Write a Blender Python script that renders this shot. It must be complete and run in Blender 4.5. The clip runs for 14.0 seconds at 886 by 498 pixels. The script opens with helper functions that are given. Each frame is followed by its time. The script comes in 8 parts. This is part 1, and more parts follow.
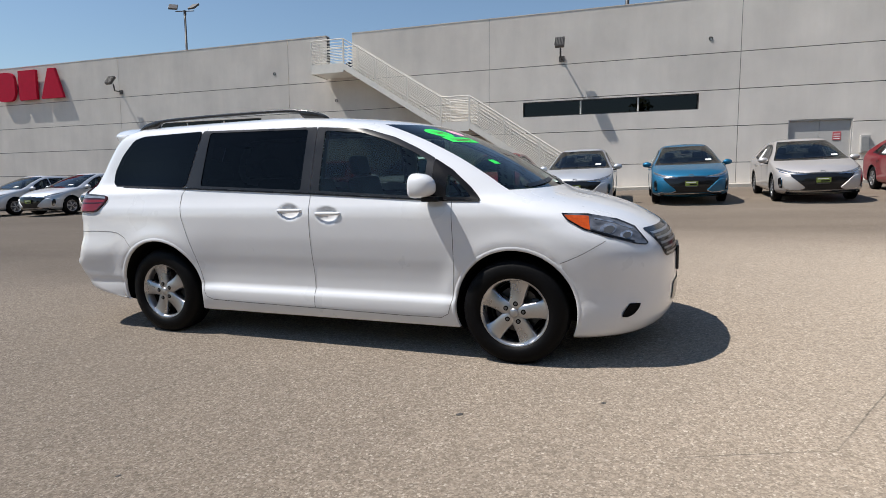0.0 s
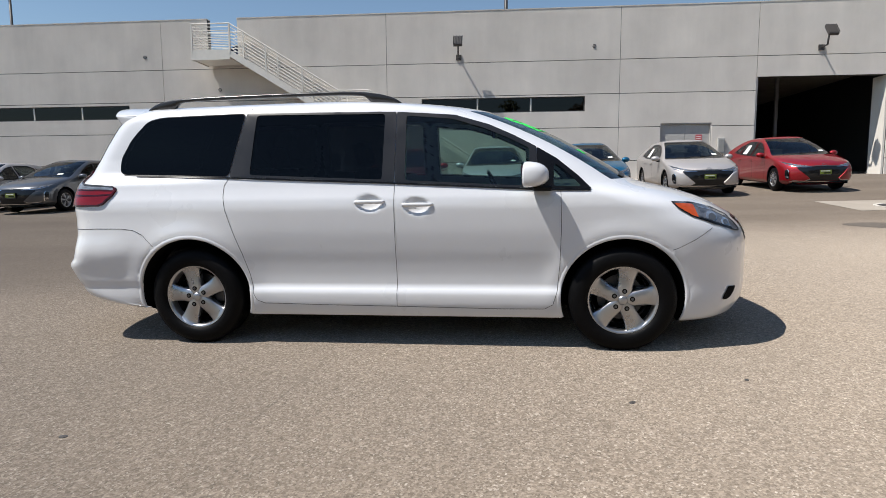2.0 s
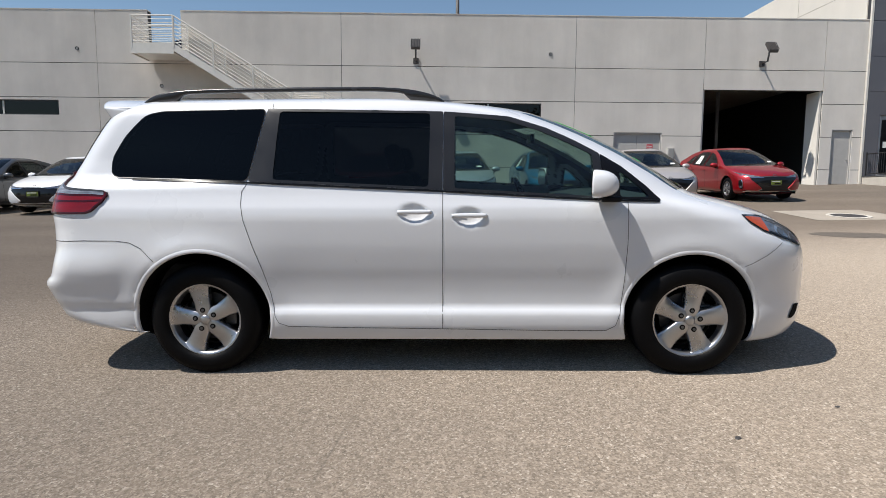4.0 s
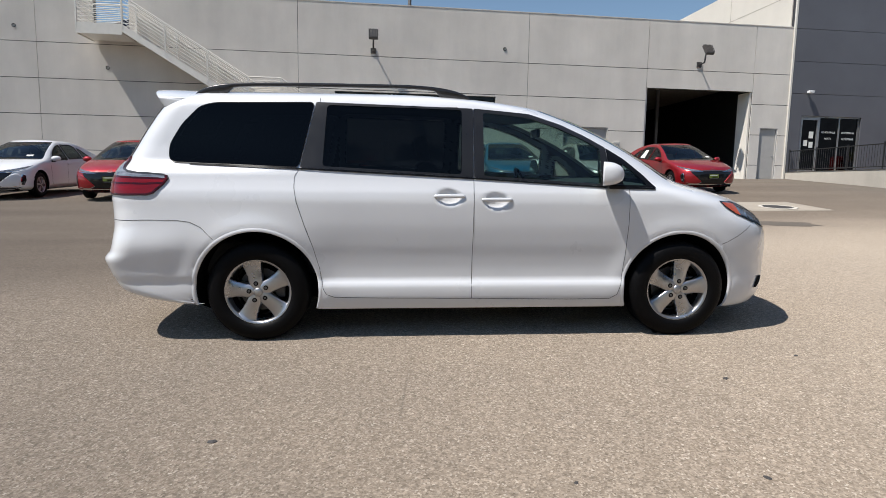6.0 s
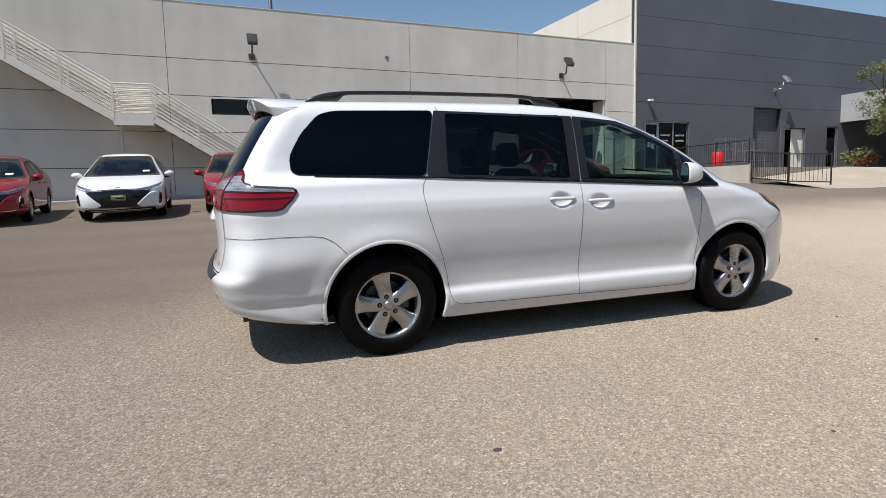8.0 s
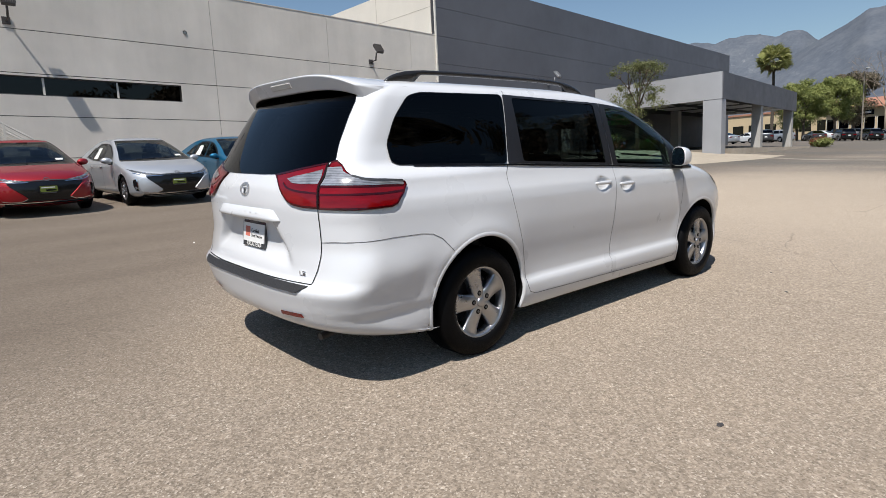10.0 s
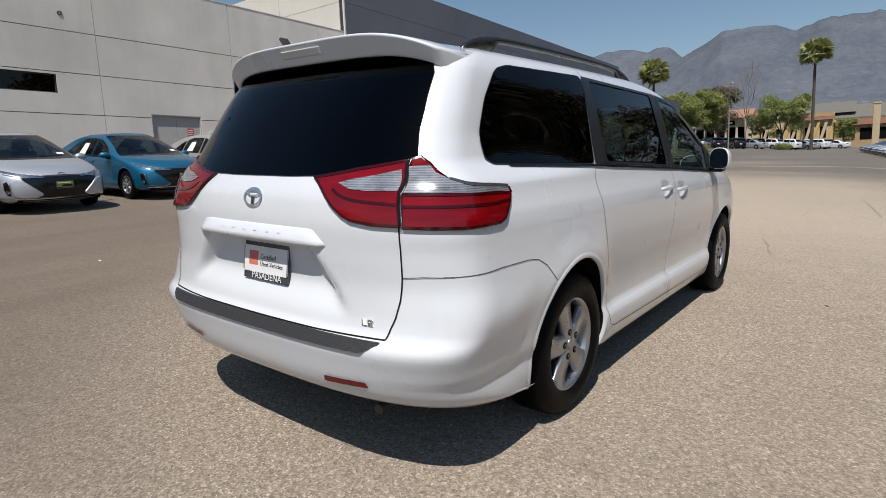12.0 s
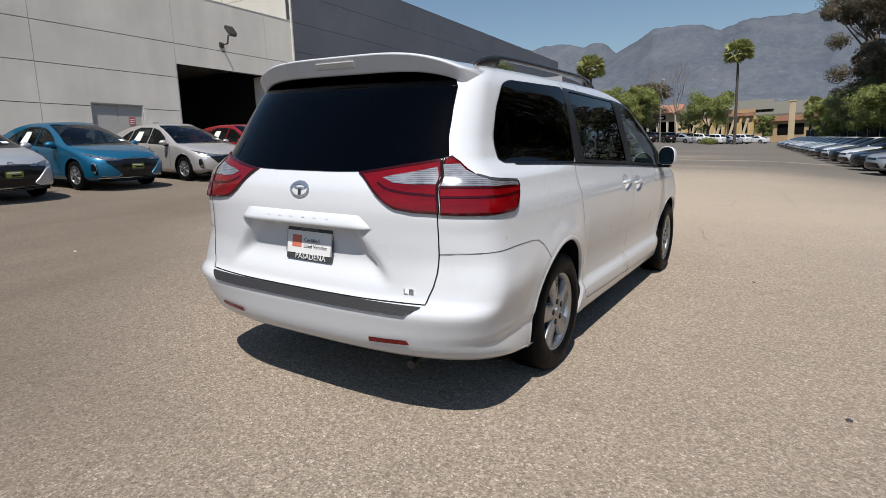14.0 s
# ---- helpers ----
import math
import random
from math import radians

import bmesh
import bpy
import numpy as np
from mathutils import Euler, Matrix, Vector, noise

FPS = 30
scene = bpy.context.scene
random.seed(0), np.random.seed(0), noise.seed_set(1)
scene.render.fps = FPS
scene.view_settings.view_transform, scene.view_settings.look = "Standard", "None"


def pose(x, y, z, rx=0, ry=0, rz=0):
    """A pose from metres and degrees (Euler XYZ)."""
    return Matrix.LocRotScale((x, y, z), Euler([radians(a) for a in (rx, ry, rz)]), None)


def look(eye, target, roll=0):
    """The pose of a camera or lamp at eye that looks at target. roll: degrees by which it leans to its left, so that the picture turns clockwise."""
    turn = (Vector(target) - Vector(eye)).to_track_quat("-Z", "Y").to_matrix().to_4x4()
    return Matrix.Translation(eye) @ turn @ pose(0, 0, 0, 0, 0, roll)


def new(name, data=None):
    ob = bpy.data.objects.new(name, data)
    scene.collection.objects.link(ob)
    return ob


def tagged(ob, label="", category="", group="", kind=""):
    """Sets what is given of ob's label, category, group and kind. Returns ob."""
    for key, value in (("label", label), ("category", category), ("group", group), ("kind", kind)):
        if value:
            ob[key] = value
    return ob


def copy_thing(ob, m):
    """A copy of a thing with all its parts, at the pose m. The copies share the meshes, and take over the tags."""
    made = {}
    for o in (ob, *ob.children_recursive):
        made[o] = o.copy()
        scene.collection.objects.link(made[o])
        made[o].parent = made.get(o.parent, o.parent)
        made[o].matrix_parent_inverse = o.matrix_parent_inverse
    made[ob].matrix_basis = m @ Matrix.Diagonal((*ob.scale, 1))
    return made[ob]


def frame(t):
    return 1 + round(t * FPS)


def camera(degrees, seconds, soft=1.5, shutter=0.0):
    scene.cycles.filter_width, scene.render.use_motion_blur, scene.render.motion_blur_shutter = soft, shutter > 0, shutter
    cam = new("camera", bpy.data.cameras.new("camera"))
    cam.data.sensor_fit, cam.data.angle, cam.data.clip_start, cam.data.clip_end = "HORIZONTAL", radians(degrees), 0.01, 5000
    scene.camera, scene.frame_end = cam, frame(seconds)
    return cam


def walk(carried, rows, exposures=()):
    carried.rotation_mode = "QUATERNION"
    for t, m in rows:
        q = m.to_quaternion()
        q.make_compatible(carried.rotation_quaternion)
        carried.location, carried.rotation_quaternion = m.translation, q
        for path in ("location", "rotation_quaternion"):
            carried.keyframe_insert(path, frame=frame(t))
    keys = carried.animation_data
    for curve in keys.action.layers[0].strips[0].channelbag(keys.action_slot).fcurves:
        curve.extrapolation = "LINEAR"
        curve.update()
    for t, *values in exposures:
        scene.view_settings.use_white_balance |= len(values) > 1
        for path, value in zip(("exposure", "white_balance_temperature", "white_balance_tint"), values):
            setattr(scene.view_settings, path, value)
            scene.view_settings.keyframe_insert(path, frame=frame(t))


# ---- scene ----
cam = camera(75.5, 14.0, soft=0.7)
PATH = [
    (0, (3.725, -4.734, 1.179), (3.098, -2.846, 0.975), -0.4),
    (0.5, (3.298, -4.871, 1.157), (2.775, -2.951, 0.954), -0.7),
    (1, (2.893, -4.919, 1.152), (2.482, -2.973, 0.938), -0.5),
    (1.5, (2.492, -4.974, 1.149), (2.228, -3.003, 0.937), -0.2),
    (2, (2.127, -4.913, 1.135), (1.965, -2.931, 0.919), -0.4),
    (2.5, (1.792, -4.823, 1.129), (1.722, -2.835, 0.917), -0.2),
    (2.7, (1.683, -4.764, 1.133), (1.649, -2.774, 0.934), -0.4),
    (4.8, (1.326, -4.491, 1.165), (1.41, -2.503, 0.962), 0.7),
    (5, (1.285, -4.617, 1.134), (1.384, -2.63, 0.925), 0.8),
    (5.5, (1.098, -4.919, 1.13), (1.264, -2.937, 0.919), 1.7),
    (6, (0.774, -4.997, 1.13), (1.025, -3.026, 0.899), 1.0),
    (6.5, (0.327, -5.105, 1.113), (0.699, -3.151, 0.903), 0.2),
    (7, (-0.141, -5.042, 1.089), (0.362, -3.121, 0.852), -1.2),
    (7.5, (-0.632, -4.868, 1.102), (-0.016, -2.979, 0.876), -1.4),
    (8, (-1.097, -4.622, 1.123), (-0.342, -2.782, 0.916), -1.3),
    (8.1, (-1.211, -4.575, 1.129), (-0.423, -2.749, 0.914), -1.1),
    (8.2, (-1.272, -4.5, 1.138), (-0.456, -2.686, 0.928), -1.4),
    (10.3, (-2.754, -3.131, 1.211), (-1.311, -1.778, 0.92), -2.5),
    (10.5, (-2.789, -2.968, 1.219), (-1.31, -1.654, 0.924), -2.4),
    (11, (-2.821, -2.594, 1.229), (-1.265, -1.37, 0.947), -2.6),
    (11.5, (-2.732, -2.253, 1.238), (-1.127, -1.089, 0.971), -2.8),
    (12, (-2.545, -2.034, 1.228), (-0.933, -0.883, 0.946), -2.4),
    (12.5, (-2.47, -1.94, 1.235), (-0.87, -0.779, 0.931), -2.2),
    (13, (-2.535, -1.958, 1.248), (-0.926, -0.81, 0.941), -1.6),
    (13.5, (-2.831, -2.041, 1.242), (-1.193, -0.937, 0.933), -1.4),
    (14, (-3.16, -2.0, 1.272), (-1.445, -1.022, 0.953), -2.0),
]
walk(cam, [(t, look(eye, target, roll)) for t, eye, target, roll in PATH], [(0, 0.32), (5, 0.24), (7.5, 0.24), (10.5, 0.08), (12.5, -0.09), (14, -0.04)])

# ---- light ----
SUN = Vector((-2.3, -0.95, 4.1)).normalized()
world = bpy.data.worlds.new("world")
scene.world = world
world.use_nodes = True
sky = world.node_tree.nodes.new("ShaderNodeTexSky")
sky.sky_type, sky.sun_disc = "NISHITA", False
sky.sun_elevation, sky.sun_rotation = math.asin(SUN.z), math.atan2(SUN.x, SUN.y)
sky.altitude, sky.air_density, sky.dust_density, sky.ozone_density = 250, 1.3, 0.3, 3.6
world.node_tree.links.new(sky.outputs[0], world.node_tree.nodes["Background"].inputs[0])
world.node_tree.nodes["Background"].inputs[1].default_value = 0.086
lamp = bpy.data.lights.new("sun", "SUN")
lamp.energy, lamp.angle, lamp.color = 5.0, radians(0.55), (1.0, 0.955, 0.897)
sun = new("sun", lamp)
sun.matrix_world = look(SUN * 50, (0, 0, 0))

# ---- materials ----


class Nodes:
    """A small wrapper round a material's node tree."""

    def __init__(self, name):
        self.mat = bpy.data.materials.new(name)
        self.mat.use_nodes = True
        self.t = self.mat.node_tree
        self.bsdf = self.t.nodes["Principled BSDF"]
        self.out = self.t.nodes["Material Output"]

    def node(self, kind, **props):
        n = self.t.nodes.new("ShaderNode" + kind)
        for k, v in props.items():
            if k == "ins":
                for name, value in v.items():
                    self.put(n.inputs[name], value)
            elif k == "blend":
                n.blend_type = v
            elif k == "op":
                n.operation = v
            elif k == "dtype":
                n.data_type = v
        return n

    def put(self, socket, value):
        if isinstance(value, bpy.types.NodeSocket):
            self.t.links.new(value, socket)
        elif isinstance(value, (tuple, list)) and len(value) == 3 and len(socket.default_value) == 4:
            socket.default_value = (*value, 1)
        else:
            socket.default_value = value

    def set(self, **kw):
        for k, v in kw.items():
            self.put(self.bsdf.inputs[k.replace("_", " ")], v)

    def coords(self, scale=1.0, kind="Object"):
        c = self.node("TexCoord").outputs[kind]
        if scale == 1.0:
            return c
        m = self.node("Mapping")
        self.put(m.inputs["Vector"], c)
        m.inputs["Scale"].default_value = scale if isinstance(scale, tuple) else (scale,) * 3
        return m.outputs[0]

    def noise(self, scale, detail=4.0, rough=0.55, vec=None, distort=0.0):
        n = self.node("TexNoise")
        self.put(n.inputs["Vector"], vec or self.coords())
        n.inputs["Scale"].default_value, n.inputs["Detail"].default_value = scale, detail
        n.inputs["Roughness"].default_value, n.inputs["Distortion"].default_value = rough, distort
        return n.outputs[0]

    def ramp(self, fac, *stops):
        r = self.node("ValToRGB")
        self.put(r.inputs[0], fac)
        el = r.color_ramp.elements
        while len(el) < len(stops):
            el.new(0.5)
        for e, (p, c) in zip(el, stops):
            e.position = p
            e.color = (*c, 1) if isinstance(c, tuple) else (c, c, c, 1)
        return r.outputs[0]

    def mix(self, fac, a, b, blend="MIX"):
        m = self.node("MixRGB", blend=blend)
        for s, v in zip(m.inputs, (fac, a, b)):
            self.put(s, v)
        return m.outputs[0]

    def math(self, op, a, b=0.0):
        m = self.node("Math", op=op)
        self.put(m.inputs[0], a)
        self.put(m.inputs[1], b)
        return m.outputs[0]

    def bump(self, height, strength=0.3, distance=0.01):
        b = self.node("Bump")
        b.inputs["Strength"].default_value, b.inputs["Distance"].default_value = strength, distance
        self.put(b.inputs["Height"], height)
        self.put(self.bsdf.inputs["Normal"], b.outputs[0])


def plain(name, colour, rough=0.5, metal=0.0, coat=0.0, vary=0.12, scale=6.0, bump=0.0, spec=0.5):
    """A surface of one colour with a little grain and unevenness in colour and gloss."""
    n = Nodes(name)
    f = n.noise(scale, 5)
    fine = n.noise(scale * 14, 3)
    both = n.math("ADD", n.math("MULTIPLY", f, 0.7), n.math("MULTIPLY", fine, 0.3))
    lo, hi = tuple(c * (1 - vary) for c in colour), tuple(min(1, c * (1 + vary)) for c in colour)
    n.set(Base_Color=n.ramp(both, (0.3, lo), (0.7, hi)), Metallic=metal, Specular_IOR_Level=spec)
    n.set(Roughness=n.ramp(f, (0.3, max(0, rough - 0.05)), (0.7, min(1, rough + 0.05))))
    if coat:
        n.set(Coat_Weight=coat, Coat_Roughness=0.04)
    if bump:
        n.bump(fine, bump, 0.004)
    return n.mat


def paint(name, colour, metal=0.0, rough=0.32, flake=0.0):
    n = Nodes(name)
    dust = n.noise(2.3, 6)
    n.set(Base_Color=n.mix(n.ramp(dust, (0.45, 0.0), (0.9, 0.18)), colour, tuple(c * 0.8 + 0.02 for c in colour)))
    n.set(Metallic=metal, Roughness=n.ramp(dust, (0.3, rough - 0.04), (0.8, rough + 0.06)), Coat_Weight=1.0, Coat_Roughness=0.04)
    if flake:
        n.bump(n.noise(1400, 1), flake, 0.0005)
    return n.mat


def glass(name, tint, rough=0.01, ior=1.5):
    """A pane: what lies behind it, tinted, under a clear reflection."""
    n = Nodes(name)
    tr = n.node("BsdfTransparent", ins={"Color": tint})
    gl = n.node("BsdfGlossy", ins={"Roughness": rough, "Color": (1, 1, 1)})
    lw = n.node("LayerWeight", ins={"Blend": 0.5})
    f0 = ((ior - 1) / (ior + 1)) ** 2
    gloss = n.math("ADD", n.math("MULTIPLY", n.math("POWER", lw.outputs["Facing"], 5.0), 1 - f0), f0)
    m = n.node("MixShader")
    n.put(m.inputs[0], gloss)
    n.put(m.inputs[1], tr.outputs[0])
    n.put(m.inputs[2], gl.outputs[0])
    n.put(n.out.inputs[0], m.outputs[0])
    return n.mat


def asphalt_material():
    n = Nodes("asphalt")
    c = n.coords()
    big = n.noise(0.11, 5, 0.55, c)
    mid = n.noise(0.9, 6, 0.6, c)
    v = n.node("TexVoronoi", ins={"Scale": 112.0, "Vector": c})
    v2 = n.node("TexVoronoi", ins={"Scale": 55.0, "Vector": c})
    stones = n.ramp(v.outputs["Color"], (0.0, (0.115, 0.091, 0.069)), (0.42, (0.248, 0.201, 0.154)), (0.78, (0.368, 0.307, 0.243)), (1.0, (0.62, 0.55, 0.47)))
    col = n.mix(n.ramp(big, (0.32, 0.0), (0.68, 0.4)), stones, (0.232, 0.189, 0.146))
    col = n.mix(n.ramp(mid, (0.35, 0.22), (0.62, 0.0)), col, (0.155, 0.132, 0.11))
    col = n.mix(n.ramp(v2.outputs["Distance"], (0.0, 0.25), (0.28, 0.0)), col, (0.43, 0.39, 0.335))
    # the parking bays along the building and the ground by the van's tail are darker than the lane
    sep = n.node("SeparateXYZ")
    n.put(sep.inputs[0], c)
    behind = n.node("MapRange", ins={"Value": sep.outputs[0], "From Min": 2.6, "From Max": -1.6, "To Min": 0.0, "To Max": 4.3})
    wob = n.math("ADD", n.math("ADD", sep.outputs[1], behind.outputs[0]), n.math("MULTIPLY", n.noise(0.25, 3, 0.5, c), 2.4))
    near = n.node("MapRange", ins={"Value": wob, "From Min": 4.6, "From Max": 8.2})
    n.t.nodes[-1].interpolation_type = "SMOOTHSTEP"
    col = n.mix(n.math("MULTIPLY", near.outputs[0], n.ramp(n.noise(0.35, 4, 0.6, n.coords((0.35, 1.6, 1.0))), (0.3, 0.92), (0.7, 0.55))), col, (0.126, 0.1, 0.077))
    # the far lane is older and greyer; a tree shadow band is toned in too
    away = n.node("MapRange", ins={"Value": n.math("ADD", sep.outputs[0], n.math("MULTIPLY", n.noise(0.06, 4, 0.6, c), 26.0)), "From Min": 24.0, "From Max": 42.0})
    col = n.mix(n.math("MULTIPLY", away.outputs[0], n.ramp(n.noise(0.22, 4, 0.6, n.coords((1.0, 0.25, 1.0))), (0.35, 0.9), (0.65, 0.35))), col, (0.105, 0.099, 0.09))
    # the lane past the van is paler
    east = n.node("MapRange", ins={"Value": sep.outputs[0], "From Min": 2.5, "From Max": 8.0})
    south = n.node("MapRange", ins={"Value": n.math("ADD", sep.outputs[1], n.math("MULTIPLY", n.noise(0.3, 3, 0.5, c), 3.0)), "From Min": 8.5, "From Max": 4.0})
    ends = n.node("MapRange", ins={"Value": sep.outputs[0], "From Min": 27.0, "From Max": 17.0})
    pale_lane = n.math("MULTIPLY", n.math("MULTIPLY", east.outputs[0], south.outputs[0]), n.math("MULTIPLY", ends.outputs[0], 0.5))
    col = n.mix(pale_lane, col, (0.42, 0.352, 0.275))
    # the lane along the row of sedans is darker too
    row_side = n.node("MapRange", ins={"Value": n.math("ADD", n.math("ADD", sep.outputs[0], n.math("MULTIPLY", sep.outputs[1], -4.5)), n.math("MULTIPLY", n.noise(0.12, 4, 0.6, c), 16.0)), "From Min": 33.0, "From Max": 51.0})
    past = n.node("MapRange", ins={"Value": sep.outputs[0], "From Min": 9.0, "From Max": 16.0})
    col = n.mix(n.math("MULTIPLY", n.math("MULTIPLY", row_side.outputs[0], past.outputs[0]), 0.7), col, (0.125, 0.114, 0.099))
    # fine cracks
    w = n.node("TexVoronoi", ins={"Scale": 0.55, "Vector": n.mix(0.06, c, n.noise(1.6, 4, 0.6, c), "ADD")})
    w.feature = "DISTANCE_TO_EDGE"
    crack = n.math("MULTIPLY", n.ramp(w.outputs["Distance"], (0.0, 1.0), (0.004, 0.0)), n.ramp(n.noise(0.3, 2, 0.5, c), (0.6, 0.0), (0.68, 0.6)))
    col = n.mix(crack, col, (0.05, 0.045, 0.04))
    grit = n.noise(38, 3, 0.7, c)
    col = n.mix(0.55, col, n.ramp(grit, (0.3, 0.28), (0.7, 0.72)), "OVERLAY")
    n.set(Base_Color=col, Roughness=0.93, Specular_IOR_Level=0.25, Diffuse_Roughness=1.0)
    n.bump(n.math("ADD", v.outputs["Distance"], n.math("MULTIPLY", crack, -0.8)), 0.4, 0.005)
    return n.mat


def stucco_material(name, colour, streak=0.14):
    n = Nodes(name)
    c = n.coords()
    blot = n.noise(0.55, 5, 0.6, c)
    run = n.noise(1.0, 4, 0.6, n.coords((1.5, 1.5, 0.22)))
    fine = n.noise(60, 4, 0.6, c)
    lo, hi = tuple(k * (1 - streak) for k in colour), tuple(min(1, k * (1 + streak * 0.6)) for k in colour)
    col = n.ramp(n.math("ADD", n.math("MULTIPLY", blot, 0.6), n.math("MULTIPLY", run, 0.4)), (0.3, lo), (0.7, hi))
    col = n.mix(0.12, col, n.ramp(fine, (0.3, 0.2), (0.7, 0.9)), "OVERLAY")
    n.set(Base_Color=col, Roughness=0.93, Specular_IOR_Level=0.2, Diffuse_Roughness=1.0)
    n.bump(fine, 0.35, 0.012)
    return n.mat


def metal_panel_material(name, colour):
    n = Nodes(name)
    c = n.coords()
    blot = n.noise(0.3, 4, 0.6, c)
    lo, hi = tuple(k * 0.9 for k in colour), tuple(k * 1.12 for k in colour)
    n.set(Base_Color=n.ramp(blot, (0.3, lo), (0.7, hi)), Roughness=n.ramp(n.noise(1.4, 3), (0.3, 0.42), (0.7, 0.55)), Specular_IOR_Level=0.4)
    n.bump(n.noise(3.0, 2), 0.06, 0.02)
    return n.mat


def leaf_material(name, a, b):
    n = Nodes(name)
    r = n.node("NewGeometry").outputs["Random Per Island"]
    n.set(Base_Color=n.mix(r, a, b), Roughness=0.6, Specular_IOR_Level=0.3)
    tr = n.node("BsdfTranslucent", ins={"Color": n.mix(r, a, b)})
    m = n.node("MixShader", ins={0: 0.3})
    n.put(m.inputs[1], n.bsdf.outputs[0])
    n.put(m.inputs[2], tr.outputs[0])
    n.put(n.out.inputs[0], m.outputs[0])
    return n.mat


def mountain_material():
    """Chaparral, dry scrub and pale rock, with distance haze mixed into the bluish base colours."""
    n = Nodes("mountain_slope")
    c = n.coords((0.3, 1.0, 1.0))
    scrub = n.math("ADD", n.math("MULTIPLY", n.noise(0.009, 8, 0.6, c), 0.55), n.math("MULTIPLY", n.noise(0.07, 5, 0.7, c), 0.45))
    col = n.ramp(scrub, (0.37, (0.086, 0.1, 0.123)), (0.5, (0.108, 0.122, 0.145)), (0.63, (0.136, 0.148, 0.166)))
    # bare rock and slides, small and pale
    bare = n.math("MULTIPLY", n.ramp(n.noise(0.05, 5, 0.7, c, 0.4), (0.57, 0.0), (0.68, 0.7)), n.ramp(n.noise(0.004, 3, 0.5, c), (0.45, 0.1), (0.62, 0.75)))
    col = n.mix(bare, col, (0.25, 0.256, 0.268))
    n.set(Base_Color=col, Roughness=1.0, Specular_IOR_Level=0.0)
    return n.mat


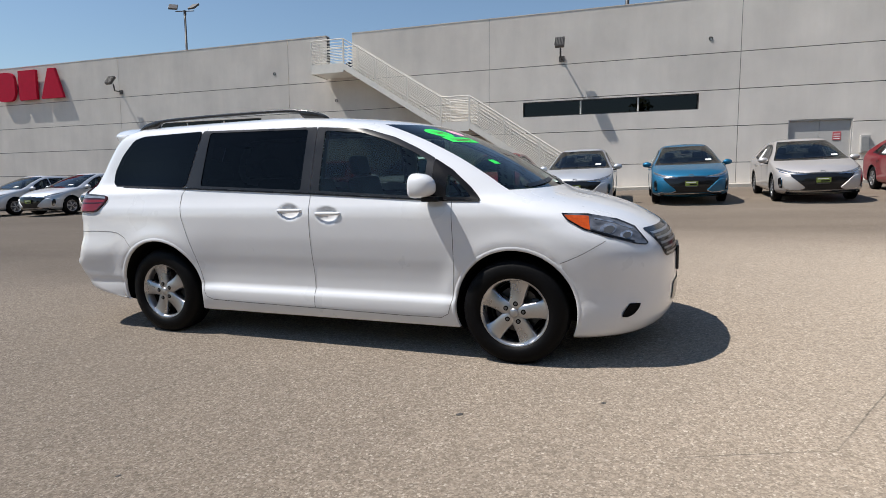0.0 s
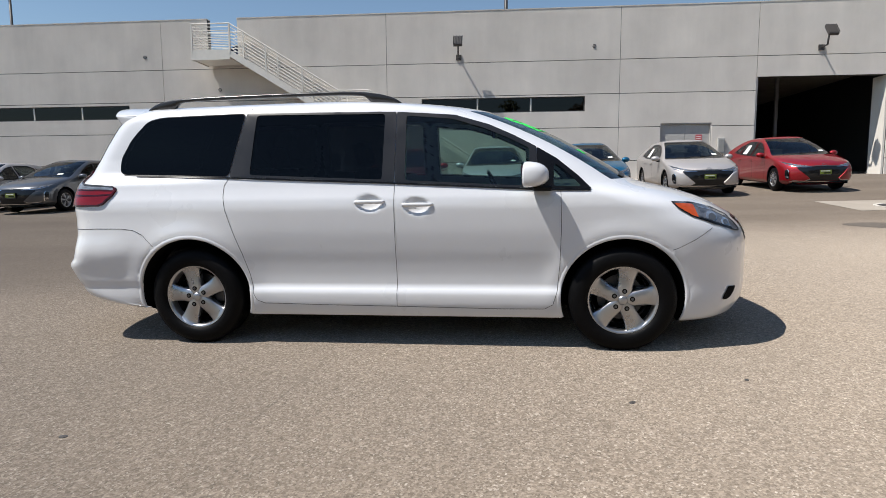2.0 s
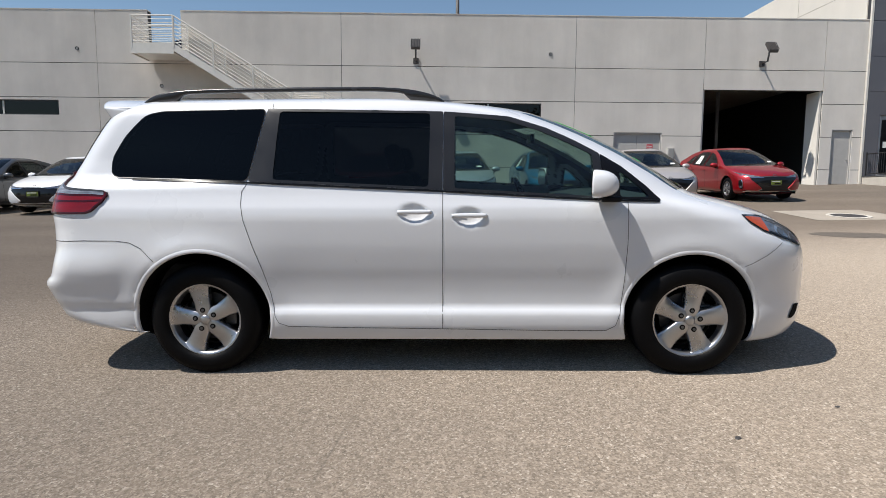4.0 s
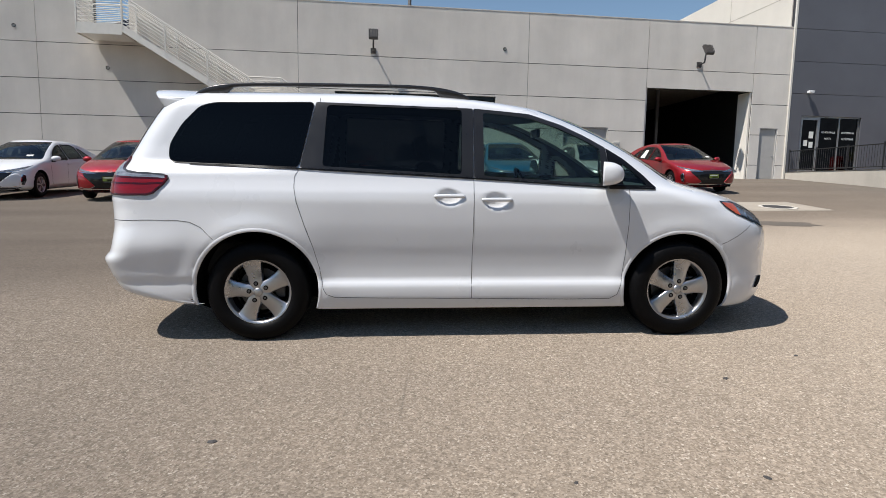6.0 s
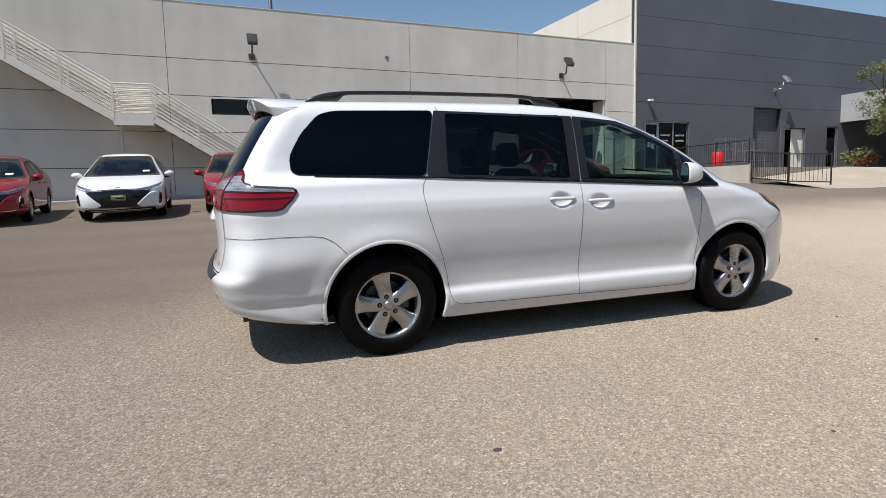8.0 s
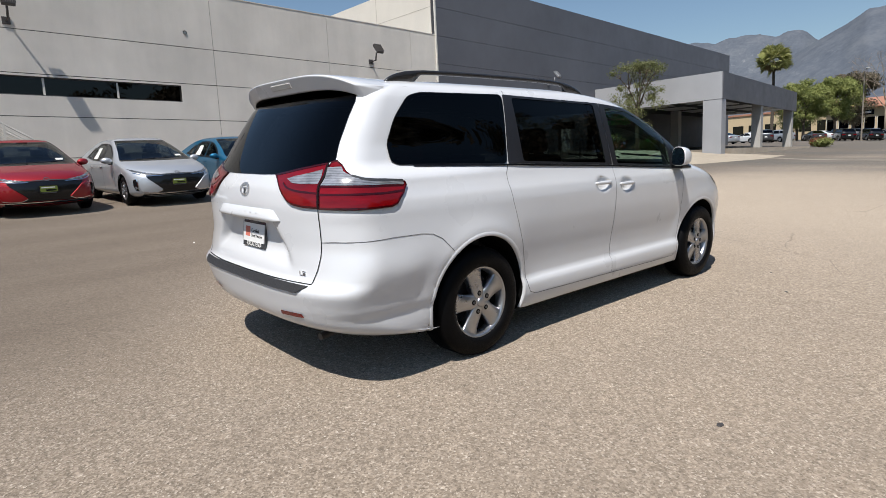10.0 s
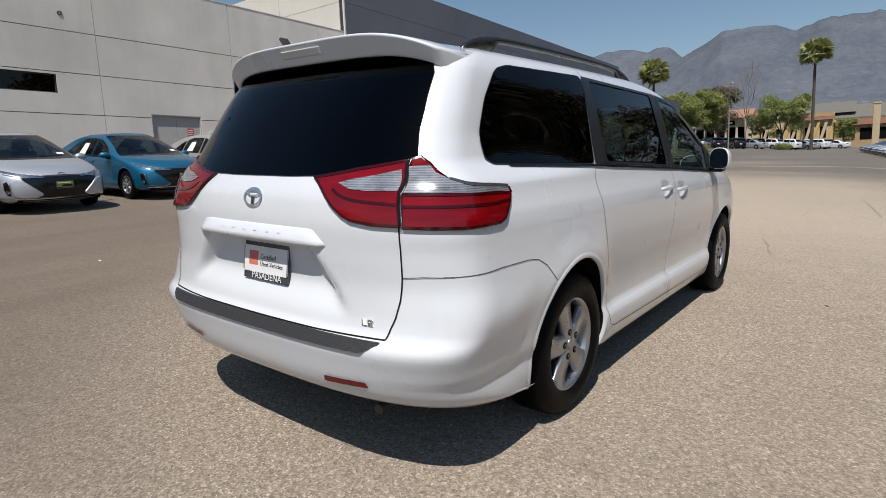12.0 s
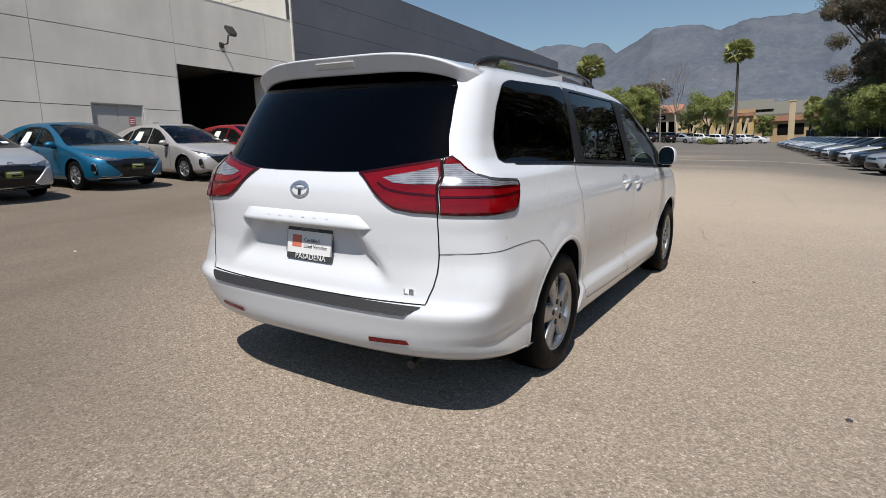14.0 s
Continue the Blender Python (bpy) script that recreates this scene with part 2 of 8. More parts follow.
M = {
    "asphalt": asphalt_material(),
    "wall": stucco_material("painted_concrete", (0.79, 0.745, 0.685)),
    "joint": plain("joint_sealant", (0.08, 0.078, 0.075), 0.9),
    "white_wall": stucco_material("white_stucco", (0.78, 0.74, 0.67), 0.06),
    "grey_clad": metal_panel_material("grey_cladding", (0.12, 0.122, 0.137)),
    "grey_joint": plain("cladding_joint", (0.04, 0.04, 0.045), 0.8),
    "panelgrey": metal_panel_material("pale_grey_panel", (0.36, 0.365, 0.38)),
    "apron": stucco_material("sunlit_concrete", (0.34, 0.295, 0.235), 0.16),
    "kerb": stucco_material("kerb_concrete", (0.52, 0.48, 0.42), 0.2),
    "repair": stucco_material("worn_repair", (0.15, 0.128, 0.105), 0.3),
    "gutter": stucco_material("worn_gutter", (0.262, 0.232, 0.192), 0.3),
    "slab": stucco_material("light_concrete", (0.33, 0.29, 0.24), 0.2),
    "rail": plain("painted_steel_rail", (0.66, 0.63, 0.57), 0.45, vary=0.06),
    "black": plain("black_metal", (0.015, 0.015, 0.016), 0.45),
    "lampbody": plain("lamp_housing", (0.055, 0.05, 0.047), 0.5),
    "lens": plain("lamp_lens", (0.3, 0.3, 0.29), 0.15),
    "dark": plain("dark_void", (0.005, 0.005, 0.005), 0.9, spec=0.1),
    "shopfloor": plain("workshop_floor", (0.12, 0.115, 0.11), 0.6),
    "doorgrey": plain("door_paint", (0.46, 0.445, 0.42), 0.5, vary=0.05),
    "steel": plain("galvanised_steel", (0.45, 0.45, 0.46), 0.4, metal=0.8),
    "red": plain("red_enamel", (0.5, 0.02, 0.025), 0.4),
    "cardred": plain("printed_red", (0.62, 0.17, 0.12), 0.6),
    "noticered": plain("faded_red_notice", (0.5, 0.1, 0.11), 0.6),
    "signred": plain("red_sign_face", (0.36, 0.008, 0.03), 0.6, spec=0.1),
    "white": plain("white_plastic", (0.78, 0.78, 0.77), 0.5, vary=0.04),
    "paper": plain("paper", (0.75, 0.75, 0.7), 0.8, vary=0.05),
    "winglass": glass("window_glass", (0.03, 0.034, 0.038), 0.015, 1.4),
    "carglass": glass("car_window_glass", (0.3, 0.34, 0.335), 0.015, 1.45),
    "yellow": plain("yellow_paint", (0.6, 0.4, 0.04), 0.5),
    # vehicles
    "vanwhite": paint("white_paint", (0.70, 0.713, 0.735), rough=0.3),
    "cupgrey": plain("shaded_cup_paint", (0.55, 0.55, 0.55), 0.3),
    "seam": plain("body_seam", (0.09, 0.09, 0.095), 0.8),
    "mirror": plain("tinted_mirror", (0.42, 0.52, 0.52), 0.03, metal=1.0),
    "gap": plain("panel_gap", (0.008, 0.008, 0.008), 0.8, spec=0.1),
    "trim": plain("black_trim", (0.005, 0.005, 0.006), 0.3, spec=0.2),
    "rubber": plain("tyre_rubber", (0.0035, 0.0035, 0.004), 0.5, scale=30, bump=0.3, spec=0.1),
    "grain": plain("grained_plastic", (0.022, 0.022, 0.024), 0.65, scale=120, bump=0.4),
    "alloy": plain("alloy", (0.46, 0.46, 0.47), 0.3, metal=0.88, vary=0.08),
    "alloydark": plain("dark_alloy", (0.11, 0.11, 0.115), 0.45, metal=0.7),
    "chrome": plain("chrome", (0.8, 0.8, 0.81), 0.08, metal=1.0, vary=0.03),
    "repair": plain("asphalt_repair", (0.12, 0.1, 0.08), 0.95, vary=0.3, scale=14),
    "crackfill": plain("crack_dirt", (0.2, 0.165, 0.13), 0.95),
    "pillar": plain("pillar_plastic", (0.016, 0.016, 0.018), 0.32, spec=0.4),
    "railblack": plain("gloss_rail", (0.022, 0.021, 0.021), 0.24, spec=0.5),
    "brightwork": plain("bright_metal", (0.72, 0.73, 0.75), 0.3, metal=0.9, vary=0.05),
    "smoke": plain("smoked_edge", (0.06, 0.062, 0.066), 0.15),
    "tintdark": glass("dark_privacy_glass", (0.012, 0.013, 0.016), 0.01, 1.3),
    "tint": glass("privacy_glass", (0.085, 0.095, 0.1), 0.01, 1.3),
    "clear": glass("clear_glass", (0.47, 0.6, 0.55), 0.01),
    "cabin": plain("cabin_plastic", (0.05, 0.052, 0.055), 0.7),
    "seat": plain("seat_fabric", (0.06, 0.062, 0.068), 0.9, scale=60, bump=0.2),
    "lampred": None, "lampclear": None, "amber": None,
    "greenink": plain("green_marker", (0.03, 0.75, 0.1), 0.6),
    "pinkink": plain("pink_marker", (0.85, 0.45, 0.55), 0.6),
    "plategreen": plain("dealer_card", (0.15, 0.2, 0.03), 0.6),
    "grilleblack": plain("gloss_black", (0.008, 0.008, 0.009), 0.15),
    "bark": plain("bark", (0.12, 0.09, 0.065), 0.9, scale=5, vary=0.35, bump=0.6),
    "palebark": plain("pale_bark", (0.26, 0.21, 0.16), 0.9, scale=5, vary=0.25),
    "palmbark": plain("palm_bark", (0.075, 0.06, 0.045), 0.9, scale=8, vary=0.3, bump=0.6),
    "leaf": leaf_material("broad_leaf", (0.15, 0.185, 0.045), (0.33, 0.345, 0.12)),
    "leafdark": leaf_material("dark_leaf", (0.07, 0.072, 0.042), (0.2, 0.15, 0.1)),
    "leafolive": leaf_material("olive_leaf", (0.12, 0.145, 0.055), (0.26, 0.26, 0.12)),
    "palmleaf": leaf_material("palm_frond", (0.2, 0.22, 0.07), (0.45, 0.44, 0.18)),
    "skirt": leaf_material("dry_frond", (0.2, 0.15, 0.08), (0.28, 0.22, 0.12)),
    "flower": leaf_material("flowering_shrub", (0.35, 0.08, 0.06), (0.1, 0.13, 0.04)),
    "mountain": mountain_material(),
    "cream": stucco_material("cream_stucco", (0.62, 0.5, 0.33), 0.1),
    "tan": stucco_material("tan_stucco", (0.5, 0.36, 0.21), 0.1),
    "rooftile": plain("clay_roof", (0.36, 0.17, 0.11), 0.8, vary=0.25),
    "roofgrey": plain("composition_roof", (0.15, 0.142, 0.115), 0.9, vary=0.2),
    "awning": plain("striped_canvas", (0.55, 0.36, 0.12), 0.8),
    "hedge": plain("windscreen_cloth", (0.012, 0.02, 0.016), 0.9),
}


def lens_material(name, colour, rough=0.06, metal=0.0, stretch=(4.0, 4.0, 30.0), deep=0.25, ribs=0.0, coat=0.4):
    """Moulded optics under a clear glossy cover; noise in the base colour stands for facet glints."""
    n = Nodes(name)
    f = n.noise(1.0, 4, 0.6, n.coords(stretch))
    if ribs:
        w = n.node("TexWave", ins={"Scale": ribs, "Distortion": 1.2, "Detail": 2.0, "Vector": n.coords()})
        w.bands_direction = "Z"
        f = n.math("ADD", n.math("MULTIPLY", w.outputs[1], 0.22), n.math("MULTIPLY", f, 0.78))
    n.set(Base_Color=n.ramp(f, (0.3, tuple(c * deep for c in colour)), (0.7, colour)))
    n.set(Roughness=rough + 0.1, Metallic=metal, Coat_Weight=coat, Coat_Roughness=0.02, Specular_IOR_Level=0.75 * coat)
    return n.mat


M["lampred"] = lens_material("red_lens", (0.23, 0.001, 0.004), deep=0.55, coat=0.45)
M["lampdeep"] = lens_material("deep_red_lens", (0.075, 0.001, 0.003))
M["lampclear"] = lens_material("clear_lens", (0.5, 0.51, 0.54), metal=0.45, stretch=(14.0, 14.0, 30.0), deep=0.3, ribs=38.0)
M["lampgrey"] = lens_material("faceted_reflector", (0.85, 0.86, 0.88), metal=0.8, stretch=(22.0, 22.0, 22.0), deep=0.1)
M["headclear"] = lens_material("headlight_cover", (0.3, 0.31, 0.34), metal=0.5, stretch=(9.0, 9.0, 26.0), deep=0.25)
M["headdark"] = lens_material("dark_headlight", (0.3, 0.31, 0.33), metal=0.3, stretch=(16.0, 16.0, 16.0), deep=0.06)
M["amber"] = lens_material("amber_lens", (0.6, 0.085, 0.008), stretch=(20.0, 20.0, 20.0), deep=0.6)

# ---- building helpers ----


def part(name, bm, material, parent=None, label="", smooth=False):
    """Links a bmesh as one mesh object under a thing or part."""
    me = bpy.data.meshes.new(name)
    bm.to_mesh(me)
    bm.free()
    me.materials.append(M[material] if isinstance(material, str) else material)
    if smooth:
        me.shade_smooth()
    ob = new(name, me)
    if parent is not None:
        ob.parent = parent
    if label:
        tagged(ob, label)
    return ob


def thing(name, m, label, category, group="", kind=""):
    ob = new(name)
    ob.empty_display_size = 0.2
    ob.matrix_world = m
    return tagged(ob, label, category, group, kind)


def box(bm, x0, x1, y0, y1, z0, z1, bevel=0.0, m=None):
    r = bmesh.ops.create_cube(bm, size=1.0)
    t = Matrix.Translation(((x0 + x1) / 2, (y0 + y1) / 2, (z0 + z1) / 2)) @ Matrix.Diagonal((x1 - x0, y1 - y0, z1 - z0, 1))
    bmesh.ops.transform(bm, matrix=(m @ t) if m else t, verts=r["verts"])
    if bevel:
        es = list({e for v in r["verts"] for e in v.link_edges})
        bmesh.ops.bevel(bm, geom=es, offset=bevel, segments=2, affect="EDGES", profile=0.5)
    return bm


def boxed(*a, **k):
    return box(bmesh.new(), *a, **k)


def rod(bm, a, b, r0, r1=None, n=8):
    """A round bar from a to b."""
    a, b = Vector(a), Vector(b)
    d = b - a
    r = bmesh.ops.create_cone(bm, cap_ends=True, segments=n, radius1=r0, radius2=r0 if r1 is None else r1, depth=d.length)
    bmesh.ops.transform(bm, matrix=Matrix.Translation((a + b) / 2) @ d.to_track_quat("Z", "Y").to_matrix().to_4x4(), verts=r["verts"])
    return bm


def lathe(bm, prof, n=40, axis="Y"):
    """Turns a profile of (radius, along) round an axis through the origin."""
    rings = []
    for r, h in prof:
        ring = []
        for k in range(n):
            a = 2 * math.pi * k / n
            ring.append(bm.verts.new((r * math.cos(a), h, r * math.sin(a)) if axis == "Y" else (r * math.cos(a), r * math.sin(a), h)))
        rings.append(ring)
    for p, q in zip(rings, rings[1:]):
        for k in range(n):
            bm.faces.new((p[k], p[(k + 1) % n], q[(k + 1) % n], q[k]))
    bmesh.ops.recalc_face_normals(bm, faces=bm.faces)
    return bm


def grid(bm, rows, close=False):
    """Faces between rows of places."""
    vs = [[bm.verts.new(p) for p in row] for row in rows]
    for p, q in zip(vs, vs[1:]):
        n = len(p)
        for k in range(n if close else n - 1):
            bm.faces.new((p[k], p[(k + 1) % n], q[(k + 1) % n], q[k]))
    return bm


def prism(bm, poly, y0, y1, m=None):
    """A polygon in x and z, drawn out from y0 to y1."""
    a = [bm.verts.new((x, y0, z)) for x, z in poly]
    b = [bm.verts.new((x, y1, z)) for x, z in poly]
    bm.faces.new(a)
    bm.faces.new(b[::-1])
    for k in range(len(poly)):
        bm.faces.new((a[k - 1], a[k], b[k], b[k - 1]))
    bmesh.ops.recalc_face_normals(bm, faces=bm.faces)
    if m:
        bmesh.ops.transform(bm, matrix=m, verts=a + b)
    return bm


def pchip(table):
    """A smooth curve through (z, value) rows without overshoot."""
    x, y = np.array(table, float).T
    h, d = np.diff(x), np.diff(y) / np.diff(x)
    s = np.zeros(len(x))
    s[0], s[-1] = d[0], d[-1]
    for k in range(1, len(x) - 1):
        if d[k - 1] * d[k] > 0:
            w1, w2 = 2 * h[k] + h[k - 1], h[k] + 2 * h[k - 1]
            s[k] = (w1 + w2) / (w1 / d[k - 1] + w2 / d[k])

    def f(v):
        v = min(max(v, x[0]), x[-1])
        k = min(int(np.searchsorted(x, v, side="right")) - 1, len(x) - 2)
        t = (v - x[k]) / h[k]
        return float(y[k] * (1 + 2 * t) * (1 - t) ** 2 + h[k] * s[k] * t * (1 - t) ** 2 + y[k + 1] * t * t * (3 - 2 * t) + h[k] * s[k + 1] * t * t * (t - 1))

    return f


def clip_poly(poly, axis, limit, keep_above):
    out = []
    for k in range(len(poly)):
        a, b = poly[k - 1], poly[k]
        ia, ib = (a[axis] >= limit) == keep_above, (b[axis] >= limit) == keep_above
        if ia != ib:
            t = (limit - a[axis]) / (b[axis] - a[axis])
            out.append((a[0] + t * (b[0] - a[0]), a[1] + t * (b[1] - a[1])))
        if ib:
            out.append(b)
    return out


def patch(poly, place, cell=0.04):
    """A polygon in two coordinates, cut into cells and laid on a curved skin by place(u, v)."""
    bm = bmesh.new()
    us, vs = [p[0] for p in poly], [p[1] for p in poly]
    nu, nv = max(1, math.ceil((max(us) - min(us)) / cell)), max(1, math.ceil((max(vs) - min(vs)) / cell))
    gu, gv = np.linspace(min(us), max(us), nu + 1), np.linspace(min(vs), max(vs), nv + 1)
    seen = {}
    for i in range(nu):
        col = clip_poly(clip_poly(poly, 0, gu[i], True), 0, gu[i + 1], False)
        if len(col) < 3:
            continue
        for j in range(nv):
            q = clip_poly(clip_poly(col, 1, gv[j], True), 1, gv[j + 1], False)
            ring = []
            for u, v in q:
                key = (round(u, 4), round(v, 4))
                if key not in seen:
                    seen[key] = bm.verts.new(place(u, v))
                if seen[key] not in ring:
                    ring.append(seen[key])
            if len(ring) > 2:
                try:
                    bm.faces.new(ring)
                except ValueError:
                    pass
    bmesh.ops.recalc_face_normals(bm, faces=bm.faces)
    return bm


def outward(bm, heart):
    """Turns an open patch so that its faces look away from heart."""
    if sum(f.normal.dot(f.calc_center_median() - heart) * f.calc_area() for f in bm.faces) < 0:
        bmesh.ops.reverse_faces(bm, faces=bm.faces)
    return bm


def resample(poly, n):
    """The outline as n points evenly spaced, from its first corner."""
    loop = poly + poly[:1]
    d = np.r_[0, np.cumsum([math.dist(a, b) for a, b in zip(loop, loop[1:])])]
    at = np.linspace(0, d[-1], n, endpoint=False)
    return list(zip(np.interp(at, d, [p[0] for p in loop]).tolist(), np.interp(at, d, [p[1] for p in loop]).tolist()))


def soften(poly, r=0.04, n=4):
    """Rounds the corners of a polygon."""
    out = []
    for k in range(len(poly)):
        p, a, b = Vector(poly[k]), Vector(poly[k - 1]), Vector(poly[(k + 1) % len(poly)])
        d = min(r, (a - p).length * 0.45, (b - p).length * 0.45)
        s, e = p + (a - p).normalized() * d, p + (b - p).normalized() * d
        for i in range(n + 1):
            t = i / n
            q = s * (1 - t) ** 2 + p * 2 * t * (1 - t) + e * t * t
            out.append((q.x, q.y))
    return out


def inset(poly, d):
    """The polygon drawn in by d."""
    area = sum(a[0] * b[1] - b[0] * a[1] for a, b in zip(poly[-1:] + poly[:-1], poly))
    s = 1 if area > 0 else -1
    out = []
    for k in range(len(poly)):
        p, a, b = Vector(poly[k]), Vector(poly[k - 1]), Vector(poly[(k + 1) % len(poly)])
        e1, e2 = (p - a).normalized(), (b - p).normalized()
        n1, n2 = Vector((-e1.y, e1.x)) * s, Vector((-e2.y, e2.x)) * s
        m = n1 + n2
        m = m / max(0.35, m.dot(n1))
        q = p + m * d
        out.append((q.x, q.y))
    return out


def band(outer, inner, place, steps=2):
    """A ring between two polygons of the same number of corners, laid on a skin."""
    bm = bmesh.new()
    rows = []
    n = len(outer)
    for w in np.linspace(0, 1, steps + 1):
        rows.append([place(outer[k][0] * (1 - w) + inner[k][0] * w, outer[k][1] * (1 - w) + inner[k][1] * w) for k in range(n)])
    grid(bm, rows, close=True)
    bmesh.ops.recalc_face_normals(bm, faces=bm.faces)
    return bm


def refine(line, step):
    out = []
    for a, b in zip(line, line[1:]):
        k = max(1, math.ceil(math.dist(a, b) / step))
        out += [(a[0] + (b[0] - a[0]) * i / k, a[1] + (b[1] - a[1]) * i / k) for i in range(k)]
    return out + [line[-1]]


def ribbon(line, width, place, step=0.03):
    """A narrow strip along a line, laid on a skin."""
    pts = refine(line, step)
    rows = []
    for k, p in enumerate(pts):
        a, b = Vector(pts[max(0, k - 1)]), Vector(pts[min(len(pts) - 1, k + 1)])
        d = (b - a).normalized()
        n = Vector((-d.y, d.x)) * width / 2
        rows.append([place(p[0] + n.x, p[1] + n.y), place(p[0] - n.x, p[1] - n.y)])
    bm = grid(bmesh.new(), rows)
    bmesh.ops.recalc_face_normals(bm, faces=bm.faces)
    return bm


def lettering(name, text, size, m, material, parent, depth=0.002, label=""):
    """Words in the built-in font as a mesh; m maps x to the right and y up."""
    cu = bpy.data.curves.new(name, "FONT")
    cu.body, cu.size, cu.extrude, cu.align_x, cu.align_y, cu.resolution_u = text, size, depth, "CENTER", "CENTER", 2
    tmp = bpy.data.objects.new(name, cu)
    scene.collection.objects.link(tmp)
    me = bpy.data.meshes.new_from_object(tmp.evaluated_get(bpy.context.evaluated_depsgraph_get()))
    bpy.data.objects.remove(tmp)
    bpy.data.curves.remove(cu)
    me.materials.clear()
    me.materials.append(M[material])
    ob = new(name, me)
    ob.parent = parent
    ob.matrix_local = m
    if label:
        tagged(ob, label)
    return ob


# ---- ground ----
RISE = pchip([(-80, -1.4), (-30, -1.25), (-4, -0.179), (0, 0.0), (4, 0.179), (5.3, 0.24), (7, 0.335), (10.7, 0.595), (14, 0.785), (19.1, 1.01), (30, 1.5), (60, 2.5), (120, 4.0)])


def gz(x, y):
    """The height of the sloping lot."""
    side = min(max((y - 5) / 14, 0), 1)
    dip = 0.14 * min(max((x - 12) / 11, 0), 1) * min(max((-2.5 - y) / 3, 0), 1)
    return 0.045 - dip + 0.0132 * min(max(x, -60), 260) + RISE(y) + 0.013 * min(max(x, -30), 24) * side * (1 - min(max((y - 22) / 20, 0), 1))


def on_ground(x, y, yaw, lift=0.0):
    """A pose that stands on the slope and faces along yaw (degrees from +x)."""
    e = 0.8
    up = Vector((gz(x - e, y) - gz(x + e, y), gz(x, y - e) - gz(x, y + e), 2 * e)).normalized()
    f = Vector((math.cos(radians(yaw)), math.sin(radians(yaw)), 0))
    f = (f - up * f.dot(up)).normalized()
    side = up.cross(f)
    m = Matrix((f, side, up)).transposed().to_4x4()
    m.translation = (x, y, gz(x, y) + lift)
    return m


def spaced(*runs):
    out = []
    for a, b, n in runs:
        out += list(np.linspace(a, b, n, endpoint=False))
    return out + [runs[-1][1]]


gx = spaced((-1500, -60, 8), (-60, -20, 10), (-20, 32, 53), (32, 120, 30), (120, 300, 12), (300, 4000, 10))
gy = spaced((-3000, -80, 8), (-80, -30, 6), (-30, -8, 8), (-8, 22, 50), (22, 60, 12), (60, 120, 6), (120, 4000, 10))
bm = grid(bmesh.new(), [[(x, y, gz(x, y)) for x in gx] for y in gy])
bmesh.ops.recalc_face_normals(bm, faces=bm.faces)
ground = tagged(part("ground", bm, "asphalt", smooth=True), "tan-grey worn asphalt of a sloping car lot", "ground", kind="structure")

# ---- the concrete building ----
WALL, TOP, CORNER = 19.17, 8.2, 19.43
LINES = [2.15, 3.49, 4.83, 6.17]
JOINTS = [-41.4, -31.8, -22.1, -11.8, -2.13, 7.33, 12.62, 17.6]
OPENINGS = [(-20.1, -13.4, 4.13, 4.72), (-0.69, 5.97, 4.15, 4.75), (8.98, 10.98, 0.0, 3.62), (12.62, 17.6, 0.0, 5.37), (18.09, 18.97, 0.0, 3.8), (-9.75, -8.45, 6.55, 9.0)]


def rects(x0, x1, z0, z1):
    """A wall cell less the openings, as rectangles."""
    xs = sorted({x0, x1, *[v for o in OPENINGS for v in o[:2] if x0 < v < x1]})
    out = []
    for a, b in zip(xs, xs[1:]):
        holes = sorted([(max(z0, o[2]), min(z1, o[3])) for o in OPENINGS if o[0] < (a + b) / 2 < o[1] and o[2] < z1 and o[3] > z0])
        z = z0
        for h0, h1 in holes:
            if h0 - z > 1e-3:
                out.append((a, b, z, h0))
            z = h1
        if z1 - z > 1e-3:
            out.append((a, b, z, z1))
    return out


wall_south = thing("wall_south", Matrix(), "tall beige-grey tilt-up concrete wall with recessed joints", "wall", kind="structure")
bm = bmesh.new()
for x0, x1, z0, z1 in rects(-52, CORNER, -1.5, TOP):
    box(bm, x0, x1, WALL + 0.03, WALL + 0.3, z0, z1)
part("wall_core", bm, "joint", wall_south)
xs, zs = [-52, *JOINTS, CORNER], [-1.5, *LINES, TOP]
for i in range(len(xs) - 1):
    for j in range(len(zs) - 1):
        g = 0.013
        a, b, c, d = xs[i] + 0.01, xs[i + 1] - 0.01, zs[j] + g, zs[j + 1] - (g if j < len(zs) - 2 else 0)
        cell = rects(a, b, c, d)
        if not cell:
            continue
        bm = bmesh.new()
        for x0, x1, z0, z1 in cell:
            vs = [bm.verts.new(p) for p in ((x0, WALL, z0), (x1, WALL, z0), (x1, WALL, z1), (x0, WALL, z1))]
            bm.faces.new(vs)
        r = bmesh.ops.extrude_face_region(bm, geom=list(bm.faces))
        bmesh.ops.translate(bm, vec=(0, 0.05, 0), verts=[v for v in r["geom"] if isinstance(v, bmesh.types.BMVert)])
        bmesh.ops.recalc_face_normals(bm, faces=bm.faces)
        part("panel", bm, "wall", wall_south)
# reveals of the openings and the parapet's cap
bm = bmesh.new()
for x0, x1, z0, z1 in OPENINGS[2:5]:
    box(bm, x0 - 0.002, x0 + 0.0, WALL + 0.052, WALL + 0.3, z0, z1)
box(bm, -52, -9.75, WALL - 0.015, WALL + 0.31, TOP + 0.002, TOP + 0.035)
box(bm, -8.45, CORNER - 0.01, WALL - 0.015, WALL + 0.31, TOP + 0.002, TOP + 0.035)
part("parapet_cap", bm, "wall", wall_south)
roof_deck = tagged(part("roof_deck", boxed(-52, CORNER, WALL + 0.31, 48, 6.2, 6.5), "slab"), "flat concrete roof deck behind the parapet", "roof", kind="structure")
wall_west = tagged(part("wall_west", boxed(-52.3, -52.002, WALL, 48, -2, TOP), "wall"), "plain concrete side wall", "wall", kind="structure")
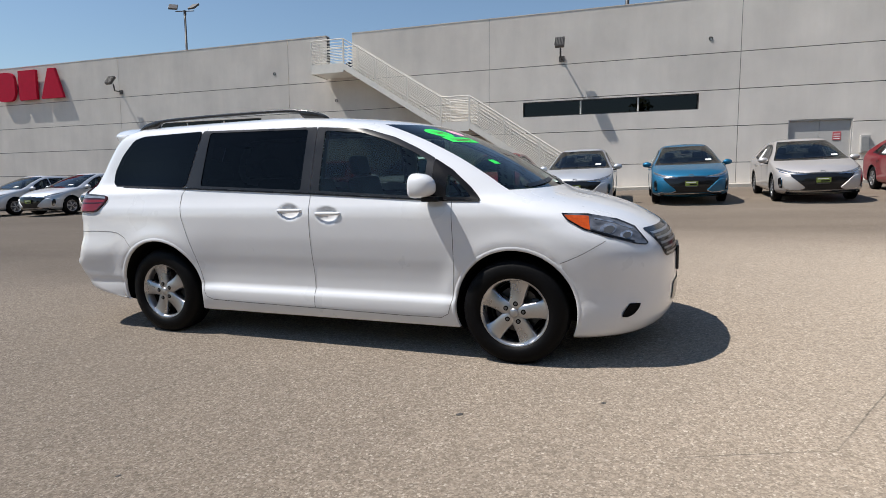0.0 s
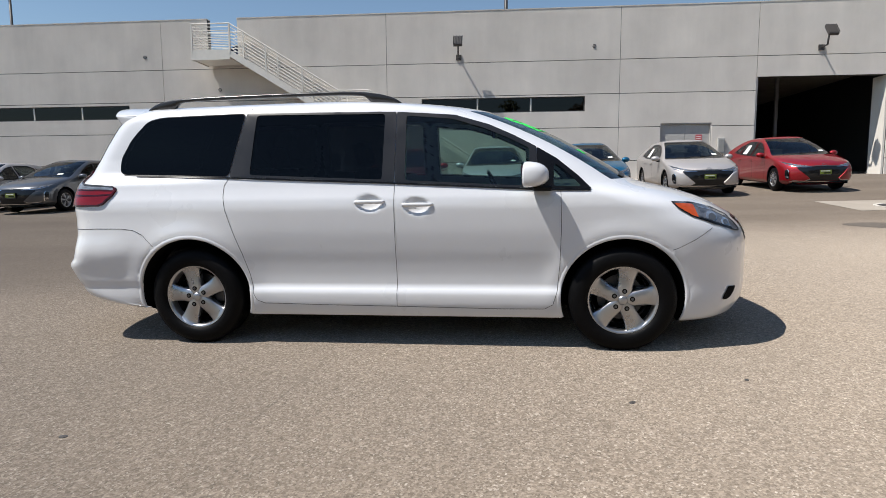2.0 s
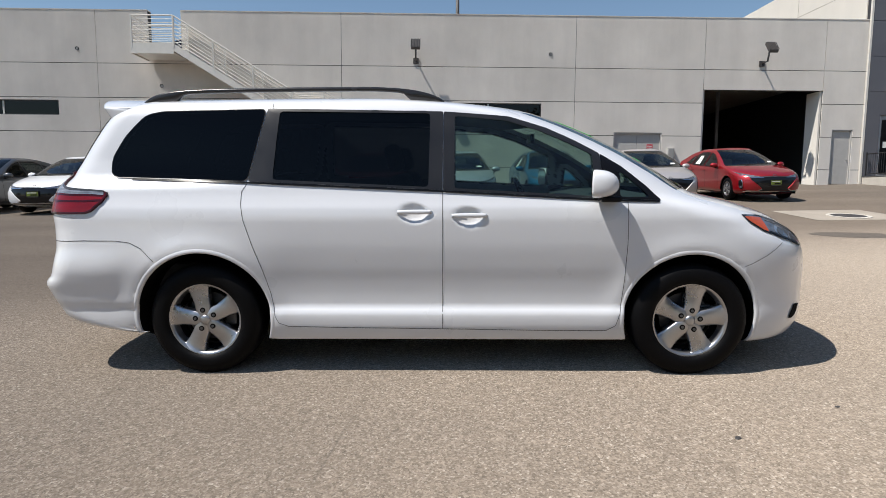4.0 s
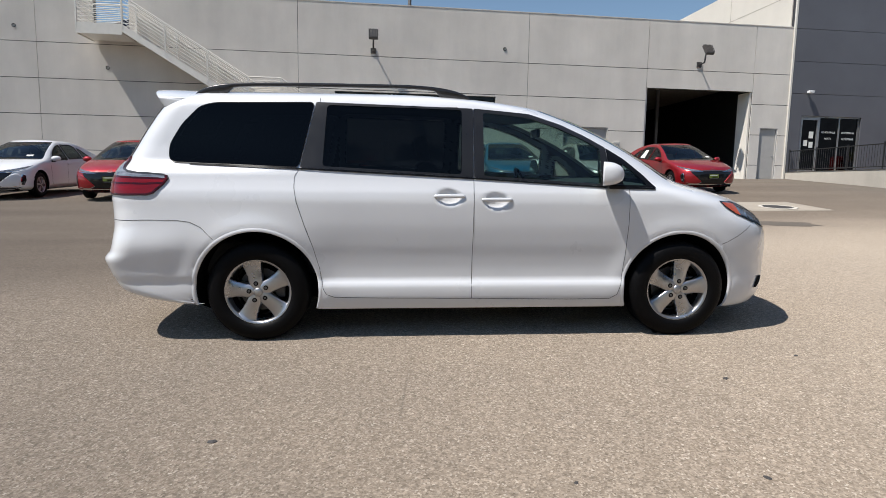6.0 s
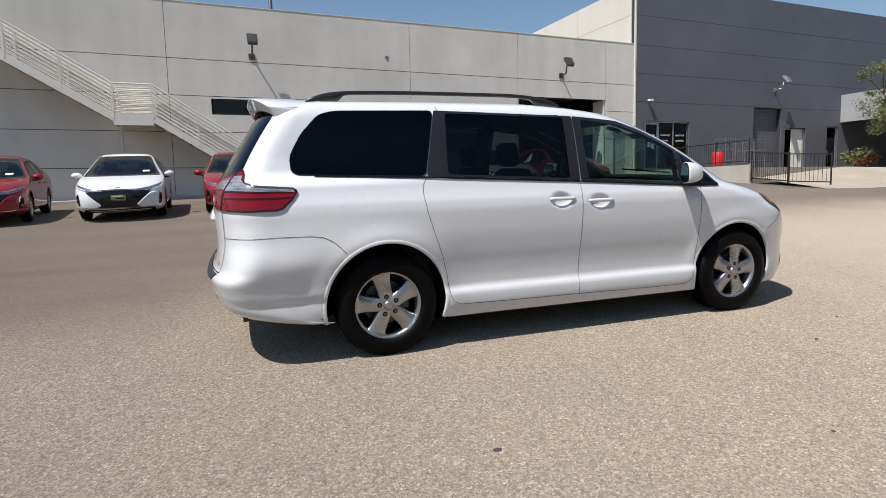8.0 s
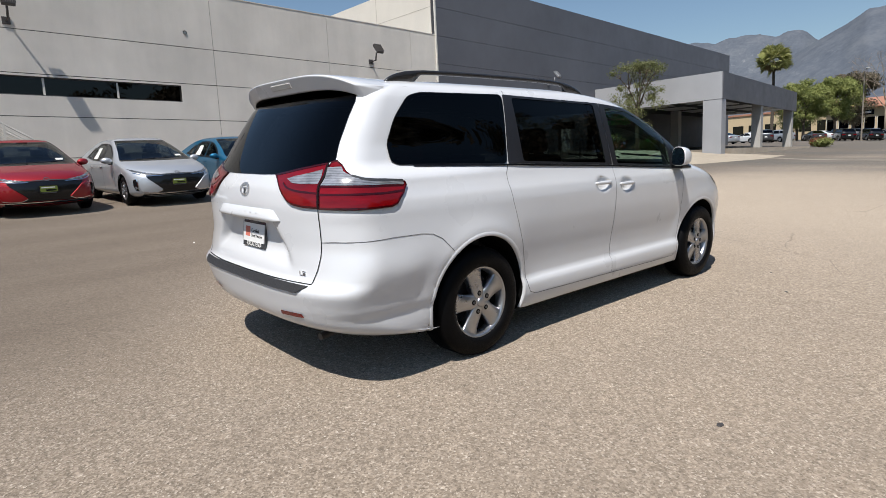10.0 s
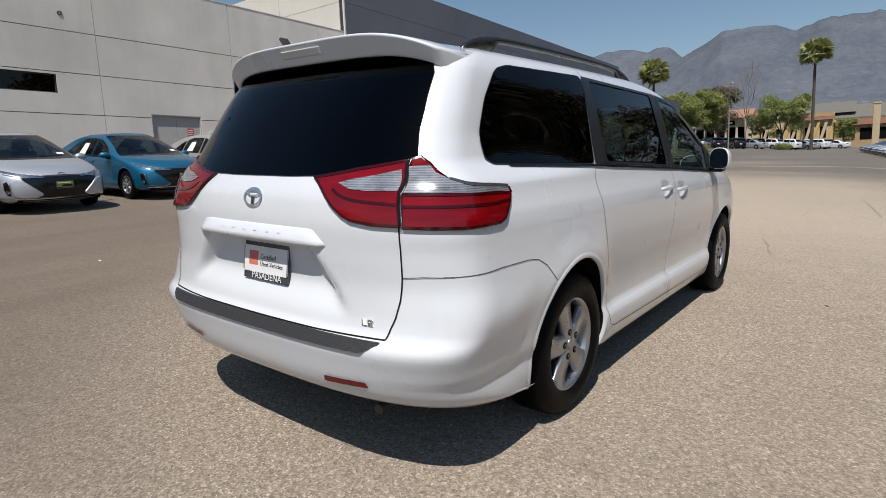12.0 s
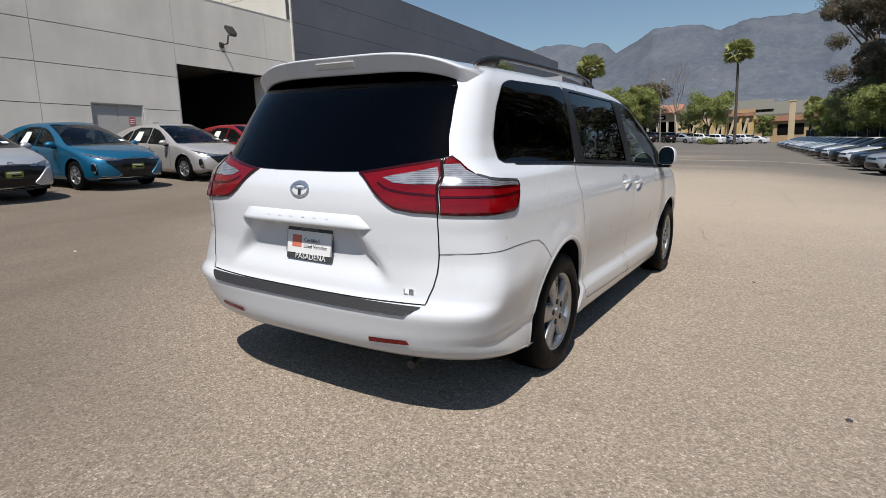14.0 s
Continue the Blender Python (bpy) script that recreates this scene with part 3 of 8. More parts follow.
wall_north = tagged(part("wall_north", boxed(-52, CORNER, 48.002, 48.3, -2, TOP), "wall"), "plain concrete rear wall", "wall", kind="structure")

# workshop behind the roller opening
shop_floor = tagged(part("workshop_floor", boxed(10, 19.3, WALL + 0.302, 34, 1.0, 1.38), "shopfloor"), "grey concrete workshop floor", "floor", kind="structure")
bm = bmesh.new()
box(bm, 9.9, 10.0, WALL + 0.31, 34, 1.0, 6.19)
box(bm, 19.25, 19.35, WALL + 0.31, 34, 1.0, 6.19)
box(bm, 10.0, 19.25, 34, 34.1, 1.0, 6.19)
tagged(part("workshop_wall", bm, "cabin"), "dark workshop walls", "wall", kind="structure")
col = thing("workshop_column", pose(15.9, 24.5, 1.38), "pale steel column inside the workshop", "column")
part("shaft", boxed(-0.07, 0.07, -0.07, 0.07, 0.02, 4.81), "steel", col)
part("base_plate", boxed(-0.15, 0.15, -0.15, 0.15, 0, 0.019), "steel", col)
lift = thing("workshop_bench", pose(14.6, 26, 1.38), "long dark workbench in the workshop", "workbench")
part("top", boxed(-2.2, 2.2, -0.4, 0.4, 0.85, 0.92, 0.01), "steel", lift)
for x in (-2.1, 2.1):
    for y in (-0.33, 0.33):
        part("leg", boxed(x - 0.04, x + 0.04, y - 0.04, y + 0.04, 0, 0.848), "black", lift)
tube = thing("tube_light", pose(13.6, 23.0, 5.3), "fluorescent tube light under the workshop ceiling", "light")
part("housing", boxed(-0.08, 0.08, -0.7, 0.7, 0.02, 0.1), "white", tube)
n = Nodes("tube_glow")
n.set(Emission_Color=(1, 0.97, 0.9), Emission_Strength=3.0)
M["tube"] = n.mat
part("tube", rod(bmesh.new(), (0, -0.65, 0), (0, 0.65, 0), 0.02), "tube", tube)
part("hanger", rod(bmesh.new(), (0, 0, 0.1), (0, 0, 0.9), 0.008), "steel", tube)


def slot_window(name, x0, x1, z0, z1, bars):
    w = thing(name, pose(x0, WALL, z0), "long narrow strip window with dark glass and pale frame", "window", "strip windows", "structure")
    L, H = x1 - x0, z1 - z0
    fr = part("window_frame", box(box(box(box(bmesh.new(), 0, L, 0.07, 0.14, 0, 0.035), 0, L, 0.07, 0.14, H - 0.035, H), 0, 0.035, 0.07, 0.14, 0.035, H - 0.035), L - 0.035, L, 0.07, 0.14, 0.035, H - 0.035), "lampbody", w)
    edges = [0.035, *[b - x0 for b in bars], L - 0.035]
    for b in bars:
        part("mullion", boxed(b - x0 - 0.03, b - x0 + 0.03, 0.072, 0.138, 0.035, H - 0.035), "rail", w)
    for a, b in zip(edges, edges[1:]):
        part("pane", boxed(a + 0.03, b - 0.03, 0.1, 0.112, 0.035, H - 0.035), "winglass", w)
    # A near-black sheet stands in for the unlit room behind the panes.
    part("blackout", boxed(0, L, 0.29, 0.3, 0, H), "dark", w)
    return w


slot_window("window_1", -0.69, 5.97, 4.15, 4.75, (1.62, 3.8))
slot_window("window_2", -20.1, -13.4, 4.13, 4.72, (-17.87, -15.63))


def base(x):
    return gz(x, WALL)


b = base(10)
door_1 = thing("door_1", pose(8.98, WALL, b), "closed grey double steel door with a red notice", "door", kind="structure")
h = 3.62 - b
for a in (0.05, 1.005):
    leaf = part("door_leaf", boxed(a, a + 0.945, 0.1, 0.15, 0.01, h - 0.05, 0.004), "doorgrey", door_1)
    part("door_handle", boxed(0.86 if a < 0.5 else 1.06, 0.94 if a < 0.5 else 1.14, 0.05, 0.098, 0.98, 1.02, 0.008), "steel", leaf)
part("door_frame", box(box(boxed(0, 0.048, 0.02, 0.16, 0, h), 1.952, 2.0, 0.02, 0.16, 0, h), 0.048, 1.952, 0.02, 0.16, h - 0.048, h), "doorgrey", door_1)
note = part("notice", boxed(1.42, 1.67, 0.088, 0.098, h - 0.76, h - 0.46), "noticered", door_1, "red notice with white bars")
for k in range(3):
    part("notice_line", boxed(1.45, 1.64, 0.084, 0.087, h - 0.56 - 0.08 * k, h - 0.535 - 0.08 * k), "white", note)
b = base(18.5)
door_2 = thing("door_2", pose(18.09, WALL, b), "closed narrow grey steel door", "door", kind="structure")
h = 3.8 - b
leaf = part("door_leaf", boxed(0.05, 0.83, 0.08, 0.13, 0.01, h - 0.05, 0.004), "doorgrey", door_2)
part("door_handle", boxed(0.72, 0.78, 0.03, 0.078, 1.0, 1.05, 0.01), "steel", leaf)
for z in (0.3, h / 2, h - 0.35):
    part("hinge", boxed(0.045, 0.075, 0.06, 0.079, z - 0.06, z + 0.06), "steel", leaf)
part("door_frame", box(box(boxed(0, 0.048, 0.02, 0.16, 0, h), 0.832, 0.88, 0.02, 0.16, 0, h), 0.048, 0.832, 0.02, 0.16, h - 0.048, h), "doorgrey", door_2)
jamb = tagged(part("roller_door_jamb", box(boxed(17.52, 17.597, WALL + 0.06, WALL + 0.9, 1.38, 5.365), 12.63, 12.7, WALL + 0.06, WALL + 0.9, 1.38, 5.365), "white_wall"), "pale jambs of the open workshop door", "door frame", kind="structure")
meter = thing("meter_box", pose(11.2, WALL - 0.13, 2.38), "grey electrical meter box on the wall", "meter box")
part("cabinet", boxed(0, 0.28, 0, 0.128, 0, 0.62, 0.012), "doorgrey", meter)
part("meter_door", boxed(0.03, 0.25, -0.014, -0.002, 0.05, 0.56, 0.004), "lens", meter)
for x, z in ((6.3, 6.7), (-12.55, 6.72), (-9.3, 5.3)):
    sc = thing("scupper", pose(x, WALL, z), "small dark overflow pipe in the wall", "drain pipe", "overflow pipes")
    part("spout", lathe(bmesh.new(), [(0.0, 0.01), (0.05, 0.01), (0.055, -0.025), (0.07, -0.025), (0.07, 0.02)], 14), "black", sc)
kerb = bmesh.new()
for a in np.arange(-44, 12, 2.0):
    rows = []
    for x in (a + 0.004, a + 1.996):
        g0 = gz(x, 18.6)
        rows.append([(x, 18.6, g0 - 0.15), (x, 18.6, g0 + 0.11), (x, 18.63, g0 + 0.13), (x, WALL - 0.003, g0 + 0.15), (x, WALL - 0.003, g0 - 0.15)])
    grid(kerb, rows, close=True)
bmesh.ops.recalc_face_normals(kerb, faces=kerb.faces)
tagged(part("kerb", kerb, "kerb"), "pale concrete kerb along the wall", "kerb", kind="structure")


def flood_light(x, z, y=WALL, mat="lampbody", turn=0):
    m = pose(x, y, z, 0, 0, turn)
    f = thing("flood_light", m, "dark wall-mounted flood light on a bent arm", "flood light", "wall flood lights")
    part("wall_plate", boxed(-0.11, 0.11, -0.05, 0, -0.11, 0.11, 0.012), mat, f)
    arm = bmesh.new()
    rod(arm, (0, -0.05, 0), (0, -0.42, 0.02), 0.03)
    rod(arm, (0, -0.42, 0.0), (0, -0.5, 0.36), 0.035)
    part("arm", arm, mat, f, smooth=True)
    head = part("lamp_head", boxed(-0.18, 0.18, -0.26, 0.26, -0.06, 0.06, 0.025, Matrix.Translation((0, -0.66, 0.5)) @ pose(0, 0, 0, 52, 0, 0)), mat, f)
    part("lamp_lens", boxed(-0.17, 0.17, -0.24, 0.24, -0.068, -0.0605, 0, Matrix.Translation((0, -0.66, 0.5)) @ pose(0, 0, 0, 52, 0, 0)), "lens", head)
    for k in range(7):
        part("cooling_fin", boxed(-0.18 + 0.06 * k - 0.008, -0.18 + 0.06 * k + 0.008, -0.22, 0.22, 0.0605, 0.095, 0, Matrix.Translation((0, -0.66, 0.5)) @ pose(0, 0, 0, 52, 0, 0)), mat, head)
    return f


flood_light(-21.95, 6.42)
flood_light(0.86, 6.38)
flood_light(14.97, 6.42)

# raised red sign, three plain blocks
for k, x in enumerate((-30.9, -29.15, -27.35)):
    s = thing("sign_block", pose(x, WALL, 6.35), "red raised sign shape standing off the wall", "sign", "red sign shapes")
    bm = bmesh.new()
    ring = [(0.78 + 0.78 * math.copysign(abs(math.cos(a)) ** 0.6, math.cos(a)), 0.78 + 0.8 * math.copysign(abs(math.sin(a)) ** 0.6, math.sin(a))) for a in np.linspace(0, 2 * math.pi, 28, endpoint=False)]
    if k == 1:
        ring = [(0.12, 0.0), (1.44, 0.0), (1.44, 1.6), (0.12, 1.6)]
    if k == 2:
        ring = [(0.0, 0.0), (1.62, 0.0), (1.05, 1.6), (0.58, 1.6)]
    prism(bm, ring, -0.29, -0.14)
    part("face", bm, "signred", s)
    for px in (0.55, 1.0):
        part("stand_off", rod(bmesh.new(), (px, -0.138, 0.8), (px, 0, 0.8), 0.03), "black", s)

# ---- stairs to the roof ----
stair = thing("outdoor_staircase", Matrix(), "beige painted steel staircase with pipe railings up the wall", "staircase")
SY0, SY1 = 17.72, 19.1
flights = [(-8.15, 6.55, -3.8, 3.86), (-2.6, 3.86, 1.75, gz(1.75, 18.4))]
for x0, z0, x1, z1 in flights:
    n = 16
    run, drop = (x1 - x0) / n, (z0 - z1) / n
    for k in range(n):
        tx, tz = x0 + run * k, z0 - drop * (k + 1)
        if k < n - 1:
            part("tread", boxed(tx - 0.01, tx + run + 0.02, SY0 + 0.04, SY1 - 0.04, tz - 0.045, tz, 0), "kerb", stair)
        part("riser", boxed(tx - 0.006, tx + 0.006, SY0 + 0.04, SY1 - 0.04, tz + 0.002, tz + drop - 0.047), "rail", stair)
    for y in (SY0, SY1 - 0.04):
        bm = bmesh.new()
        prism(bm, [(x0, z0 + 0.05), (x0, z0 - 0.22), (x1, z1 - 0.2), (x1, z1 + 0.08)], y, y + 0.04)
        part("stringer", bm, "rail", stair)
for x0, x1, z in ((-9.7, -8.15, 6.55), (-3.8, -2.6, 3.86)):
    part("landing", boxed(x0, x1, SY0 + 0.042, SY1 - 0.042, z - 0.28, z, 0), "rail", stair)
    part("landing_edge", boxed(x0, x1, SY0, SY0 + 0.04, z - 0.32, z + 0.06), "rail", stair)
part("landing_end", boxed(-9.74, -9.702, SY0, SY1, 6.23, 6.61), "rail", stair)
for x in (-3.68,):
    part("support_post", rod(bmesh.new(), (x, 18.4, gz(x, 18.4) - 0.02), (x, 18.4, 3.58), 0.06), "rail", stair)
RAIL = 1.07
line = [(-9.7, 6.55), (-8.15, 6.55), (-3.8, 3.86), (-2.6, 3.86), (1.62, gz(1.7, 18.4) + 0.05)]
for y in (SY0 + 0.02, SY1 - 0.06):
    for k in range(8):
        h = 0.14 + (RAIL - 0.14) * k / 7
        r = 0.026 if k == 7 else 0.015
        for (xa, za), (xb, zb) in zip(line, line[1:]):
            part("handrail" if k == 7 else "rail", rod(bmesh.new(), (xa, y, za + h), (xb, y, zb + h), r, n=7), "rail", stair)
    for (xa, za), (xb, zb) in zip(line, line[1:]):
        m = 1 if xb - xa < 2 else 3
        for i in range(m):
            x, z = xa + (xb - xa) * i / m, za + (zb - za) * i / m
            part("post", boxed(x - 0.028, x + 0.028, y - 0.028, y + 0.028, z - 0.1, z + RAIL), "rail", stair)
    part("post", boxed(1.59, 1.65, y - 0.03, y + 0.03, gz(1.62, y), gz(1.62, y) + RAIL + 0.1), "rail", stair)
for k in range(8):
    h = 0.14 + (RAIL - 0.14) * k / 7
    part("rail", rod(bmesh.new(), (-9.7, SY0, 6.55 + h), (-9.7, SY1, 6.55 + h), 0.015, n=7), "rail", stair)

# ---- the grey building ----
GTOP, GEND = 11.25, 61.3
grey = thing("wall_grey", Matrix(), "dark grey clad wall of a taller building", "wall", kind="structure")
GOPEN = [(20.0, 23.0, 1.7, 4.4), (27.75, 30.0, 1.7, 5.33), (30.35, 32.1, 1.7, 4.25), (34.0, 35.0, 1.7, 4.4)]
OPENINGS = GOPEN
bm = bmesh.new()
for x0, x1, z0, z1 in rects(CORNER + 0.02, GEND, 0, GTOP):
    box(bm, x0, x1, WALL - 0.05, WALL + 0.3, z0, z1)
part("wall_core", bm, "grey_joint", grey)
zs = [0, 5.35, 6.75, 8.15, 9.6, GTOP]
xs = [CORNER, 27.4, 35.4, 43.4, 52, GEND]
for i in range(len(xs) - 1):
    for j in range(len(zs) - 1):
        bm = bmesh.new()
        for x0, x1, z0, z1 in rects(xs[i] + 0.001, xs[i + 1], zs[j] + 0.016, zs[j + 1]):
            vs = [bm.verts.new(p) for p in ((x0, WALL - 0.1, z0), (x1, WALL - 0.1, z0), (x1, WALL - 0.1, z1), (x0, WALL - 0.1, z1))]
            bm.faces.new(vs)
        r = bmesh.ops.extrude_face_region(bm, geom=list(bm.faces))
        bmesh.ops.translate(bm, vec=(0, 0.048, 0), verts=[v for v in r["geom"] if isinstance(v, bmesh.types.BMVert)])
        bmesh.ops.recalc_face_normals(bm, faces=bm.faces)
        part("cladding_panel", bm, "grey_clad", grey)
tagged(part("wall_return", boxed(CORNER - 0.02, CORNER + 0.28, WALL + 0.302, 48, 6.5, GTOP - 0.05), "white_wall"), "white stucco side wall above the lower roof", "wall", kind="structure")
bm = bmesh.new()
for z in (8.3, 9.7):
    box(bm, CORNER - 0.026, CORNER - 0.0205, WALL + 0.31, 47.9, z, z + 0.025)
for y in (24.0, 30.0, 36.0):
    box(bm, CORNER - 0.027, CORNER - 0.0215, y, y + 0.025, 6.5, GTOP - 0.06)
tagged(part("reveal_joint", bm, "kerb"), "shallow joints of the white side wall", "wall joint", kind="structure")
tagged(part("corner_trim", boxed(CORNER - 0.1, CORNER - 0.02, WALL - 0.11, WALL - 0.02, 1.2, GTOP + 0.02), "rail"), "pale downpipe at the corner of the two walls", "downpipe", kind="structure")
tagged(part("roof_grey", boxed(CORNER + 0.3, GEND, WALL + 0.302, 48, GTOP - 0.5, GTOP - 0.2), "roofgrey"), "flat roof of the grey building", "roof", kind="structure")
tagged(part("wall_east", boxed(GEND - 0.3, GEND, WALL + 0.302, 48, 0, GTOP - 0.51), "grey_clad"), "grey clad end wall", "wall", kind="structure")
# The darkness behind the doors is the colour of this one sheet.
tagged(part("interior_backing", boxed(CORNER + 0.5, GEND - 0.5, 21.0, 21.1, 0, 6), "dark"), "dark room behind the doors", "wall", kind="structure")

PZ = 1.72
doors = thing("door_3", pose(20.0, WALL, PZ), "glazed shop entrance with aluminium frames and white lettering", "door", kind="structure")
h = 4.4 - PZ
fr = bmesh.new()
for x in (0, 0.97, 1.97, 2.94):
    box(fr, x, x + 0.06, 0.0, 0.1, 0, h)
for a, b2 in ((0.06, 0.97), (1.03, 1.97), (2.03, 2.94)):
    box(fr, a, b2, 0.0, 0.1, h - 0.06, h)
    box(fr, a, b2, 0.0, 0.1, 0, 0.08)
part("door_frame", fr, "steel", doors)
leaf = part("door_leaf", box(box(box(boxed(0.07, 0.15, -0.02, 0.03, 0.09, h - 0.07), 0.88, 0.96, -0.02, 0.03, 0.09, h - 0.07), 0.15, 0.88, -0.02, 0.03, h - 0.17, h - 0.07), 0.15, 0.88, -0.02, 0.03, 0.09, 0.25), "steel", doors)
part("door_handle", rod(bmesh.new(), (0.84, -0.07, 1.0), (0.84, -0.07, 1.5), 0.015), "steel", leaf)
for a, b2 in ((0.15, 0.88), (1.03, 1.97), (2.03, 2.94)):
    part("pane", boxed(a, b2, 0.04, 0.05, 0.1, h - 0.07), "winglass", doors)
for x, z, w2, h2 in ((0.3, 1.35, 0.2, 0.26), (0.55, 1.7, 0.22, 0.3), (0.58, 1.28, 0.2, 0.26)):
    part("notice", boxed(x, x + w2, 0.034, 0.038, z, z + h2), "paper", doors, "white paper notice")
up = pose(0, 0.036, 0, 90, 0, 0)
for text, x, z in (("WHOLESALE", 1.5, 1.98), ("PARTS", 1.5, 1.7), ("SHIPPING &", 2.485, 1.98), ("RECEIVING", 2.485, 1.7)):
    lettering("lettering", text, 0.125, pose(x, 0.034, z, 90, 0, 0), "white", doors, 0.002, "white window lettering")
rd = thing("door_4", pose(27.75, WALL, PZ), "closed dark grey roller door in a recess", "door", kind="structure")
for k in range(18):
    part("slat", boxed(0, 2.25, 0.2, 0.23, 0.004 + 0.2 * k, 0.196 + 0.2 * k, 0), "grey_clad", rd)
d5 = thing("door_5", pose(30.35, WALL, PZ), "steel doorway standing open beside a pale inner wall", "door", kind="structure")
part("door_frame", box(box(boxed(0, 0.06, -0.02, 0.2, 0, 2.5), 1.69, 1.75, -0.02, 0.2, 0, 2.5), 0.06, 1.69, -0.02, 0.2, 2.44, 2.5), "steel", d5)
part("door_leaf", boxed(0.75, 1.68, 0.06, 0.11, 0.01, 2.43), "white_wall", d5)
d6 = thing("door_6", pose(34.0, WALL, PZ), "narrow glazed door with an aluminium frame", "door", kind="structure")
part("door_frame", box(box(boxed(0, 0.07, -0.03, 0.1, 0, 2.68), 0.93, 1.0, -0.03, 0.1, 0, 2.68), 0.07, 0.93, -0.03, 0.1, 2.6, 2.68), "steel", d6)
part("pane", boxed(0.07, 0.93, 0.03, 0.04, 0.05, 2.6), "winglass", d6)
part("door_handle", boxed(0.12, 0.18, -0.06, -0.032, 0.95, 1.25, 0.01), "steel", d6)
flood_light(29.35, 6.35, WALL - 0.1, "steel", 12)
cam_box = thing("security_camera", pose(20.2, WALL - 0.1, 5.42), "small white security camera on the grey wall", "camera")
part("mount", boxed(-0.04, 0.04, -0.1, 0, -0.04, 0.04, 0.008), "white", cam_box)
part("housing", boxed(-0.12, 0.12, -0.28, -0.102, -0.06, 0.05, 0.02), "white", cam_box)

# platform, ramp and fences
plat = bmesh.new()
P0, P1 = Vector((19.42, WALL - 0.13)), Vector((18.9, 11.9))
prism(plat, [(19.42, WALL - 0.13), (18.9, 11.9), (24.5, 11.9), (36, 14.6), (36, WALL - 0.13)], 0.5, PZ, Matrix(((1, 0, 0, 0), (0, 0, 1, 0), (0, 1, 0, 0), (0, 0, 0, 1))))
tagged(part("platform", plat, "slab"), "raised pale concrete platform before the grey wall", "platform", kind="structure")
kb = bmesh.new()
d = (P1 - P0).normalized()
nn = Vector((-d.y, d.x)) * -1
grid(kb, [[(v.x + o * nn.x, v.y + o * nn.y, z) for o, z in ((0.003, 0.5), (0.003, PZ + 0.14), (0.03, PZ + 0.16), (-0.16, PZ + 0.16), (-0.16, 0.5))] for v in (P0, P1)], close=True)
bmesh.ops.recalc_face_normals(kb, faces=kb.faces)
bmesh.ops.holes_fill(kb, edges=kb.edges)
tagged(part("platform_kerb", kb, "kerb"), "cream concrete upstand along the platform's edge", "kerb", kind="structure")

# concrete apron that climbs from the lot to the platform
low = [(19.1, 8.9), (26.0, 7.7), (33.0, 7.2), (38.5, 7.6)]
high = [(19.1, 11.8, 1.3), (24.5, 11.88, PZ - 0.006), (30.0, 13.17, PZ - 0.006), (36.0, 14.58, PZ - 0.006)]
rows = []
for k in range(13):
    u = k / 12 * 3
    i = min(2, int(u))
    (ax, ay), (bx, by) = low[i], low[i + 1]
    p = Vector(high[i]).lerp(Vector(high[i + 1]), u - i)
    q = Vector((ax + (bx - ax) * (u - i), ay + (by - ay) * (u - i), 0))
    row = []
    for j in range(11):
        t = j / 10
        x, y = q.x + (p.x - q.x) * t, q.y + (p.y - q.y) * t
        row.append((x, y, max(gz(x, y) + 0.006, (gz(q.x, q.y) + 0.006) * (1 - t) + p.z * t)))
    rows.append(row)
bm = grid(bmesh.new(), rows)
bmesh.ops.recalc_face_normals(bm, faces=bm.faces)
tagged(part("apron", bm, "apron", smooth=True), "sloping pale concrete apron up to the entrance", "pavement", kind="structure")


def fence(a, b, za, zb, height, posts, label):
    """A black bar fence from a to b."""
    f = thing("fence", Matrix(), label, "fence", "black bar fences")
    a, b = Vector(a), Vector(b)
    L = (b - a).length

    def at(t, h):
        p = a.lerp(b, t)
        return (p.x, p.y, za + (zb - za) * t + h)

    for h in (0.1, height - 0.03):
        part("rail", rod(bmesh.new(), at(0, h), at(1, h), 0.02, n=6), "black", f)
    n = int(L / 0.125)
    for k in range(1, n):
        part("bar", rod(bmesh.new(), at(k / n, 0.1), at(k / n, height - 0.03), 0.008, n=5), "black", f)
    for k in range(posts + 1):
        part("post", rod(bmesh.new(), at(k / posts, 0), at(k / posts, height + 0.04), 0.028, n=8), "black", f)
    return f


fence((19.5, WALL - 0.2), (18.98, 12.0), PZ + 0.158, PZ + 0.158, 0.95, 4, "black steel bar fence on the platform's upstand")
fence((18.98, 11.88), (18.35, 9.85), 1.2, 1.05, 1.12, 1, "lower black steel bar fence on the ground")
fence((18.37, 9.83), (18.95, 8.7), 1.04, 0.98, 1.1, 1, "lower black steel bar fence turning the corner")


def wire_cart(x, y, yaw, s=1.0):
    c = thing("wire_cart", pose(x, y, PZ, 0, 0, yaw), "tall thin steel wire cage cart by the wall", "cart", "wire carts")
    w, d, h = 0.85 * s, 0.6, 1.75 * s
    for px in (0, w):
        for py in (0, d):
            part("upright", rod(bmesh.new(), (px, py, 0.11), (px, py, h), 0.011, n=6), "steel", c)
            part("caster", lathe(bmesh.new(), [(0.02, -0.015), (0.055, -0.015), (0.055, 0.015), (0.02, 0.015)], 12), "rubber", c).location = (px, py, 0.055)
    for z in (0.12, h * 0.35, h * 0.68, h):
        for p, q in (((0, 0), (w, 0)), ((w, 0), (w, d)), ((w, d), (0, d)), ((0, d), (0, 0))):
            part("bar", rod(bmesh.new(), (*p, z), (*q, z), 0.006, n=5), "steel", c)
    for k in range(1, 7):
        part("wire", rod(bmesh.new(), (w * k / 7, d, 0.12), (w * k / 7, d, h), 0.003, n=4), "steel", c)
    return c


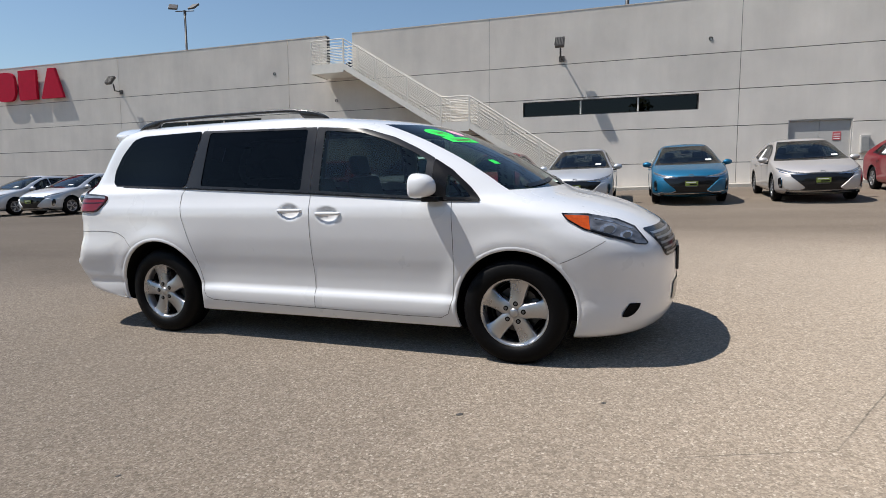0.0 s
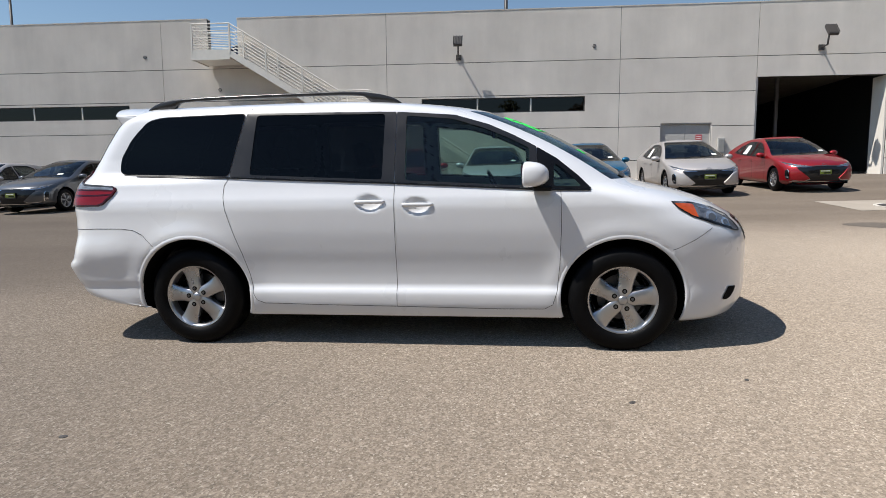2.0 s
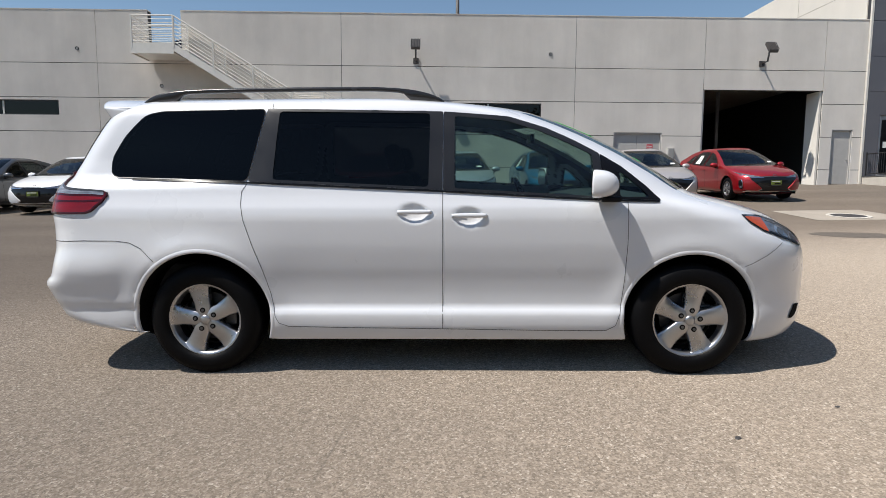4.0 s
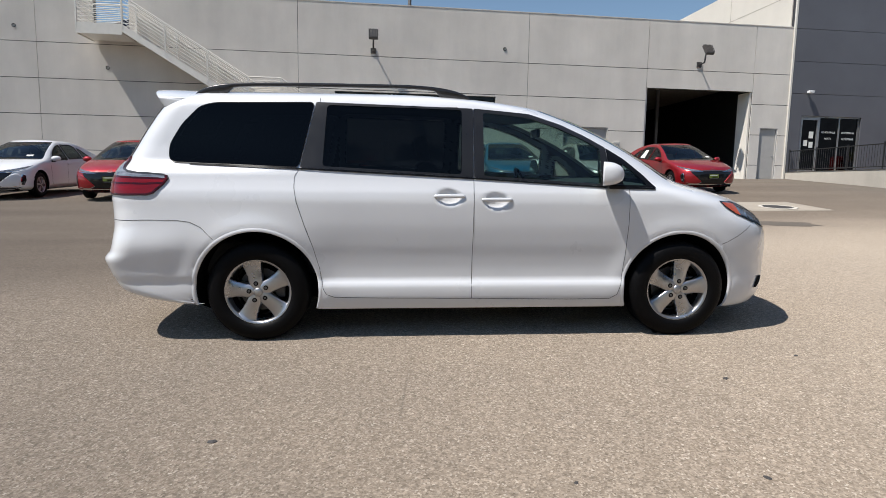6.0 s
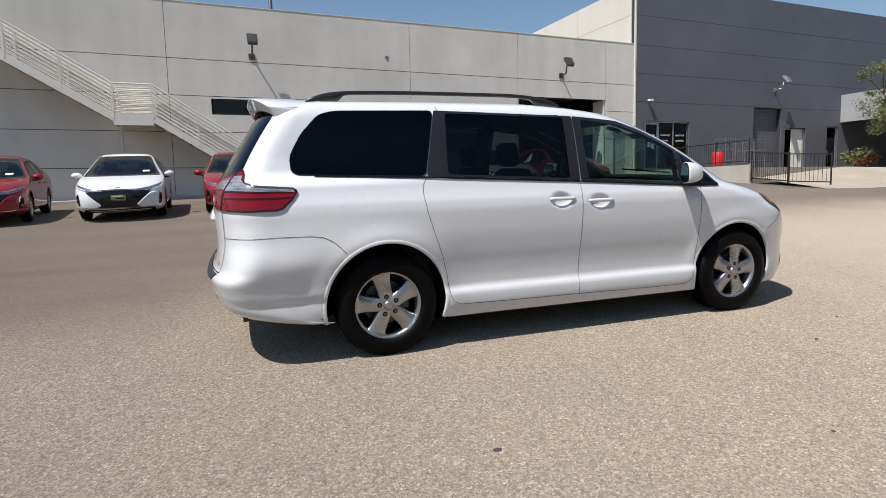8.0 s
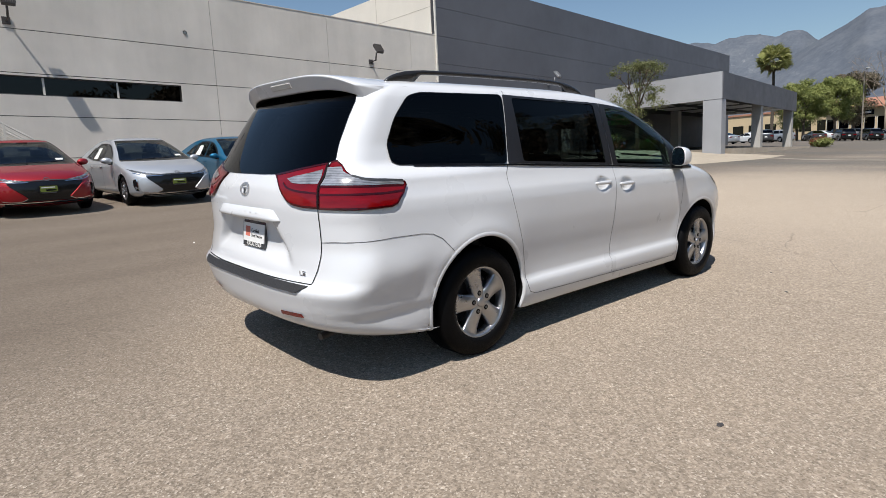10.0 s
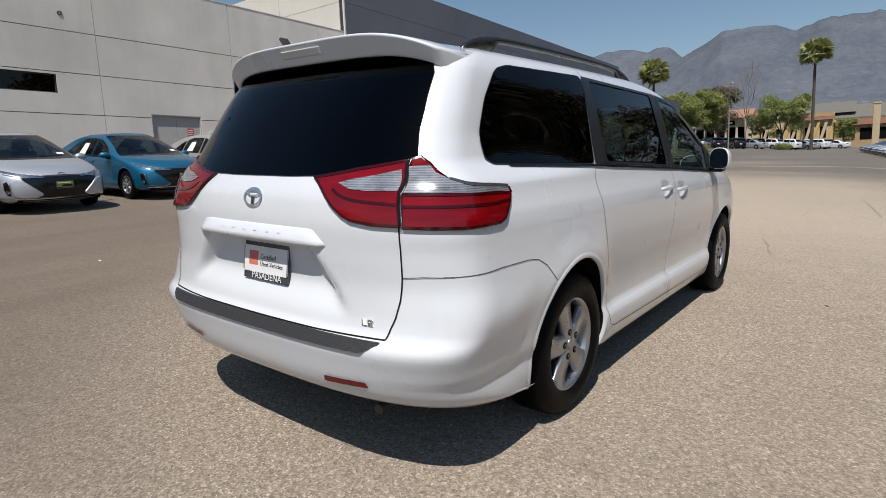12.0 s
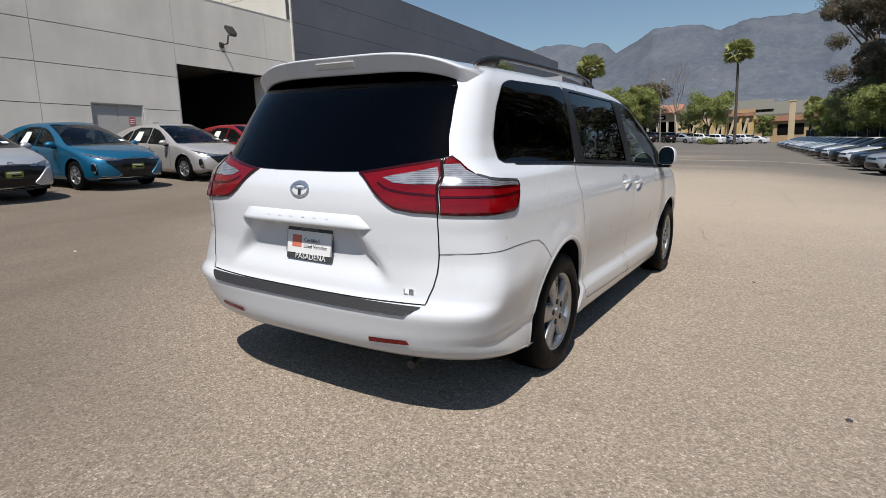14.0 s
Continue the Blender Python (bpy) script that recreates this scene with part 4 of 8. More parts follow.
wire_cart(24.3, 17.9, 4)
wire_cart(25.45, 17.8, -3, 0.93)
wire_cart(26.5, 17.9, 2, 0.97)
can = thing("red_bin", pose(23.5, 17.6, PZ), "red plastic barrel bin on the platform", "bin")
part("barrel", lathe(bmesh.new(), [(0, 0), (0.24, 0), (0.29, 0.12), (0.3, 0.5), (0.28, 0.95), (0.2, 1.02), (0, 1.03)], 24, "Z"), "red", can, smooth=True)
part("hoop", lathe(bmesh.new(), [(0.3, 0.45), (0.315, 0.46), (0.315, 0.5), (0.3, 0.51)], 24, "Z"), "red", can)

# entrance canopy further on
cano = thing("canopy", Matrix(), "entrance canopy with pale end and dark grey fascia on square columns", "canopy", kind="structure")
CX0, CX1, CY0, CY1 = 35.2, 55.3, 10.3, 11.39
flat = Matrix(((1, 0, 0, 0), (0, 0, 1, 0), (0, 1, 0, 0), (0, 0, 0, 1)))
run = pose(CX0, CY0, 0, 0, 0, math.degrees(math.atan2(CY1 - CY0, CX1 - CX0)))
span = math.hypot(CX1 - CX0, CY1 - CY0)
part("roof_slab", prism(bmesh.new(), [(CX0 + 0.05, CY0 + 0.06), (CX1 - 0.02, CY1 + 0.06), (CX1 - 0.02, WALL - 0.11), (CX0 + 0.05, WALL - 0.11)], 4.9, 6.1, flat), "cabin", cano)
part("end_fascia", boxed(CX0 - 0.05, CX0 + 0.04, CY0, WALL - 0.11, 4.66, 6.3), "panelgrey", cano, "pale grey panel fascia")
part("side_fascia", boxed(0.042, span + 0.05, -0.04, 0.05, 4.66, 6.29, 0, run), "grey_clad", cano, "grey metal fascia")
part("pier", boxed(CX0 - 0.03, CX0 + 0.7, CY0 + 0.01, CY0 + 1.15, 0.6, 4.655, 0.01), "panelgrey", cano, "pale grey corner pier")
for u in (9.6, span - 0.75):
    for v in (0.4, 6.4):
        part("column", boxed(u - 0.32, u + 0.32, v - 0.32, v + 0.32, 0.6, 4.898, 0.01, run), "doorgrey", cano)
light_spots = [(x, y) for x in (38, 42, 46, 50, 53.4) for y in (13.0, 16.0)]
for x, y in light_spots:
    part("ceiling_panel", boxed(x - 1.3, x + 1.3, y - 1.0, y + 1.0, 4.86, 4.898), "white", cano)
isl = bmesh.new()
prism(isl, soften([(36.5, 10.0), (57.5, 10.6), (59.5, 12.5), (57.5, 18.9), (36.5, 18.9)], 0.8), 0.9, 1.62, Matrix(((1, 0, 0, 0), (0, 0, 1, 0), (0, 1, 0, 0), (0, 0, 0, 1))))
tagged(part("entrance_island", isl, "slab"), "pale concrete island under the canopy", "pavement", kind="structure")

# utility cover in a pale patch of concrete
pt = bmesh.new()
rows = [[(x, y, gz(x, y) + 0.005) for x in np.linspace(9.85, 12.05, 8)] for y in np.linspace(7.68, 9.45, 6)]
grid(pt, rows)
tagged(part("concrete_patch", pt, "slab"), "pale concrete patch in the asphalt", "pavement", kind="structure")
mh = thing("manhole_cover", on_ground(10.98, 8.32, 0, 0.006), "dark round iron manhole cover in the concrete", "manhole cover")
part("ring", lathe(bmesh.new(), [(0.36, 0.0), (0.36, 0.014), (0.44, 0.014), (0.44, 0.0)], 28, "Z"), "kerb", mh)
part("lid", lathe(bmesh.new(), [(0.0, 0.01), (0.34, 0.01), (0.35, 0.0)], 28, "Z"), "lampbody", mh)
# small dark repair in the lane
pt = bmesh.new()
grid(pt, [[(px, py, gz(px, py) + 0.004) for px, py in ((8.84 + 0.13 * k + 0.05 * v, 5.72 - 0.075 * k + 0.16 * v * (1 - abs(2 * k / 6 - 1) ** 3)) for v in (-1, 0, 1))] for k in range(7)])
bmesh.ops.recalc_face_normals(pt, faces=pt.faces)
tagged(part("asphalt_repair", pt, "repair"), "small dark ragged repair in the asphalt", "pavement", kind="structure")


def light_mast(x, y, z0, z1, yaw, label):
    p = thing("light_mast", pose(x, y, z0, 0, 0, yaw), label, "light mast", "light masts")
    h = z1 - z0
    part("pole", rod(bmesh.new(), (0, 0, 0), (0, 0, h), 0.13, 0.1, 10), "lampbody", p, smooth=True)
    part("cross_arm", rod(bmesh.new(), (-0.95, 0, h + 0.25), (0.95, 0, h + 0.25), 0.05), "lampbody", p)
    part("collar", rod(bmesh.new(), (0, 0, h - 0.1), (0, 0, h + 0.3), 0.14), "lampbody", p)
    for s in (-1, 1):
        m = Matrix.Translation((s * 1.05, -0.25, h + 0.6)) @ pose(0, 0, 0, 40, 0, -20 * s)
        part("lamp_head", boxed(-0.42, 0.42, -0.45, 0.45, -0.09, 0.09, 0.03, m), "lampbody", p)
        part("lamp_lens", boxed(-0.34, 0.34, -0.36, 0.36, -0.1, -0.0905, 0, m), "lens", p)


light_mast(-39.5, 43.7, 6.5, 19.0, 15, "tall dark mast with two flood lights on the roof deck")
light_mast(3.1, 31.5, 6.5, 14.5, 15, "tall dark mast with two flood lights on the roof deck")

# ---- vehicles ----


class Shell:
    """A car body as a stack of level outlines: half width w, nose f, tail r, and how far the ends are rounded (lf, lr)."""

    def __init__(self, w, f, r, lf, lr, pf=2.4, pr=3.0, swell=None):
        self.swell = swell or (lambda x, z: 0.0)
        self.w, self.f, self.r, self.lf, self.lr, self.pf, self.pr = pchip(w), pchip(f), pchip(r), pchip(lf), pchip(lr), pf, pr

    def half(self, x, z):
        """The half width at x and z."""
        w, f, r, lf, lr = self.w(z) + self.swell(x, z), self.f(z), self.r(z), self.lf(z), self.lr(z)
        if x > f - lf:
            return w * max(0.0, 1 - min(1, (x - f + lf) / lf) ** self.pf) ** (1 / self.pf)
        if x < r + lr:
            return w * max(0.0, 1 - min(1, (r + lr - x) / lr) ** self.pr) ** (1 / self.pr)
        return w

    def wr(self, z):
        """The half width at the tail."""
        return self.w(z) + self.swell(self.r(z) + 0.05, z)

    def tail(self, y, z):
        t = min(1, abs(y) / self.wr(z))
        return self.r(z) + self.lr(z) * (1 - (1 - t**self.pr) ** (1 / self.pr))

    def nose(self, y, z):
        t = min(1, abs(y) / self.w(z))
        return self.f(z) - self.lf(z) * (1 - (1 - t**self.pf) ** (1 / self.pf))

    def top(self, x, y, z0, z1):
        """The height at which the skin passes over (x, y), between z0 and z1."""
        for _ in range(30):
            m = (z0 + z1) / 2
            if self.half(x, m) > abs(y) and self.r(m) < x < self.f(m):
                z0 = m
            else:
                z1 = m
        return (z0 + z1) / 2

    def outline(self, z, nr, ns, nf):
        w, f, r, lf, lr = self.w(z), self.f(z), self.r(z), self.lf(z), self.lr(z)
        out = []
        for k in range(nr):
            a = (k / nr) * math.pi / 2
            x = r + lr * (1 - math.cos(a) ** (2 / self.pr))
            out.append((x, (w + self.swell(x, z)) * math.sin(a) ** (2 / self.pr)))
        a, b = r + lr, f - lf
        out += [(a + (b - a) * k / ns, w + self.swell(a + (b - a) * k / ns, z)) for k in range(ns)]
        for k in range(nf + 1):
            g = (k / nf) * math.pi / 2
            x = f - lf * (1 - math.sin(g) ** (2 / self.pf))
            out.append((x, (w + self.swell(x, z)) * max(0.0, math.cos(g)) ** (2 / self.pf)))
        return out

    def side(self, sign, off):
        return lambda u, v: (u, sign * (self.half(u, v) + off), v)

    def back(self, off):
        return lambda u, v: (self.tail(u, v) - off, u, v)

    def front(self, off):
        return lambda u, v: (self.nose(u, v) + off, u, v)


def in_poly(p, poly):
    x, y, ok = p[0], p[1], False
    for k in range(len(poly)):
        (x0, y0), (x1, y1) = poly[k - 1], poly[k]
        if (y0 > y) != (y1 > y) and x < (x1 - x0) * (y - y0) / (y1 - y0) + x0:
            ok = not ok
    return ok


def shell_parts(sh, zs, nr, ns, nf, classify, arches, mats, root, liner=None, dent=None, clear_of=()):
    """Cuts the skin into parts. classify(x, y, z, k) names the part of a face, or None for an opening. arches: (x, z, radius)."""
    verts, faces, names = [], [], []
    rings = []
    for z in zs:
        o = sh.outline(z, nr, ns, nf)
        ring = [(x, -y, z) for x, y in o] + [(x, y, z) for x, y in o[-2:0:-1]]
        rings.append(ring)
    n = len(rings[0])
    for ring in rings:
        for x, y, z in ring:
            for ax, az, R in arches:
                d = math.hypot(x - ax, z - az)
                if (-0.05 if 0.24 < z < az else -0.03) < d - R < 0.03 and abs(y) > 0.5:
                    x, z = ax + (x - ax) * R / d, az + (z - az) * R / d
                    y = math.copysign(sh.half(x, max(z, zs[0])), y)
            dx, dy = dent(x, y, z) if dent else (0.0, 0.0)
            verts.append((x + dx, y + dy, z))
    for k in range(len(zs) - 1):
        for j in range(n):
            a, b = k * n + j, k * n + (j + 1) % n
            faces.append((a, b, b + n, a + n))
    V = np.array(verts)
    F = np.array(faces)
    C = V[F].mean(1)
    nrm = np.cross(V[F[:, 2]] - V[F[:, 0]], V[F[:, 3]] - V[F[:, 1]])
    nrm /= np.linalg.norm(nrm, axis=1, keepdims=True) + 1e-12
    VN = np.zeros_like(V)
    for c in range(4):
        np.add.at(VN, F[:, c], nrm)
    VN /= np.linalg.norm(VN, axis=1, keepdims=True) + 1e-12
    groups = {}
    for i, (x, y, z) in enumerate(C):
        if abs(y) > 0.45 and any(math.hypot(x - ax, z - az) < R - 0.004 for ax, az, R in arches):
            continue
        name = classify(x, y, z, i // n)
        if name:
            groups.setdefault(name, []).append(i)
    made = {}
    for name, ids in groups.items():
        used, where = np.unique(F[ids].ravel(), return_inverse=True)
        me = bpy.data.meshes.new(name)
        me.from_pydata(V[used].tolist(), [], where.reshape(-1, 4).tolist())
        me.shade_smooth()
        me.normals_split_custom_set_from_vertices(VN[used].tolist())
        me.materials.append(M[mats.get(name, mats["body"])] if isinstance(mats.get(name, mats["body"]), str) else mats.get(name, mats["body"]))
        ob = new(name, me)
        ob.parent = root
        made[name] = ob
    if liner:
        ids = [i for name, some in groups.items() if mats.get(name, "") not in ("tint", "clear", "tintdark", "carglass") for i in some if C[i][2] > 0.3 and all(math.hypot(C[i][0] - ax, C[i][2] - az) > R + 0.07 for ax, az, R in arches) and not any(in_poly((C[i][0], C[i][2]), q) for q in clear_of)]
        used, where = np.unique(F[ids].ravel(), return_inverse=True)
        me = bpy.data.meshes.new("cabin_lining")
        me.from_pydata((V[used] - VN[used] * 0.035).tolist(), [], where.reshape(-1, 4)[:, ::-1].tolist())
        me.shade_smooth()
        me.materials.append(M[liner])
        new("cabin_lining", me).parent = root
    return made


def wheel(parent, x, y, z, R, rim, width, side, spokes=5, dark=False, holes=True, phase=0.2, face=0.45):
    """A wheel whose face looks along side * y."""
    s = side
    name = part("wheel", lathe(bmesh.new(), [(rim * 0.97, -width * 0.5 * s), (R - 0.05, -width * 0.5 * s), (R - 0.012, -width * 0.42 * s), (R, -width * 0.3 * s), (R, width * 0.3 * s), (R - 0.012, width * 0.42 * s), (R - 0.045, width * 0.5 * s), (rim + 0.03, width * 0.52 * s), (rim, width * 0.47 * s), (rim * 0.97, width * 0.4 * s)], 56), "rubber", parent, "black tyre on an alloy wheel", True)
    name.location = (x, y, z)
    f = width * face * s
    part("rim", lathe(bmesh.new(), [(rim + 0.004, f + 0.004 * s), (rim - 0.008, f + 0.008 * s), (rim - 0.022, f - 0.012 * s), (rim - 0.03, f - 0.09 * s), (rim - 0.05, f - 0.14 * s)], 48), "alloy", name, smooth=True)
    part("barrel", lathe(bmesh.new(), [(rim - 0.03, f - 0.06 * s), (rim - 0.055, -f), (0.02, -f * 0.9)], 40), "gap", name, smooth=True)
    part("brake_disc", lathe(bmesh.new(), [(0.0, f - 0.1 * s), (rim * 0.66, f - 0.1 * s), (rim * 0.66, f - 0.115 * s), (0.0, f - 0.116 * s)], 36), "alloydark", name)
    bm = boxed(rim * 0.38, rim * 0.74, min(f - 0.13 * s, f - 0.075 * s), max(f - 0.13 * s, f - 0.075 * s), -0.06, 0.08, 0.015)
    part("brake_caliper", bm, "alloydark", name)
    for k in range(spokes):
        a = math.pi / 2 + 2 * math.pi * k / spokes - s * phase
        rows = []
        slim = 5 / spokes
        for r, hw, dep in ((0.03, 0.036, 0.001), (0.07, 0.048, 0.001), (0.105, 0.049, -0.004), (rim * 0.66, 0.055, -0.009), (rim * 0.82, 0.064, -0.009), (rim * 0.9, 0.073, -0.006), (rim - 0.012, 0.09, 0.002)):
            y0, hw = f + dep * s, hw * slim
            rows.append([(r, y0 - 0.05 * s, -hw), (r, y0 - 0.008 * s, -hw), (r, y0, -hw * 0.85), (r, y0 + 0.003 * s, 0), (r, y0, hw * 0.85), (r, y0 - 0.008 * s, hw), (r, y0 - 0.05 * s, hw)])
        bm = grid(bmesh.new(), rows, close=True)
        bmesh.ops.transform(bm, matrix=Matrix.Rotation(-a, 4, "Y"), verts=bm.verts)
        bmesh.ops.recalc_face_normals(bm, faces=bm.faces)
        part("spoke", bm, "alloydark" if dark and k % 2 else "alloy", name, smooth=True)
    part("hub", lathe(bmesh.new(), [(0.0, f - 0.001 * s), (0.058, f - 0.001 * s), (0.078, f - 0.008 * s), (0.084, f - 0.04 * s)], 30), "alloy", name, smooth=True)
    part("hub_cap", lathe(bmesh.new(), [(0.0, f + 0.014 * s), (0.022, f + 0.013 * s), (0.031, f + 0.006 * s), (0.033, f - 0.02 * s)], 24), "alloy", name, smooth=True)
    if holes:
        for k in range(5):
            a = math.pi / 2 + 2 * math.pi * k / 5 - s * phase
            cx, cz = 0.062 * math.cos(a), 0.062 * math.sin(a)
            # A black disc stands for the shade in each nut's pocket.
            part("nut_seat", rod(bmesh.new(), (cx, f - 0.03 * s, cz), (cx, f + 0.0055 * s, cz), 0.017, n=12), "gap", name)
            part("lug_nut", rod(bmesh.new(), (cx, f - 0.03 * s, cz), (cx, f + 0.010 * s, cz), 0.0092, n=6), "alloydark", name)
    return name


HEART = Vector((1.4, 0, 0.8))


def sill(x, z):
    """The lip along the foot of the doors, and the flares over the wheels."""
    t = min(1, max(0, (x - 0.36) / 0.12)) * min(1, max(0, (2.68 - x) / 0.12))
    u, v = min(1, max(0, (0.44 - z) / 0.05)), min(1, max(0, (0.31 - z) / 0.09))
    lip = 0.024 * u * u * (3 - 2 * u) * (1 - 0.6 * v) * t * t * (3 - 2 * t)
    # the rear bumper stands proud of the flank, with a soft crease above its valance
    hip, wing = min(1, max(0, (0.7 - x) / 0.95)), min(1, max(0, (-0.2 - x) / 0.5))
    a, b = min(1, max(0, (1.0 - z) / 0.3)), min(1, max(0, (0.84 - z) / 0.2))
    lip += 0.034 * hip * hip * (3 - 2 * hip) * a * a * (3 - 2 * a) + 0.032 * wing * wing * (3 - 2 * wing) * b * b * (3 - 2 * b) * min(1, max(0.4, (z - 0.3) / 0.3))
    crease = min(1, max(0, (0.47 - z) / 0.05)) * min(1, max(0, (-0.27 - x) / 0.1))
    lip -= 0.012 * crease * crease * (3 - 2 * crease)
    for ax in (0.0, 3.01):
        d = math.hypot(x - ax, z - 0.364)
        lip += 0.012 * math.exp(-(((d - 0.44) / 0.075) ** 2)) * min(1, max(0, (z - 0.3) / 0.2))
    # the cabin draws in towards the tail above the shoulder
    a, b, c = min(1, max(0, (z - 1.16) / 0.1)), min(1, max(0, (0.55 - x) / 1.1)), min(1, max(0, (z - 1.35) / 0.27))
    return lip - (0.07 - 0.03 * c) * a * a * (3 - 2 * a) * b * b * (3 - 2 * b)


# the minivan
VAN = Shell(
    w=[(0.17, 0.82), (0.22, 0.922), (0.26, 0.934), (0.30, 0.94), (0.36, 0.944), (0.41, 0.942), (0.45, 0.938), (0.5, 0.939), (0.58, 0.947), (0.7, 0.967), (0.85, 0.983), (0.97, 0.986), (1.04, 0.976), (1.09, 0.958), (1.13, 0.944), (1.2, 0.925), (1.35, 0.88), (1.5, 0.833), (1.6, 0.798), (1.64, 0.781), (1.67, 0.763), (1.69, 0.746), (1.71, 0.713), (1.73, 0.64), (1.745, 0.52), (1.755, 0.33), (1.76, 0.12), (1.762, 0.004)],
    f=[(0.17, 3.84), (0.22, 3.93), (0.3, 3.985), (0.45, 4.0), (0.6, 4.0), (0.72, 3.985), (0.8, 3.95), (0.87, 3.885), (0.93, 3.79), (0.98, 3.69), (1.03, 3.55), (1.07, 3.41), (1.1, 3.28), (1.12, 3.21), (1.15, 3.15), (1.25, 2.99), (1.4, 2.73), (1.52, 2.48), (1.6, 2.28), (1.655, 2.11), (1.69, 1.9), (1.72, 1.61), (1.74, 1.28), (1.755, 0.9), (1.76, 0.7)],
    r=[(0.17, -0.45), (0.24, -0.58), (0.28, -0.82), (0.3, -0.93), (0.33, -1.03), (0.36, -1.08), (0.42, -1.112), (0.5, -1.131), (0.57, -1.144), (0.59, -1.137), (0.61, -1.118), (0.63, -1.098), (0.7, -1.082), (0.8, -1.076), (0.9, -1.08), (1.0, -1.082), (1.1, -1.07), (1.2, -1.025), (1.3, -0.965), (1.5, -0.84), (1.62, -0.755), (1.67, -0.7), (1.7, -0.64), (1.72, -0.56), (1.74, -0.38), (1.755, -0.1), (1.76, 0.2)],
    lf=[(0.17, 0.6), (0.3, 0.72), (0.6, 0.74), (0.9, 0.78), (1.0, 0.7), (1.1, 0.62), (1.15, 0.59), (1.4, 0.55), (1.6, 0.55), (1.7, 0.6), (1.76, 0.4)],
    lr=[(0.17, 0.34), (0.3, 0.43), (0.4, 0.39), (0.55, 0.33), (0.62, 0.31), (0.72, 0.335), (0.82, 0.365), (0.92, 0.365), (1.0, 0.345), (1.05, 0.34), (1.2, 0.32), (1.6, 0.28), (1.7, 0.3), (1.76, 0.2)],
    pf=2.35, pr=2.9, swell=sill)
ARCH_R, ARCH_F = (0.0, 0.365, 0.42), (3.01, 0.362, 0.408)
QUARTER = soften([(-0.583, 1.262), (-0.545, 1.237), (0.297, 1.212), (0.398, 1.66), (-0.28, 1.652), (-0.385, 1.626), (-0.505, 1.5), (-0.588, 1.355)], 0.04)
QUARTER_G = soften([(-0.556, 1.278), (-0.525, 1.257), (0.275, 1.232), (0.37, 1.642), (-0.27, 1.633), (-0.37, 1.606), (-0.483, 1.488), (-0.56, 1.35)], 0.04)
SLIDER = soften([(0.304, 1.212), (1.492, 1.155), (1.497, 1.632), (0.405, 1.66)], 0.012)
SLIDER_G = soften([(0.455, 1.222), (1.408, 1.174), (1.418, 1.62), (0.482, 1.64)], 0.025)
FRONTW = soften([(1.498, 1.154), (2.448, 1.1), (2.448, 1.372), (2.3, 1.452), (2.13, 1.53), (1.9, 1.6), (1.5, 1.632)], 0.012)
FRONTW_G = soften([(1.566, 1.166), (2.4, 1.116), (2.4, 1.363), (2.27, 1.43), (2.1, 1.504), (1.885, 1.572), (1.568, 1.604)], 0.02)
SAIL = soften([(2.45, 1.1), (2.8, 1.092), (2.72, 1.175), (2.58, 1.292), (2.45, 1.37)], 0.012)
SAIL_G = soften([(2.555, 1.112), (2.735, 1.108), (2.69, 1.155), (2.605, 1.232), (2.56, 1.262)], 0.02)
PANES = ((QUARTER, QUARTER_G, "tintdark", "dark privacy glass"), (SLIDER, SLIDER_G, "tint", "dark privacy glass"), (FRONTW, FRONTW_G, "clear", "lightly tinted clear glass"), (SAIL, SAIL_G, "clear", "small clear corner glass"))
X, Y3, Z3 = Vector((0.9987, -0.0499, 0.0097)), Vector((0.0494, 0.9978, 0.0452)), Vector((-0.0119, -0.0447, 0.9989))
vm = Matrix((X, Y3, Z3)).transposed().to_4x4()
vm.translation = (0.0512, 0.0137, 0.0434)
van = thing("minivan", vm, "white minivan with dark privacy glass and black roof rails", "minivan")
ZV = spaced((0.17, 0.36, 11), (0.36, 0.94, 30), (0.94, 1.17, 18), (1.17, 1.62, 22), (1.62, 1.762, 23))
DOORF = [(1.492, 0.0), (1.492, 1.7), (2.0, 1.6), (2.82, 1.1), (2.598, 1.09), (2.603, 0.82), (2.59, 0.5), (2.53, 0.29)]
DOORS = [(0.43, 1.7), (1.492, 1.7), (1.492, 0.29), (0.53, 0.31), (0.46, 0.36), (0.39, 0.66), (0.275, 1.0), (0.262, 1.21)]


HOLES = {p[2] + p[3] + str(k): inset(p[1], 0.004 if p[2] == "tintdark" else -0.015) for k, p in enumerate(PANES)}


def split(poly, k=5):
    """Each edge of a polygon in k pieces."""
    return [(a[0] + (b[0] - a[0]) * i / k, a[1] + (b[1] - a[1]) * i / k) for a, b in zip(poly, poly[1:] + poly[:1]) for i in range(k)]


HANDLES = ((1.325, 1.022), (1.655, 1.0))


def a_tail(y, z):
    """The angle round the rear corner of a point on the tail."""
    return math.asin(min(1, abs(y) / VAN.wr(z)) ** (VAN.pr / 2))


def a_side(x, z):
    """The same angle for a point on the flank; past the corner it runs on in metres."""
    e = VAN.r(z) + VAN.lr(z)
    return math.pi / 2 + x - e if x >= e else math.acos(min(1, (e - x) / VAN.lr(z)) ** (VAN.pr / 2))


def corner_at(a, z):
    b, e = abs(a), VAN.r(z) + VAN.lr(z)
    x = e - VAN.lr(z) * math.cos(b) ** (2 / VAN.pr) if b < math.pi / 2 else e + b - math.pi / 2
    wide = VAN.w(z) + VAN.swell(x, z)
    return Vector((x, math.copysign(wide * (math.sin(b) ** (2 / VAN.pr) if b < math.pi / 2 else 1.0), a), z))


